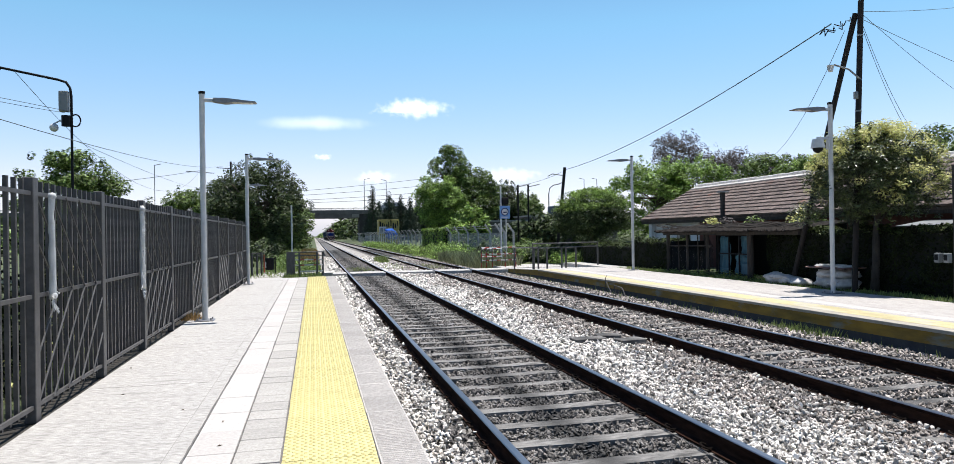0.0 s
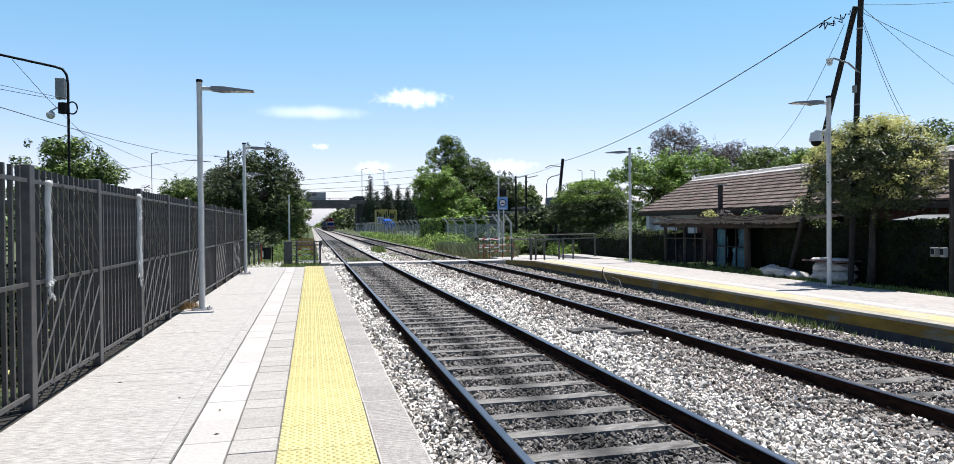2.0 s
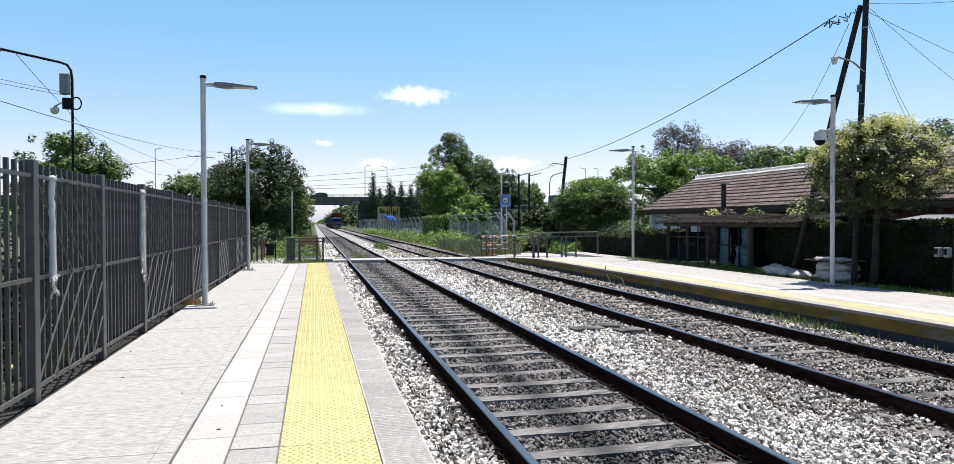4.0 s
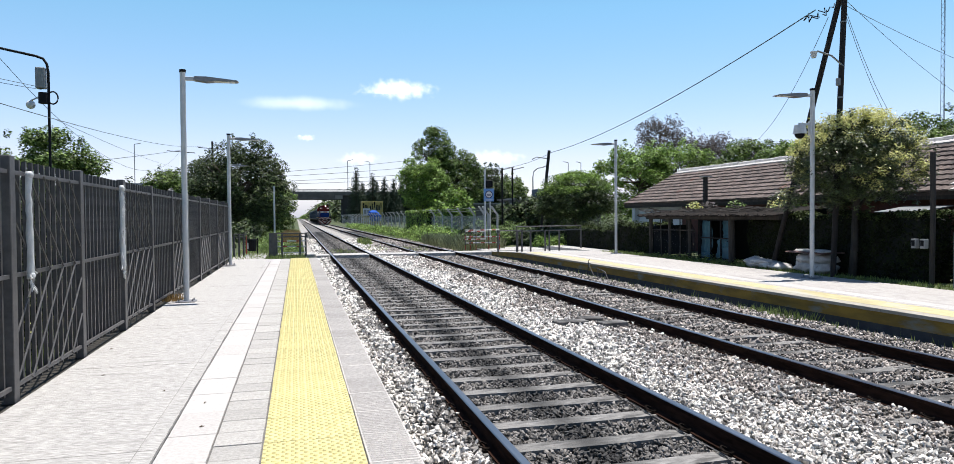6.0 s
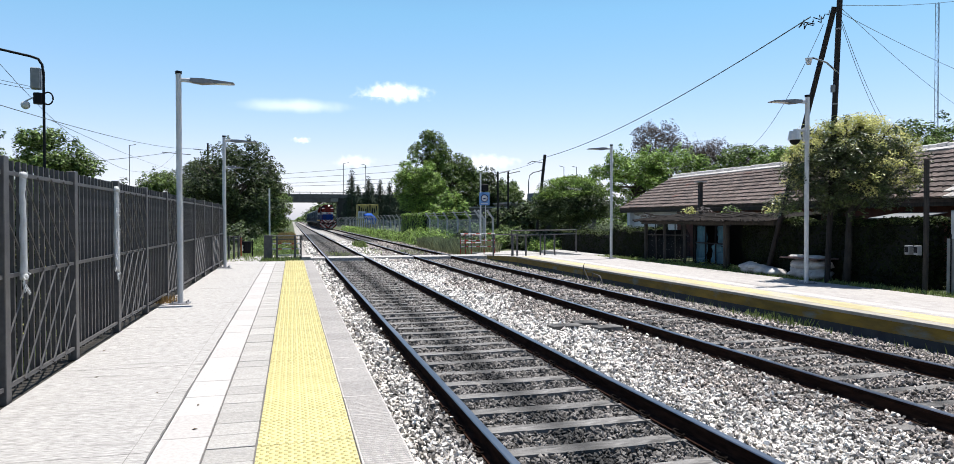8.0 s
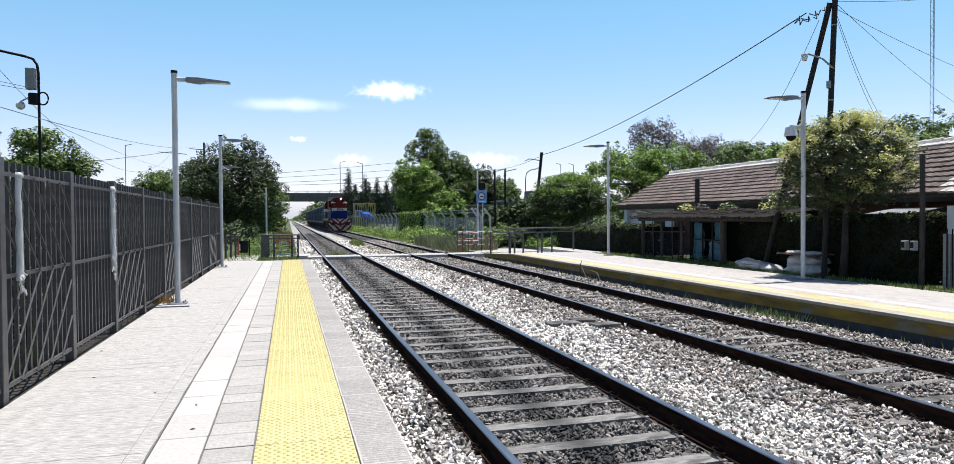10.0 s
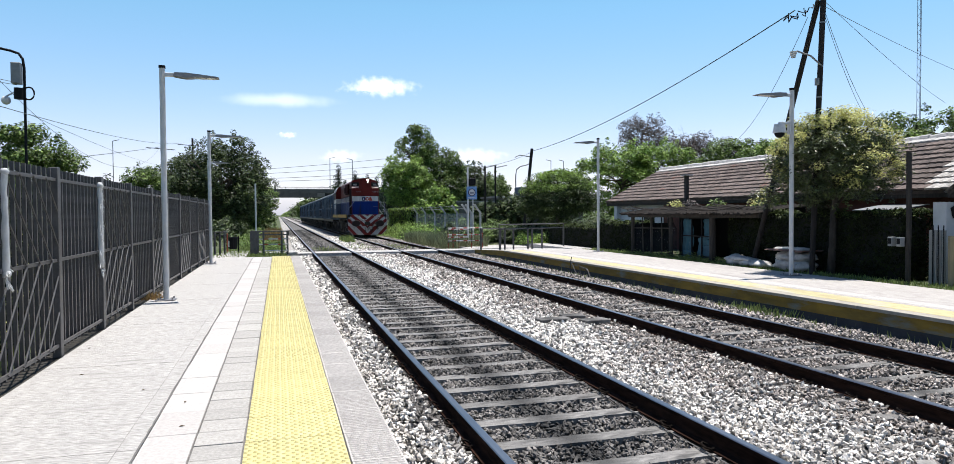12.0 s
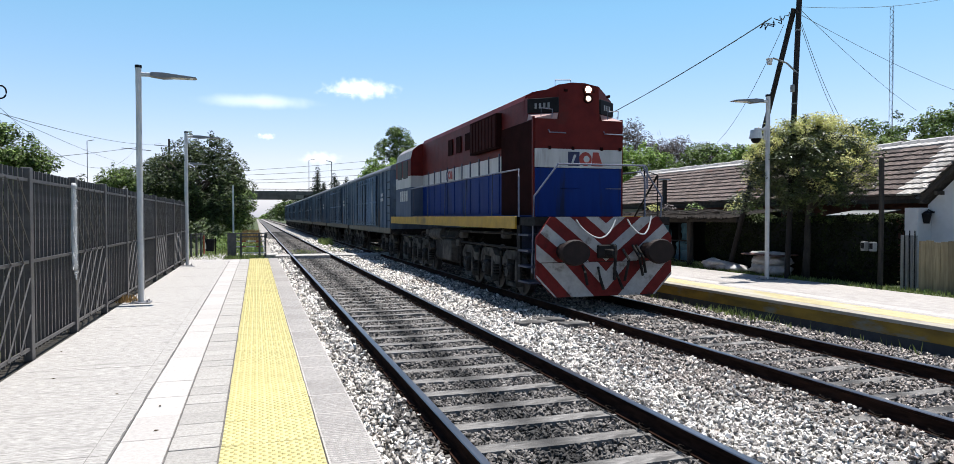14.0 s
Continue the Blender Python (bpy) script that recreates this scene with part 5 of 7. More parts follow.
TREE_DARK = surface("dark_green_leaf", (0.09, 0.12, 0.042), (0.022, 0.036, 0.012), 1.5, 0.5, 0.0, island=0.85, through_light=0.08, spec=0.22)
TREE_BROWN = surface("brownish_dry_leaf", (0.115, 0.096, 0.09), (0.065, 0.056, 0.054), 1.5, 0.7, 0.0, island=0.4, through_light=0.2)
CONIFER = surface("conifer_needles", (0.032, 0.055, 0.026), (0.014, 0.027, 0.014), 1.5, 0.7, 0.0, island=0.4, through_light=0.15)
SACK = surface("dirty_white_sack", (0.5, 0.485, 0.47), (0.33, 0.32, 0.31), 7, 0.8, 0.6, stain=(0.188, 0.12, 0.0975), stain_at=0.62, stain_scale=4)
RUST = surface("rusty_sheet", (0.195, 0.112, 0.09), (0.12, 0.0675, 0.0525), 6, 0.8, 0.3)

# long low house, its roof sloping towards the tracks
house = thing("house", "long low house with weathered clay tile roof and bleached ridge", "house", (0, 0, 0.02))
EAVE_X, EAVE_Z, RIDGE_X, RIDGE_Z = 15.5, 2.12, 18.5, 3.72
Y0, Y1 = 6.0, 31.3
part("wall", boxes(((15.85, Y0 + 0.3, -0.1), (16.1, Y1 - 0.3, 2.12))), WALL_BRICK, house, "dark red front wall")
part("wall", boxes(((15.82, 26.6, -0.1), (15.85, Y1 - 0.3, 2.10))), WALL_WHITE, house, "whitewashed wall section")
bm = bmesh.new()
prism(bm, [(15.85, -0.1), (21.15, -0.1), (21.15, 2.05), (18.5, 3.55), (15.85, 2.05)], Y1 - 0.55, Y1 - 0.3, "y")
part("gable", bm, WALL_WHITE, house, "white end wall")
part("wall", boxes(((20.9, Y0 + 0.3, -0.1), (21.15, Y1 - 0.3, 2.1))), WALL_BRICK, house)
roof = part("roof", boxes(((0, 0, 0), (0.01, 0.01, 0.01))), ROOF_TILE, house, "rows of overlapping clay tiles")
roof.data.clear_geometry()
bm = bmesh.new()
prism(bm, [(EAVE_X, EAVE_Z - 0.06), (RIDGE_X, RIDGE_Z - 0.06), (21.5, EAVE_Z - 0.06), (21.5, EAVE_Z - 0.14), (RIDGE_X, RIDGE_Z - 0.15), (EAVE_X, EAVE_Z - 0.14)], Y0, Y1, "y")
bm.to_mesh(roof.data)
bm.free()
part("eaves_board", boxes(((EAVE_X + 0.02, Y0, EAVE_Z - 0.24), (EAVE_X + 0.05, Y1, EAVE_Z - 0.07))), OLD_WOOD, house)
part("white_pillar", boxes(((15.6, 30.4, -0.1), (15.8, 30.7, 2.05))), WALL_WHITE, house)
part("window", boxes(((15.80, 27.3, 1.05), (15.83, 28.2, 1.75))), GLASS_DARK, house, "dark window pane")
pipe = part("flue_pipe", boxes(((15.2, 23.88, 1.72), (15.33, 24.01, 2.98))), OLD_WOOD, house, "narrow square flue")
part("flue_cap", boxes(((15.1, 23.76, 2.98), (15.43, 24.13, 3.02))), RIDGE_TILE, pipe)
# tile courses: a stepped row of curved tiles, each course one piece per stretch
SLOPE = math.atan2(RIDGE_Z - EAVE_Z, RIDGE_X - EAVE_X)
RUN = math.hypot(RIDGE_Z - EAVE_Z, RIDGE_X - EAVE_X)
COURSES = 11


TILE_W = 0.22


def tile_shape(u):
    """Corners and faces of one barrel tile; local x runs up the slope over the length u."""
    co = [(x, TILE_W * k / 4, 0.02 * math.sin(math.pi * k / 4) + (0.045 if x == 0 else 0.0)) for x in (0.0, u) for k in range(5)]
    fa = [(k, k + 1, 6 + k, 5 + k) for k in range(4)]
    co += [(0.0, 0.0, 0.0), (0.0, TILE_W, 0.0)]
    return co, fa + [(10, 11, 4, 3, 2, 1, 0)]


def lay_tiles(parent, origin, slope_deg, turn, count, step, length, material, apart, name="roof_tile", pale=None):
    """Courses of tiles up a slope. apart: the stretch along the eaves where each tile is a part of its own; the rest is joined."""
    base = Matrix.Translation(origin) @ pose(0, 0, 0, 0, 0, turn) @ pose(0, 0, 0, 0, -slope_deg, 0)
    co, fa = tile_shape(step + 0.06)
    single, allco, allfa = None, [], []
    pale_single = None
    for r in range(count):
        for i in range(int(length / TILE_W)):
            m = base @ pose(r * step + RNG.normal() * 0.008, i * TILE_W, RNG.random() * 0.01, 0, 0, RNG.normal() * 0.6)
            if pale and pale(r * step, i * TILE_W):
                if pale_single is None:
                    pale_single = quads("bleached_tile", co, fa, VALLEY_TILE, parent)
                    pale_single.matrix_basis = m
                else:
                    share(pale_single, parent, None, m)
            elif apart[0] <= i * TILE_W < apart[1]:
                if single is None:
                    single = quads(name, co, [], material, parent)
                    single.data.clear_geometry()
                    single.data.from_pydata(co, [], fa)
                    single.matrix_basis = m
                else:
                    share(single, parent, None, m)
            else:
                k = len(allco)
                allco += [tuple(m @ Vector(c)) for c in co]
                allfa += [tuple(k + j for j in f) for f in fa]
    if allco:
        me = bpy.data.meshes.new("far_tiles")
        me.from_pydata(allco, [], allfa)
        me.materials.append(ROOF_TILE_JOINED if material is ROOF_TILE else material)
        ob = new("far_tiles", me)
        ob.parent = parent
        tagged(ob, kind="stuff")


ROOF_TILE_JOINED = surface("weathered_clay_tile_field", (0.15, 0.113, 0.097), (0.066, 0.051, 0.044), 7, 0.9, 0.5, island=0.35, stain=(0.15, 0.056, 0.034), stain_at=0.62, stain_scale=1.3)
def bleached(r, y):
    """The pale mortared strip where the wing's valley meets the main roof."""
    lo = 13.05 + 0.26 * r
    return lo - 0.1 < Y0 + y < lo + 0.6


lay_tiles(roof, (EAVE_X - 0.05, Y0, EAVE_Z - 0.05), math.degrees(SLOPE), 0, COURSES - 1, RUN / COURSES, Y1 - Y0, ROOF_TILE, (6.6, 12.8), pale=bleached)
lay_tiles(roof, (EAVE_X - 0.05 + (COURSES - 1) * RUN / COURSES * math.cos(SLOPE), Y0, EAVE_Z - 0.045 + (COURSES - 1) * RUN / COURSES * math.sin(SLOPE)), math.degrees(SLOPE), 0, 1,
          RUN / COURSES, Y1 - Y0, RIDGE_TILE, (0, 99), "pale_tile")
g = random.Random(4)
ridge_first = None
for k in range(84):
    m = pose(RIDGE_X, Y0 + k * 0.3, RIDGE_Z - 0.02 + g.uniform(-0.01, 0.015), g.uniform(-2, 2))
    if ridge_first is None:
        bm = bmesh.new()
        tube(bm, [(0, 0, -0.03), (0, 0.33, -0.02)], 0.13, 8, 0.115)
        ridge_first = part("ridge_tile", bm, RIDGE_TILE, roof, "bleached ridge tile")
        ridge_first.matrix_basis = m
    else:
        share(ridge_first, roof, None, m)
# wing with its gable towards the platform
wing = thing("house_wing", "white gabled house wing with pale tile roof and wall lantern", "house", (0, 0, 0.02))
WX, WE, WY, WR = 13.9, 11.48, 9.4, 3.81
bm = bmesh.new()
prism(bm, [(WE + 0.06, -0.1), (WE + 0.06, 1.80), (WY, WR - 0.12), (2 * WY - WE + 0.12, 1.92), (2 * WY - WE + 0.12, -0.1)], WX, WX + 0.25, "x")
part("gable_wall", bm, WALL_WHITE, wing, "plain white gable wall")
part("side_wall", boxes(((WX + 0.25, WE - 0.37, -0.1), (15.83, WE - 0.12, 1.9))), WALL_WHITE, wing)
part("corner_wall", boxes(((13.5, WE - 0.03, -0.1), (13.897, WE + 0.28, 1.74))), WALL_WHITE, wing)
bm = bmesh.new()
prism(bm, [(WE + 0.1, 1.93), (WY, WR), (2 * WY - WE - 0.1, 1.93), (2 * WY - WE - 0.1, 1.83), (WY, WR - 0.1), (WE + 0.1, 1.83)], WX - 0.22, 18.4, "x")
wroof = part("roof", bm, OLD_WOOD, wing)
wslope = math.degrees(math.atan2(WR - 1.93, WE + 0.1 - WY))
wrun = math.hypot(WR - 1.93, WE + 0.1 - WY)
lay_tiles(wroof, (WX - 0.25, WE + 0.12, 1.93), wslope, -90, 8, wrun / 8, 4.4, PALE_TILE, (0, 99), "pale_tile")
for k in range(5):
    f = (k + 0.5) / 5
    part("rafter_end", boxes(((WX - 0.2, WE - 0.1 - f * 2.2, 1.83 + f * 1.8), (WX + 0.05, WE - 0.02 - f * 2.2, 1.91 + f * 1.8))), OLD_WOOD, wing)
bm = boxes(((WX - 0.12, 11.36, 1.62), (WX - 0.02, 11.44, 1.66)), bevel=0.0)
tube(bm, [(WX, 11.40, 1.64), (WX - 0.16, 11.40, 1.70), (WX - 0.2, 11.40, 1.62)], 0.012, 6)
bmesh.ops.create_cone(bm, cap_ends=True, segments=6, radius1=0.06, radius2=0.10, depth=0.2, matrix=pose(WX - 0.2, 11.40, 1.50))
bmesh.ops.create_cone(bm, cap_ends=True, segments=6, radius1=0.12, radius2=0.02, depth=0.07, matrix=pose(WX - 0.2, 11.40, 1.635))
part("wall_lantern", bm, BLACK, wing, "black wall lantern")

# plank gate, side post and pickets
gate = thing("plank_gate", "worn pale wooden plank gate standing on grass", "gate", (12.95, 0, 0.03))
for k in range(16):
    part("plank", boxes(((0, 10.95 - 0.16 * (k + 1), 0), (0.03, 10.95 - 0.16 * k - 0.008, 1.04 + 0.02 * math.sin(k * 2.1)))), PLANK, gate)
part("crossbar", boxes(((0.03, 8.4, 0.25), (0.07, 10.95, 0.33)), ((0.03, 8.4, 0.8), (0.07, 10.95, 0.88))), PLANK, gate)
pickets = thing("picket_gate", "narrow white picket gate with dark steel bars", "gate", (12.95, 0, 0.03))
for k in range(4):
    part("picket", boxes(((0, 11.0 + 0.1 * k, 0), (0.03, 11.07 + 0.1 * k, 1.15))), GREY_BOX, pickets)
for k in range(3):
    part("steel_bar", tubes((((-0.02, 11.02 + 0.12 * k, 0), (-0.02, 11.02 + 0.12 * k, 1.25)), 0.012), sides=6), BLACK, pickets)

# meter post
meter = thing("meter_post", "dark timber post with two grey meter boxes", "post", (12.72, 11.66, 0.03))
part("post", tubes((((0, 0, -0.1), (0.02, 0.0, 1.4), (0.03, 0.02, 2.78)), 0.052), sides=10), OLD_WOOD, meter)
for y in (0.05, 0.27):
    b = part("meter_box", boxes(((-0.2, y - 0.06, 0.80), (-0.09, y + 0.06, 1.0)), bevel=0.01), GREY_BOX, meter, "grey meter box with dark window")
    part("meter_window", boxes(((-0.206, y - 0.04, 0.85), (-0.198, y + 0.04, 0.97))), BLACK, b)


# hedges: clipped blocks of leaves over a dark core
def hedge(name, label, x0, x1, y0, y1, z0, z1, count, leaf=0.035, material=None):
    h = thing(name, label, "hedge", (x0, y0, z0))
    w, l, t = x1 - x0, y1 - y0, z1 - z0
    bm = bmesh.new()
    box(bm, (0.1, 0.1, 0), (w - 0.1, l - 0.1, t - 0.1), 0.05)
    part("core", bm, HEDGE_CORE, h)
    g = np.random.default_rng(int(y0 * 10))
    n = count
    face = g.random(n)
    p = np.stack([g.random(n) * w, g.random(n) * l, g.random(n) * t], axis=1)
    p[:, 0] = np.where(face < 0.5, 0.02 + np.abs(g.normal(size=n)) * 0.05, p[:, 0])
    p[:, 2] = np.where((face >= 0.5) & (face < 0.85), t - np.abs(g.normal(size=n)) * 0.05, p[:, 2])
    p[:, 1] = np.where(face >= 0.85, np.where(g.random(n) < 0.5, 0.03, l - 0.03), p[:, 1])
    wob = 0.06 * np.sin(p[:, 1] * 3.1) + 0.05 * np.sin(p[:, 1] * 7.3 + 1)
    p[:, 2] += wob * (p[:, 2] / t)
    p[:, 0] += 0.05 * np.sin(p[:, 1] * 4.7 + p[:, 2] * 5)
    # leaves on top take the paler material, sunlight put into their colour
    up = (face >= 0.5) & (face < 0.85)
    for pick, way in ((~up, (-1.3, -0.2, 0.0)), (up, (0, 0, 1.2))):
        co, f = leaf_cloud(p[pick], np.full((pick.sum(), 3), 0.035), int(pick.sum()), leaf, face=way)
        quads("side_foliage" if way[2] < 1 else "top_foliage", co, f, material or (HEDGE_SHADED_LEAF if way[2] < 1 else HEDGE_LIT_TOP), h)
    return h


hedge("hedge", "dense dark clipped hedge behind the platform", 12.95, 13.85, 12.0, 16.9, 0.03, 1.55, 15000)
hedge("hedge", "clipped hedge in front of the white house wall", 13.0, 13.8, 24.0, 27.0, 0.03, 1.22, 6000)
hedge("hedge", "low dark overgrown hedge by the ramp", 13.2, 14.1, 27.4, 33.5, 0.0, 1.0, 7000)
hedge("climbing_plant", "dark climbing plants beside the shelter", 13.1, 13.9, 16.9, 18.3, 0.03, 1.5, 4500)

# shelter of posts, cane roof, net and tarpaulin
shelter = thing("shelter", "ramshackle garden shelter with cane roof, net and blue tarpaulin", "shelter", (0, 0, 0.03))
for x, y, r in ((12.8, 23.65, 0.07), (12.8, 22.3, 0.05), (12.8, 21.0, 0.06), (12.8, 18.65, 0.1), (14.3, 23.6, 0.07), (14.3, 18.6, 0.07), (14.3, 21.0, 0.07)):
    part("post", tubes((((x, y, -0.1), (x + 0.02, y + 0.03, 0.8), (x - 0.01, y, 1.42 if x < 14 else 1.66)), r), sides=8), OLD_WOOD, shelter)
part("beam", boxes(((12.72, 16.4, 1.38), (12.84, 23.9, 1.5))), OLD_WOOD, shelter)
g = random.Random(9)
cane = None
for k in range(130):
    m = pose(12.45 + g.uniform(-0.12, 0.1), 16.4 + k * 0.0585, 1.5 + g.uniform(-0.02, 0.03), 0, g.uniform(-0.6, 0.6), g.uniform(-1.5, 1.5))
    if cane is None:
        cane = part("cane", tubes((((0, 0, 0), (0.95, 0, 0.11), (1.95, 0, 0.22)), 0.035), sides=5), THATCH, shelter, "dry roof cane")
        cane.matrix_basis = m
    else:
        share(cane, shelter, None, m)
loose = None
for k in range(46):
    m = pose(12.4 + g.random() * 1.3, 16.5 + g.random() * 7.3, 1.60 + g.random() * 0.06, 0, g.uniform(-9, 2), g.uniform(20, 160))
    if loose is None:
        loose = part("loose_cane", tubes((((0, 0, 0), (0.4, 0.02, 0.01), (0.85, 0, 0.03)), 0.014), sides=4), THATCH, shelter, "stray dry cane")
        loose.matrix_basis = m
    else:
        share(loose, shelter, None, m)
bm = bmesh.new()
ng = random.Random(12)
net_top = [(20.72 + 2.9 * k / 14, 1.02 + 0.2 * math.sin(k * 1.1) + ng.uniform(-0.08, 0.08)) for k in range(15)]
prism(bm, [(20.72, 0.02)] + [(23.62, 0.02)] + net_top[::-1], 12.83, 12.834, "x")
part("shade_net", bm, NET, shelter, "torn dark shade net")
# black sheets added at back and sides in place of the dark interior's shade
part("back_net", boxes(((14.32, 16.5, 0.0), (14.35, 20.75, 1.68))), INNER_SHADE, shelter)
part("side_net", boxes(((12.95, 20.72, 0.06), (14.3, 20.75, 1.38))), INNER_SHADE, shelter)
part("side_net", boxes(((12.9, 23.62, 0.06), (14.3, 23.65, 1.15))), INNER_SHADE, shelter)
part("rail", tubes((((12.8, 20.8, 1.02), (12.82, 23.6, 0.98)), 0.02), (((12.8, 21.6, 0.05), (12.8, 21.62, 1.4)), 0.02), (((12.8, 22.9, 0.05), (12.8, 22.95, 1.4)), 0.02), sides=6), OLD_WOOD, shelter)
for y0, y1, z0, z1, k0 in ((20.18, 20.66, 0.1, 1.34, 0.0), (18.92, 19.9, 0.1, 0.72, 2.0), (18.95, 19.6, 0.7, 1.36, 4.0)):
    bm = bmesh.new()
    nu, nv = 12, 10
    grid = [[bm.verts.new((13.08 + 0.06 * math.sin(i * 1.5 + j * 0.35 + k0) + 0.02 * math.sin(j * 2.2), y0 + (y1 - y0) * (i / (nu - 1)) * (1 - 0.25 * (j / (nv - 1)) * (k0 > 3)), z0 + (z1 - z0) * j / (nv - 1) - 0.05 * math.sin(i * 0.6) * (j / nv))) for j in range(nv)] for i in range(nu)]
    for i in range(nu - 1):
        for j in range(nv - 1):
            bm.faces.new((grid[i][j], grid[i + 1][j], grid[i + 1][j + 1], grid[i][j + 1]))
    part("tarpaulin", bm, TARP, shelter, "hanging blue tarpaulin", smooth=True)
bm = bmesh.new()
for y in (18.9, 19.45, 20.0, 20.6):
    box(bm, (12.93, y - 0.02, 0.1), (12.97, y + 0.02, 1.38))
for z in (0.14, 0.78, 1.36):
    box(bm, (12.928, 18.9, z - 0.018), (12.968, 20.62, z + 0.018))
part("window_frame", bm, BLACK, shelter, "dark metal window frame")
for y0, y1, z0, z1 in ((19.0, 19.6, 0.1, 0.5), (20.1, 20.7, 0.05, 0.3)):
    part("crate", boxes(((12.98, y0, z0), (13.06, y1, z1)), bevel=0.01), TARP, shelter)


# pale sheet awning behind the hedge
sheet_roof = thing("sheet_awning", "pale sheet awning on posts behind the hedge", "awning", (0, 0, 0.03))
bm = bmesh.new()
prism(bm, [(14.5, 1.56), (15.5, 1.70), (15.5, 1.72), (14.5, 1.58)], 13.6, 15.0, "y")
part("sheet", bm, GREY_BOX, sheet_roof)
for y in (13.7, 14.9):
    part("post", tubes((((14.58, y, -0.05), (14.58, y, 1.57)), 0.04), sides=7), OLD_WOOD, sheet_roof)


# small plants rooted on the cane roof
for k, (y, x, m) in enumerate(((23.0, 14.2, PRIVET_NEW), (22.2, 14.3, TREE_BROWN), (20.6, 14.3, TREE_MID), (18.4, 14.25, PRIVET_NEW), (17.6, 14.2, TREE_MID))):
    plant = thing("roof_plant", "small straggly plant growing on the cane roof", "plant", (x, y, 1.72))
    cc = np.array([(0.0, -0.25, 0.1), (0.05, 0.05, 0.16), (0.0, 0.3, 0.1)])
    pc, pf = leaf_cloud(cc, np.full((3, 3), 0.16), 160, 0.05)
    quads("leaves", pc, pf, m, plant)
    part("stem", tubes((((0, 0, -0.06), (0.02, 0.05, 0.15)), 0.012), sides=5), BARK, plant)


# sacks of rubble
def lump(bm, c, size, seed, squash=0.7):
    g = random.Random(seed)
    out = bmesh.ops.create_icosphere(bm, subdivisions=3, radius=1.0)
    for v in out["verts"]:
        d = 1 + 0.3 * noise.noise(v.co * 1.7 + Vector((seed, 0, 0))) + 0.16 * noise.noise(v.co * 4 + Vector((0, seed, 0))) + 0.08 * noise.noise(v.co * 9)
        v.co = Vector((v.co.x * size[0] * d, v.co.y * size[1] * d, max(-0.8, v.co.z) * size[2] * d)) + Vector(c)


sacks = thing("rubble_sacks", "heap of dirty white sacks lying on the grass", "sack", (12.65, 16.85, 0.06))
for k, (c, s) in enumerate((((0, 0.45, 0.13), (0.3, 0.34, 0.17)), ((0.05, -0.1, 0.11), (0.28, 0.45, 0.13)), ((0.0, -0.6, 0.09), (0.25, 0.35, 0.11)), ((-0.1, 0.1, 0.2), (0.2, 0.4, 0.07)))):
    bm = bmesh.new()
    lump(bm, c, s, k + 3)
    part("sack", bm, SACK, sacks, smooth=True)
pile = thing("covered_pile", "stack of white sacks with rusty sheet on top", "sack", (12.75, 15.05, 0.06))
for k, (c, s) in enumerate((((0, 0.25, 0.14), (0.32, 0.36, 0.16)), ((0, -0.3, 0.14), (0.32, 0.36, 0.16)), ((0, 0.22, 0.36), (0.3, 0.36, 0.14)), ((0, -0.3, 0.37), (0.3, 0.34, 0.14)))):
    bm = bmesh.new()
    lump(bm, c, s, k + 13)
    part("sack", bm, SACK, pile, smooth=True)
bm = bmesh.new()
prism(bm, [(-0.4 + 0.1 * k, 0.53 + (0.025 if k % 2 else 0)) for k in range(9)] + [(0.4 - 0.1 * k, 0.515 + (0.025 if k % 2 else 0)) for k in range(9)], -0.7, 0.65, "y")
sheet = part("rusty_sheet", bm, RUST, pile, "rusty corrugated sheet")
for k, (c, s) in enumerate((((0, 0.35, 0.56), (0.25, 0.3, 0.04)), ((-0.1, -0.35, 0.57), (0.22, 0.3, 0.05)))):
    bm = bmesh.new()
    lump(bm, c, s, k + 23)
    part("cloth", bm, SACK, pile, smooth=True)

# round-headed tree with pale new growth
privet = thing("privet_tree", "round-headed evergreen tree with yellow-green new leaves", "tree", (12.85, 13.95, 0.05))
bm = bmesh.new()
tube(bm, [(0, 0, -0.15), (0.05, -0.02, 0.7), (0.12, 0.04, 1.5), (0.3, 0.02, 2.6), (0.4, 0.0, 3.6)], 0.10, 10, 0.04)
g = random.Random(5)
for k in range(14):
    a, z = k * 2.4, 1.7 + 0.1 * k
    end = (0.3 + 0.8 * math.cos(a), 0.8 * math.sin(a), z + g.uniform(0.5, 1.1))
    tube(bm, [(0.2, 0, z), (end[0] * 0.5, end[1] * 0.5, z + 0.35), end], 0.04, 5, 0.01)
part("trunk", bm, surface("dark_smooth_bark", (0.05, 0.042, 0.034), (0.022, 0.019, 0.016), 7, 0.95, 0.6, stretch=(2, 2, 0.5)), privet, smooth=True)
c, r = clumps((0.22, 0.1, 2.68), (1.3, 1.3, 1.08), 110, 0.28, 21, -0.9)
extra = np.array([(-1.15, 0.75, 1.95), (-1.4, 0.65, 1.85), (-0.95, 0.45, 2.1)])
co, f = leaf_cloud(np.concatenate([c, extra]), np.concatenate([r, np.full((3, 3), 0.3)]), 34000, 0.041, shell=0.3, slim=0.42)
quads("crown", co, f, PRIVET_DARK, privet)
pg = np.random.default_rng(3)             # puffs of young leaves at the shoot tips, most of them high up
pd = pg.normal(size=(230, 3)) + np.array([0, 0, 0.75])
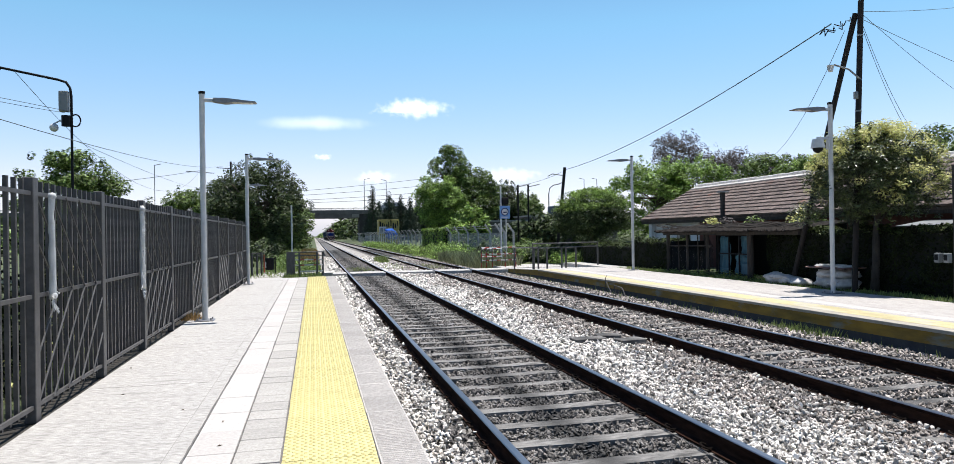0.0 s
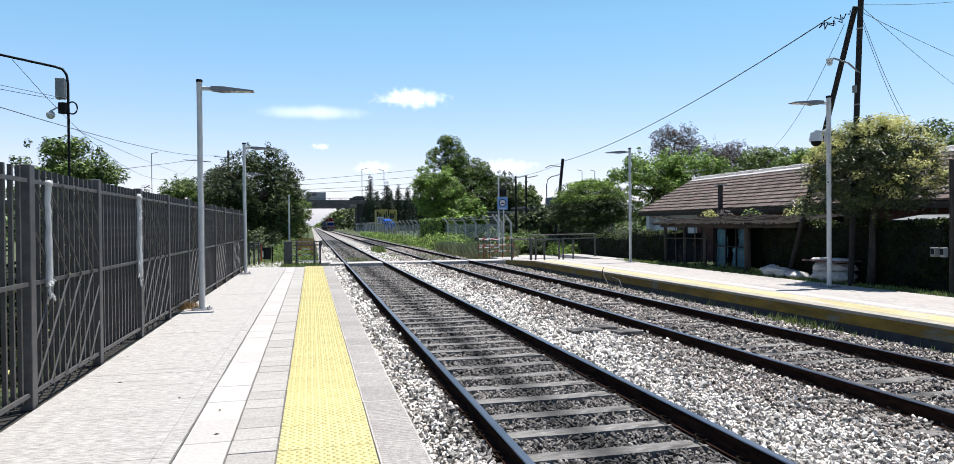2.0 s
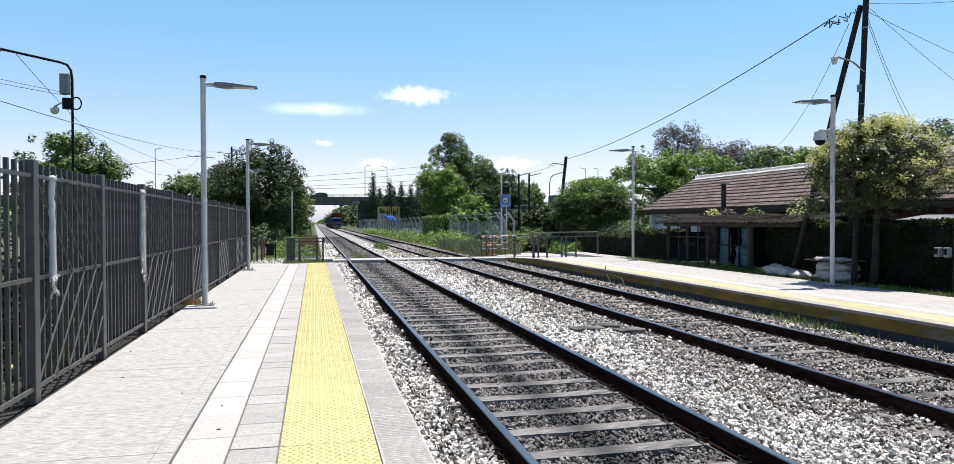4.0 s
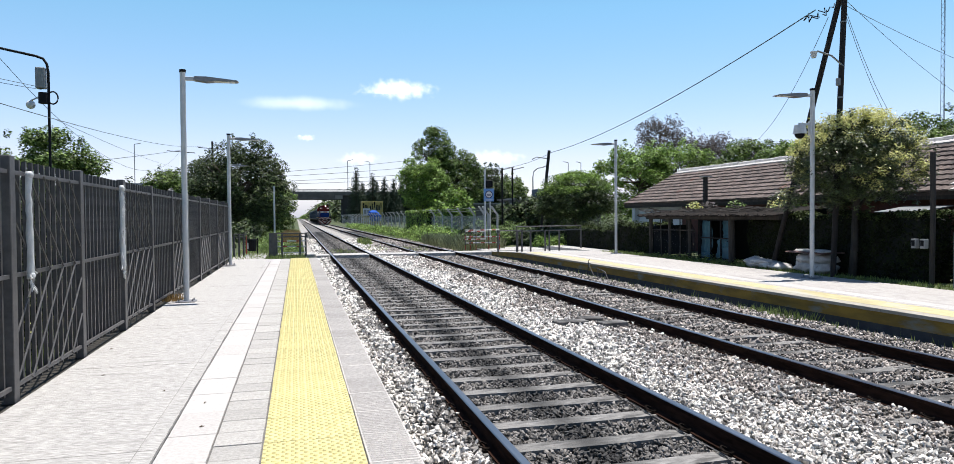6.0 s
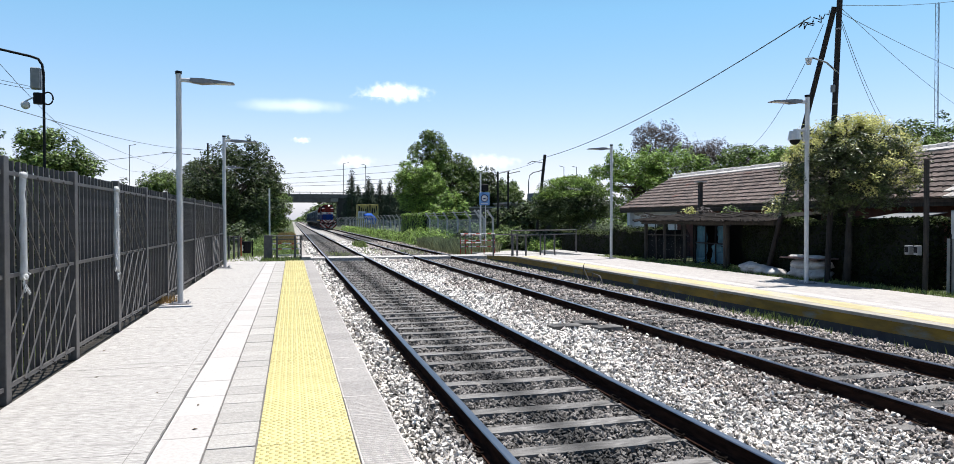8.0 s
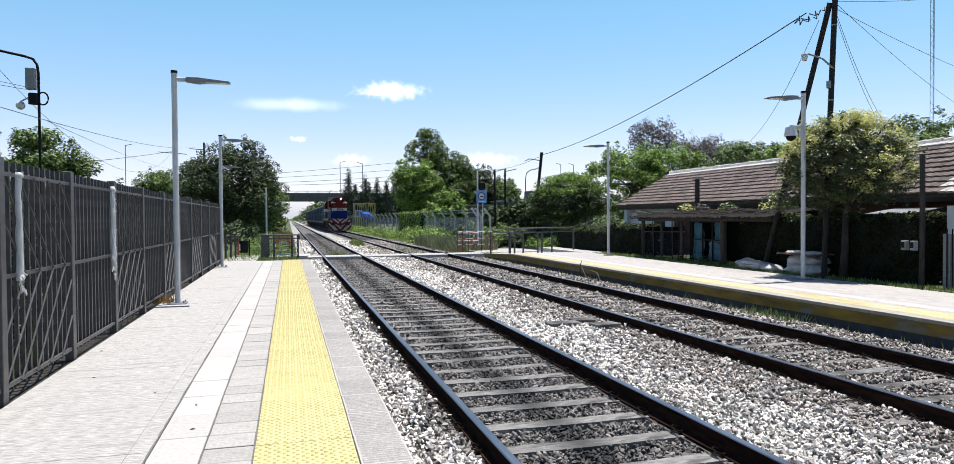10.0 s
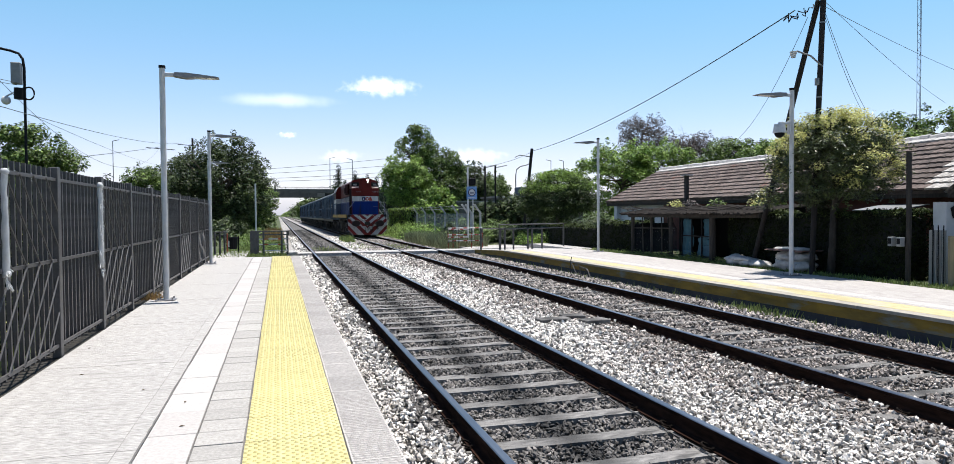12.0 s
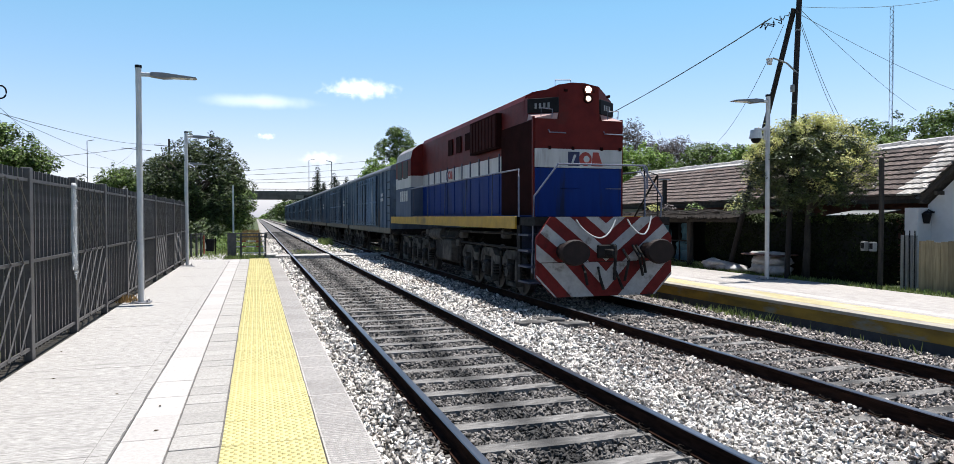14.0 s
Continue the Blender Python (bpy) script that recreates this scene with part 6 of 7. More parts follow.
pd /= np.linalg.norm(pd, axis=1)[:, None]
pd = pd[pd[:, 2] > -0.45]
puffs = np.array([0.22, 0.1, 2.68]) + pd * np.array([1.42, 1.42, 1.26]) * (0.86 + 0.2 * pg.random(len(pd)))[:, None]
puffs = np.concatenate([puffs, extra + np.array([0, 0, 0.16])])
co, f = leaf_cloud(puffs, np.tile((0.15, 0.15, 0.12), (len(puffs), 1)) * (0.6 + 0.9 * pg.random(len(puffs)))[:, None], 13000, 0.036, shell=0.2, slim=0.42)
quads("new_leaves", co, f, PRIVET_NEW, privet, "yellow-green young leaves")

# tall timber pole with a leaning brace, street light and wires
pole = thing("utility_pole", "tall tarred timber pole with slanting brace and wires", "utility pole", (12.70, 14.12, 0.03))
part("mast", tubes((((-0.25, 0, -0.2), (-0.09, 0, 3.5), (0.07, 0, 6.95)), 0.066), sides=12), TIMBER_DARK, pole)
part("brace", tubes((((0.1, 2.75, -0.2), (0.05, 0.15, 6.7)), 0.064), sides=10), TIMBER_DARK, pole)
g = random.Random(2)
for k in range(9):
    a = Vector((-0.02 + g.uniform(-0.06, 0.06), 0.3 + 0.11 * k, 6.62 + g.uniform(-0.12, 0.03)))
    loop = [a, a + Vector((g.uniform(-0.1, 0.1), g.uniform(-0.1, 0.12), -0.12)), a + Vector((g.uniform(-0.1, 0.1), 0.16, -0.03))]
    part("cable_loop", tubes((loop, 0.014), sides=5), BLACK, pole)
arm = part("lamp_arm", tubes((((0, -0.05, 5.05), (-0.3, 0.0, 5.3), (-0.62, 0.1, 5.42)), 0.022), sides=7), GREY_BOX, pole)
bm = bmesh.new()
bmesh.ops.create_cone(bm, cap_ends=True, segments=16, radius1=0.05, radius2=0.085, depth=0.15, matrix=pose(-0.7, 0.12, 5.33))
part("lamp_bowl", bm, WHITE_PLASTIC, arm, "pale lamp bowl")
part("fuse_box", boxes(((-0.15, -0.05, 4.6), (-0.08, 0.05, 4.78)), bevel=0.01), GREY_BOX, pole)
for z in (3.6, 4.3, 6.1):
    part("band", tubes((((-0.25 + 0.046 * z, 0, z), (-0.25 + 0.046 * z, 0, z + 0.035)), 0.073), sides=12), GREY_BOX, pole)


# ---- wires ----
WIRE_GREY = surface("dull_grey_green_wire", (0.10, 0.115, 0.10), (0.055, 0.065, 0.055), 10, 0.6, 0.0)


def wire(name, a, b, sag, r=0.011, label="thin black overhead wire between poles"):
    a, b = Vector(a), Vector(b)
    pts = [a.lerp(b, k / 16) - Vector((0, 0, sag * 4 * (k / 16) * (1 - k / 16))) for k in range(17)]
    tagged(part(name, tubes((pts, r), sides=5), WIRE_GREY), label, "cable", group="overhead wires")


wire("overhead_cable", (12.6, 14.9, 6.65), (14.85, 40.0, 5.35), 0.45, 0.015, "thick black overhead cable between poles")
wire("overhead_wire", (12.79, 14.20, 6.75), (33.02, 24.00, 12.47), 0.40, 0.0065)
wire("overhead_wire", (12.79, 14.20, 6.75), (28.16, 24.00, 6.30), 0.14, 0.0065)
wire("overhead_wire", (12.79, 14.20, 6.60), (32.36, 24.00, 6.93), 0.20, 0.0065)
wire("overhead_wire", (12.79, 14.20, 6.65), (17.35, 17.00, 4.08), 0.32, 0.006)
wire("overhead_wire", (12.79, 14.20, 6.55), (17.48, 17.40, 4.20), 0.26, 0.006)
wire("overhead_wire", (12.72, 14.60, 6.40), (18.31, 25.00, 4.58), 0.40, 0.007)
wire("overhead_wire", (14.85, 40.0, 5.3), (14.84, 50.0, 5.1), 0.15)

# ---- pole with street lamp and camera behind the fence ----
black_pole = thing("camera_pole", "black steel pole with lamp arm, camera and grey box", "pole", (-6.18, 20.4, -0.02))
part("mast", tubes((((0, 0, -0.1), (0, 0, 5.4), (-0.03, 0, 5.62), (-0.12, 0, 5.76), (-0.3, 0, 5.82), (-1.7, 0, 6.1)), 0.033), sides=9), BLACK, black_pole)
part("lamp_head", boxes(((-2.2, -0.1, 6.04), (-1.65, 0.1, 6.14)), bevel=0.03), LAMP_METAL, black_pole)
part("equipment_box", boxes(((-0.28, -0.1, 4.98), (-0.06, 0.1, 5.52)), bevel=0.015), GREY_BOX, black_pole, "grey equipment box")
part("cable_coil", tubes(([(0.1 + 0.12 * math.cos(a), -0.02, 4.75 + 0.16 * math.sin(a)) for a in np.linspace(0, 12, 40)], 0.02), sides=5), BLACK, black_pole)
part("junction_box", tubes((((-0.12, 0, 4.6), (-0.12, 0, 4.88)), 0.12), sides=10), BLACK, black_pole)
bm = tubes((((-0.05, 0, 4.68), (-0.25, 0, 4.76), (-0.42, 0, 4.66)), 0.02), sides=6)
bmesh.ops.create_uvsphere(bm, u_segments=12, v_segments=8, radius=0.11, matrix=pose(-0.42, 0, 4.56))
part("camera", bm, WHITE_PLASTIC, black_pole, "white round camera", smooth=True)
wire("overhead_wire", (-5.77, 14.00, 3.86), (-7.12, 60.00, 7.37), 0.40, 0.009)
wire("overhead_wire", (-6.80, 16.00, 4.62), (-6.32, 20.40, 4.99), 0.0, 0.0065)
wire("overhead_wire", (-6.80, 16.00, 4.54), (-6.35, 20.40, 4.94), 0.02, 0.0065)
wire("overhead_wire", (-7.48, 20.40, 5.95), (-8.85, 60.00, 7.02), 2.32, 0.008)
wire("overhead_wire", (-6.08, 20.40, 4.20), (-9.10, 60.00, 5.59), 0.16, 0.007)
wire("overhead_wire", (-8.84, 34.00, 4.10), (-8.85, 60.00, 7.02), 0.04, 0.014)
for x, y, h in ((-8.79, 60.0, 7.5), (-6.5, 60.0, 7.8)):
    p = thing("wooden_pole", "slender dark wooden power pole among trees", "utility pole", (x, y, -0.05), group="power poles")
    part("mast", tubes((((0, 0, -0.2), (0, 0, h)), 0.075), sides=8), TIMBER_DARK, p)
    part("crossarm", tubes((((-1.1, 0, h - 0.5), (1.0, 0, h - 0.65)), 0.03), sides=6), TIMBER_DARK, p)
p = thing("marker_pole", "thin pale pole standing in the grass", "pole", (-1.33, 45.0, -0.1))
part("mast", tubes((((0, 0, -0.1), (0, 0, 3.62)), 0.05), sides=8), POLE_PAINT, p)


# ---- barriers at the platform ends ----
def chicane(at, label, posts, bars, gate_plate=None):
    c = thing("pedestrian_barrier", label, "barrier", at, group="pedestrian barriers")
    for x, y in posts:
        part("post", tubes((((x, y, -0.05), (x, y, 0.93)), 0.042), sides=8), FENCE_STEEL, c)
    for a, b, mt in bars:
        part("bar", tubes(((a, b), 0.024), sides=8), mt, c)
    if gate_plate:
        part("side_plate", boxes(gate_plate, bevel=0.005), FENCE_STEEL, c, "dark steel side plate")
    return c


WHITE_BAR = surface("white_barrier_paint", (0.525, 0.517, 0.503), (0.435, 0.427, 0.413), 8, 0.5, 0.1)


def striped(x0, x1, y, z, n):
    return [((x0 + (x1 - x0) * k / n, y, z), (x0 + (x1 - x0) * (k + 1) / n, y, z), RED_PAINT if k % 3 == 1 else WHITE_BAR) for k in range(n)]


chicane((0, 30.0, 0.0), "dark steel pedestrian barrier with red and white bars", ((-0.6, 0), (0.12, 0), (0.35, 0.1)),
        [((-1.1, 0, 0.92), (0.4, 0.0, 0.92), FENCE_STEEL), ((-1.1, 0, 0.78), (0.4, 0.0, 0.78), FENCE_STEEL), ((0.4, 0, 0.92), (0.42, 0, 0.72), FENCE_STEEL), ((-0.6, 0, 0.12), (0.35, 0, 0.12), WHITE_BAR)]
        + striped(-0.78, 0.35, 0, 0.60, 6) + striped(-0.78, 0.35, 0, 0.38, 6), ((-1.12, -0.05, 0.0), (-0.78, 0.05, 0.95)))
chicane((0, 30.2, 0.0), "short dark steel rail with a red post", ((-2.5, 0), (-2.3, 0), (-2.12, 0)),
        [((-2.5, 0, 0.9), (-2.0, 0.0, 0.9), FENCE_STEEL), ((-2.5, 0, 0.78), (-2.0, 0.0, 0.78), FENCE_STEEL), ((-2.02, 0, 0.1), (-2.02, 0, 0.85), RED_PAINT), ((-1.96, -0.02, 0.3), (-1.96, -0.02, 0.55), WHITE_BAR)])
bin_ = thing("litter_bin", "dark hanging litter bin on a post", "bin", (-1.85, 31.2, -0.03))
bm = bmesh.new()
bmesh.ops.create_cone(bm, cap_ends=True, segments=14, radius1=0.17, radius2=0.2, depth=0.5, matrix=pose(0, 0, 0.45))
part("bucket", bm, BLACK, bin_)
part("post", tubes((((0.22, 0, 0), (0.22, 0, 0.75)), 0.025), sides=7), BLACK, bin_)
chicane((0, 33.4, -0.1), "red and white tubular barrier beside the crossing", (),
        [seg for z in (0.35, 0.65, 0.98) for seg in striped(8.0, 9.75, 0.0, z, 9)] + [seg for z in (0.5, 0.9) for seg in striped(8.2, 9.3, 0.9, z, 7)]
        + [((x, 0, k * 0.245), (x, 0, (k + 1) * 0.245), FENCE_STEEL if k % 2 else RED_PAINT) for x in (8.0, 8.25, 8.55, 9.2, 9.75) for k in range(4)])
chicane((0, 29.6, RIGHT_Z - 0.08), "dark steel handrails beside the ramp", ((9.25, -0.7), (9.45, -0.7), (9.95, -0.4), (10.7, -0.2), (10.9, -0.2), (11.6, 0.4), (12.75, 0.6), (8.75, 0.6)),
        [((9.2, -0.7, 1.1), (12.75, 0.6, 1.1), FENCE_STEEL), ((9.2, -0.7, 0.9), (12.75, 0.6, 0.92), FENCE_STEEL), ((8.75, 0.6, 0.9), (9.95, 0.9, 0.9), FENCE_STEEL), ((12.75, 0.6, 0.0), (12.75, 0.6, 1.1), FENCE_STEEL), ((9.2, -0.7, 0.0), (9.2, -0.7, 1.1), FENCE_STEEL)])

# station sign
sign = thing("station_sign", "light blue station sign with a white round emblem", "sign", (9.4, 34.8, -0.1))
part("post", tubes((((0, 0, -0.1), (0, 0, 4.1)), 0.04), sides=10), POLE_PAINT, sign)
part("post", tubes((((0.28, 0.05, -0.1), (0.28, 0.05, 2.5)), 0.03), sides=8), WHITE_BAR, sign)
SIGN_BLUE = surface("sign_blue", (0.12, 0.247, 0.465), (0.0975, 0.21, 0.413), 8, 0.4, 0.0)
panel = part("panel", boxes(((-0.09, -0.09, 2.42), (0.46, -0.06, 3.08)), bevel=0.01), SIGN_BLUE, sign, "light blue sign panel")
for r, mt, d in ((0.2, LETTER_BLUE, 0.004), (0.155, WHITE_BAR, 0.006)):
    bm = bmesh.new()
    bmesh.ops.create_cone(bm, cap_ends=True, segments=24, radius1=r, radius2=r, depth=d, matrix=pose(0.185, -0.09 - d / 2, 2.78, 90))
    part("emblem", bm, mt, panel)
part("emblem", boxes(((0.09, -0.104, 2.72), (0.28, -0.098, 2.78))), LETTER_BLUE, panel)
part("caption_bar", boxes(((0.0, -0.094, 2.48), (0.37, -0.088, 2.52))), WHITE_BAR, panel)
part("loudspeaker", boxes(((0.05, -0.1, 3.15), (0.4, 0.15, 3.5)), bevel=0.03), BLACK, sign, "black loudspeaker")

# leaning pole, twin poles, and mesh fence with cranked concrete posts
p = thing("leaning_pole", "leaning dark timber pole with wires", "utility pole", (14.35, 40.0, 0.0))
part("mast", tubes((((-0.15, 0, -0.2), (0.5, 0, 5.5)), 0.095), sides=8), TIMBER_DARK, p)
part("lamp_arm", tubes((((0.45, 0, 5.0), (-0.3, 0, 5.1), (-0.6, 0, 4.95)), 0.03), sides=6), GREY_BOX, p)
for x in (14.84, 15.64):
    p = thing("wooden_pole", "upright dark wooden pole beside bushes", "utility pole", (x, 50.0, -0.1), group="power poles")
    part("mast", tubes((((0, 0, -0.1), (0, 0, 5.25)), 0.07), sides=8), TIMBER_DARK, p)
    part("arm", tubes((((0, 0, 5.1), (0.9, 0, 5.3)), 0.04), sides=6), GREY_BOX, p)
MESH_WIRE = bpy.data.materials.new("wire_mesh")
MESH_WIRE.use_nodes = True
n_, l_ = MESH_WIRE.node_tree.nodes, MESH_WIRE.node_tree.links
n_["Principled BSDF"].inputs["Base Color"].default_value = (0.45, 0.45, 0.44, 1)
tr_, mx_ = n_.new("ShaderNodeBsdfTransparent"), n_.new("ShaderNodeMixShader")
tx_, nz_, rg_ = n_.new("ShaderNodeTexCoord"), n_.new("ShaderNodeTexNoise"), n_.new("ShaderNodeMapRange")
nz_.inputs["Scale"].default_value = 1.3
rg_.inputs["To Min"].default_value, rg_.inputs["To Max"].default_value = 0.1, 0.34
l_.new(tx_.outputs["Object"], nz_.inputs["Vector"])
l_.new(nz_.outputs["Fac"], rg_.inputs["Value"])
l_.new(rg_.outputs["Result"], mx_.inputs[0])
l_.new(tr_.outputs["BSDF"], mx_.inputs[1])
l_.new(n_["Principled BSDF"].outputs["BSDF"], mx_.inputs[2])
l_.new(mx_.outputs["Shader"], n_["Material Output"].inputs["Surface"])
POST_STONE = surface("pale_concrete_post", (0.46, 0.447, 0.425), (0.33, 0.32, 0.305), 6, 0.9, 0.4)
mesh_fence = thing("mesh_fence", "wire mesh fence on cranked pale concrete posts", "fence", (10.5, 0, -0.12))
fp = None
for k in range(42):
    y = 38.2 + 3.2 * k
    if fp is None:
        bm = bmesh.new()
        prism(bm, [(-0.05, 0), (0.05, 0), (0.05, 1.76), (-0.3, 2.25), (-0.37, 2.2), (-0.05, 1.73)], -0.05, 0.05, "y")
        fp = part("post", bm, POST_STONE, mesh_fence)
        fp.location = (0, y, 0)
    else:
        share(fp, mesh_fence, (0, y, 0))
for y, x in ((37.6, -0.15), (37.2, 0.25), (36.9, -0.55)):
    share(fp, mesh_fence, (x, y, 0))
part("mesh", boxes(((-0.005, 38.2, 0.05), (0.005, 172, 1.72))), MESH_WIRE, mesh_fence, "grey wire mesh")
part("top_wire", tubes((((-0.2, 38.2, 2.0), (-0.2, 172, 2.0)), 0.012), (((-0.33, 38.2, 2.15), (-0.33, 172, 2.15)), 0.012), sides=4), GREY_BOX, mesh_fence)
hedge("vine_clump", "green vines smothering the mesh fence", 10.1, 10.9, 55.5, 66.5, -0.1, 2.05, 5000, 0.09, TREE_BRIGHT)

# ---- trees ----
tree("broadleaf_tree", "large dark green broadleaf tree behind the fence", (-4.0, 54, -0.1), 7.5, (3.1, 3.2, 3.2), 0.10, TREE_DARK, 3, 26000, 0.3, 0.8, crown_z=3.9, number=64, low=-1.1)
tree("broadleaf_tree", "leafy tree leaning over the railway line", (-2.3, 74, -0.1), 5.7, (2.3, 3.2, 2.6), 0.12, TREE_MID, 8, 16000, 0.25, 0.9, crown_z=2.8, number=40, low=-1.1)
tree("broadleaf_tree", "tall pale green tree behind the fence", (-9.9, 32, -0.1), 5.4, (2.0, 1.6, 1.7), 0.075, TREE_MID, 12, 14000, 0.14, 0.5, crown_z=3.4, number=40)
tree("broadleaf_tree", "bushy tree beyond the fence", (-7.4, 27, -0.1), 3.2, (2.2, 2.2, 1.4), 0.065, TREE_DARK, 13, 12000, 0.14, 0.6, crown_z=1.6, number=30, low=-1.1)
tree("broadleaf_tree", "small bushy tree beyond the fence", (-10.0, 60, -0.1), 5.4, (1.8, 1.8, 1.8), 0.10, TREE_MID, 14, 8000, 0.15, 0.6)
tree("broadleaf_tree", "dense tree beside the power poles", (-7.3, 66, -0.1), 7.0, (2.6, 2.4, 2.7), 0.11, TREE_DARK, 15, 14000, 0.2, 0.9, low=-1.1)
for k, (x, y, h, rx) in enumerate(((16.0, 82, 11.4, 2.4), (14.0, 79, 8.3, 2.3), (19.2, 84, 9.4, 2.9), (23.0, 88, 8.2, 3.2), (27.0, 90, 6.8, 3.0))):
    tree("broadleaf_tree", ("tall crowned green tree behind the mesh fence" if k == 0 else "full green tree behind the mesh fence"), (x, y, -0.1), h, (rx, rx, h * 0.38), 0.13, (TREE_MID, TREE_BRIGHT, TREE_MID, TREE_DARK, TREE_MID)[k], 30 + k, 16000, 0.3, 0.85, low=-1.1, number=40)
for k, (x, y, h, rx) in enumerate(((14.5, 65, 4.1, 1.8), (16.9, 50, 2.9, 1.9), (23.3, 60, 2.6, 1.8), (16.4, 55, 2.4, 1.4))):
    tree("bush", "round leafy bush behind the mesh fence", (x, y, -0.1), h, (rx, rx, h * 0.48), 0.16, (TREE_BRIGHT, TREE_DARK, TREE_MID, TREE_DARK)[k], 40 + k, 4500, 0.12, 0.6, category="bush", low=-1.1)
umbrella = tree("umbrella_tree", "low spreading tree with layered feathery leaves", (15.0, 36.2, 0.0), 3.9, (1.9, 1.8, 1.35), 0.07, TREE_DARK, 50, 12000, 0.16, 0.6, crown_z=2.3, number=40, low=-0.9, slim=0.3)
ug = np.random.default_rng(51)
ud = ug.normal(size=(130, 3))
ud /= np.linalg.norm(ud, axis=1)[:, None]
ud[:, 2] = np.abs(ud[:, 2]) * 1.3 - 0.45
uc = np.array([0, 0, 2.45]) + ud * np.array([2.0, 2.0, 1.75]) * (0.86 + 0.16 * ug.random(130))[:, None]
# bright fronds above, dark below: sunlit top and shaded underside put into colour
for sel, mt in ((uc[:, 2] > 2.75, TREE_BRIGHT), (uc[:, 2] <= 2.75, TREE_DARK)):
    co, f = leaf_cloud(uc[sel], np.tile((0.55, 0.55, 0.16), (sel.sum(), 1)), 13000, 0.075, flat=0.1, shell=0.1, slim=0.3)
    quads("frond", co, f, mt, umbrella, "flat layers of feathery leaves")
for k in range(9):
    x = 28.2 + k * 3.4
    tree("broadleaf_tree", "tall leafy green tree behind the house", (x, 54 - k * 3.0 + 3 * (k % 2), -0.1), (7.3, 7.5, 6.9, 7.1, 6.4, 6.6, 6.0, 6.1, 5.6)[k] + 0.1, (3.3, 3.1, 2.9), 0.12, (TREE_BRIGHT, TREE_BRIGHT, TREE_MID)[k % 3], 60 + k, 14000, 0.25, 0.8, low=-1.1, number=46, group="trees behind the house")
for k, (x, y, h, rx) in enumerate(((39.0, 70, 12.2, 3.0), (43.0, 70, 10.6, 3.6), (47.5, 70, 10.4, 3.4), (52.0, 69, 10.0, 3.2))):
    tree("brown_tree", "tall thin-leaved brownish tree", (x, y, -0.1), h, (rx, rx, 2.4), 0.10, TREE_BROWN, 80 + k, 6500, 0.25, 0.9, number=30)
for k, (x, y, h) in enumerate(((27.0, 25.5, 5.6), (30.5, 25.0, 6.6), (34.5, 24.0, 6.2))):
    tree("broadleaf_tree", "airy green tree behind the house roof", (x, y, -0.1), h, (2.6, 2.6, 1.8), 0.085, TREE_MID, 90 + k, 9000, 0.2, 0.62, number=20)
for k, (x, y, h) in enumerate(((12.3, 150, 12.2), (15.8, 150, 10.9), (18.5, 152, 10.4), (20.3, 150, 9.8), (22.4, 154, 9.4), (14.2, 156, 9.3), (17.2, 156, 9.6), (24.5, 152, 8.6))):
    t = thing("conifer", "dark pointed conifer beside the bridge", "tree", (x, y, -0.1), group="conifers")
    part("trunk", tubes((((0, 0, -0.1), (0, 0, h * 0.9)), 0.2), sides=7), BARK, t)
    zs = np.linspace(0.12, 0.98, 26)
    g = np.random.default_rng(100 + k)
    c = np.stack([g.normal(size=26) * 0.3 * (1.05 - zs), g.normal(size=26) * 0.3 * (1.05 - zs), zs * h], axis=1)
    r = np.stack([0.35 + 2.5 * (1 - zs), 0.35 + 2.5 * (1 - zs), 0.35 + 0 * zs], axis=1)
    co, f = leaf_cloud(c, r, 5600, 0.21, slim=0.3, shell=0.3)
    quads("crown", co, f, CONIFER, t)

for k, (x, y, h) in enumerate(((11.5, 318, 8.0), (16.5, 322, 9.5), (22.0, 318, 9.0))):
    tree("broadleaf_tree", "distant leafy tree beside the railway line", (x, y, -0.3), h, (3.4, 3.4, h * 0.45), 0.5, TREE_MID, 120 + k, 2500, 0.3, 1.3, low=-1.1)
for k, (x, y, h, rx) in enumerate(((11.3, 38.5, 1.5, 0.9), (12.6, 36.8, 1.3, 0.9), (10.9, 43.0, 1.6, 1.0), (13.2, 42.0, 1.9, 1.3), (13.9, 37.4, 1.5, 1.2), (16.2, 35.6, 1.7, 1.4), (12.2, 46.0, 2.0, 1.4), (18.4, 39.5, 2.2, 1.7), (9.9, 37.6, 1.0, 0.7), (10.8, 37.4, 1.2, 0.8), (11.9, 37.6, 1.0, 0.8), (12.9, 38.4, 1.4, 0.9), (14.2, 34.6, 1.1, 0.8))):
    h, rx = 0.62 * h, 0.85 * rx
    tree("bush", "leafy green bush beside the ramp", (x, y, -0.1), h, (rx, rx, h * 0.48), 0.07, (TREE_MID, TREE_DARK, TREE_DARK)[k % 3], 140 + k, 2600, 0.05, 0.35, category="bush", low=-1.1, number=26)

# ---- road bridge ----
BRIDGE = surface("bridge_concrete", (0.125, 0.12, 0.115), (0.075, 0.072, 0.07), 0.6, 0.9, 0.3, stain=(0.075, 0.075, 0.075), stain_at=0.6, stain_scale=0.3)
# abutment concrete darkened, its shade put into the base colour
PIER_SHADED = surface("sooty_pier_concrete", (0.035, 0.034, 0.032), (0.02, 0.0195, 0.0185), 0.6, 0.9, 0.3)
bridge = thing("road_bridge", "concrete road bridge crossing over the railway", "bridge", (0, 200, 0))
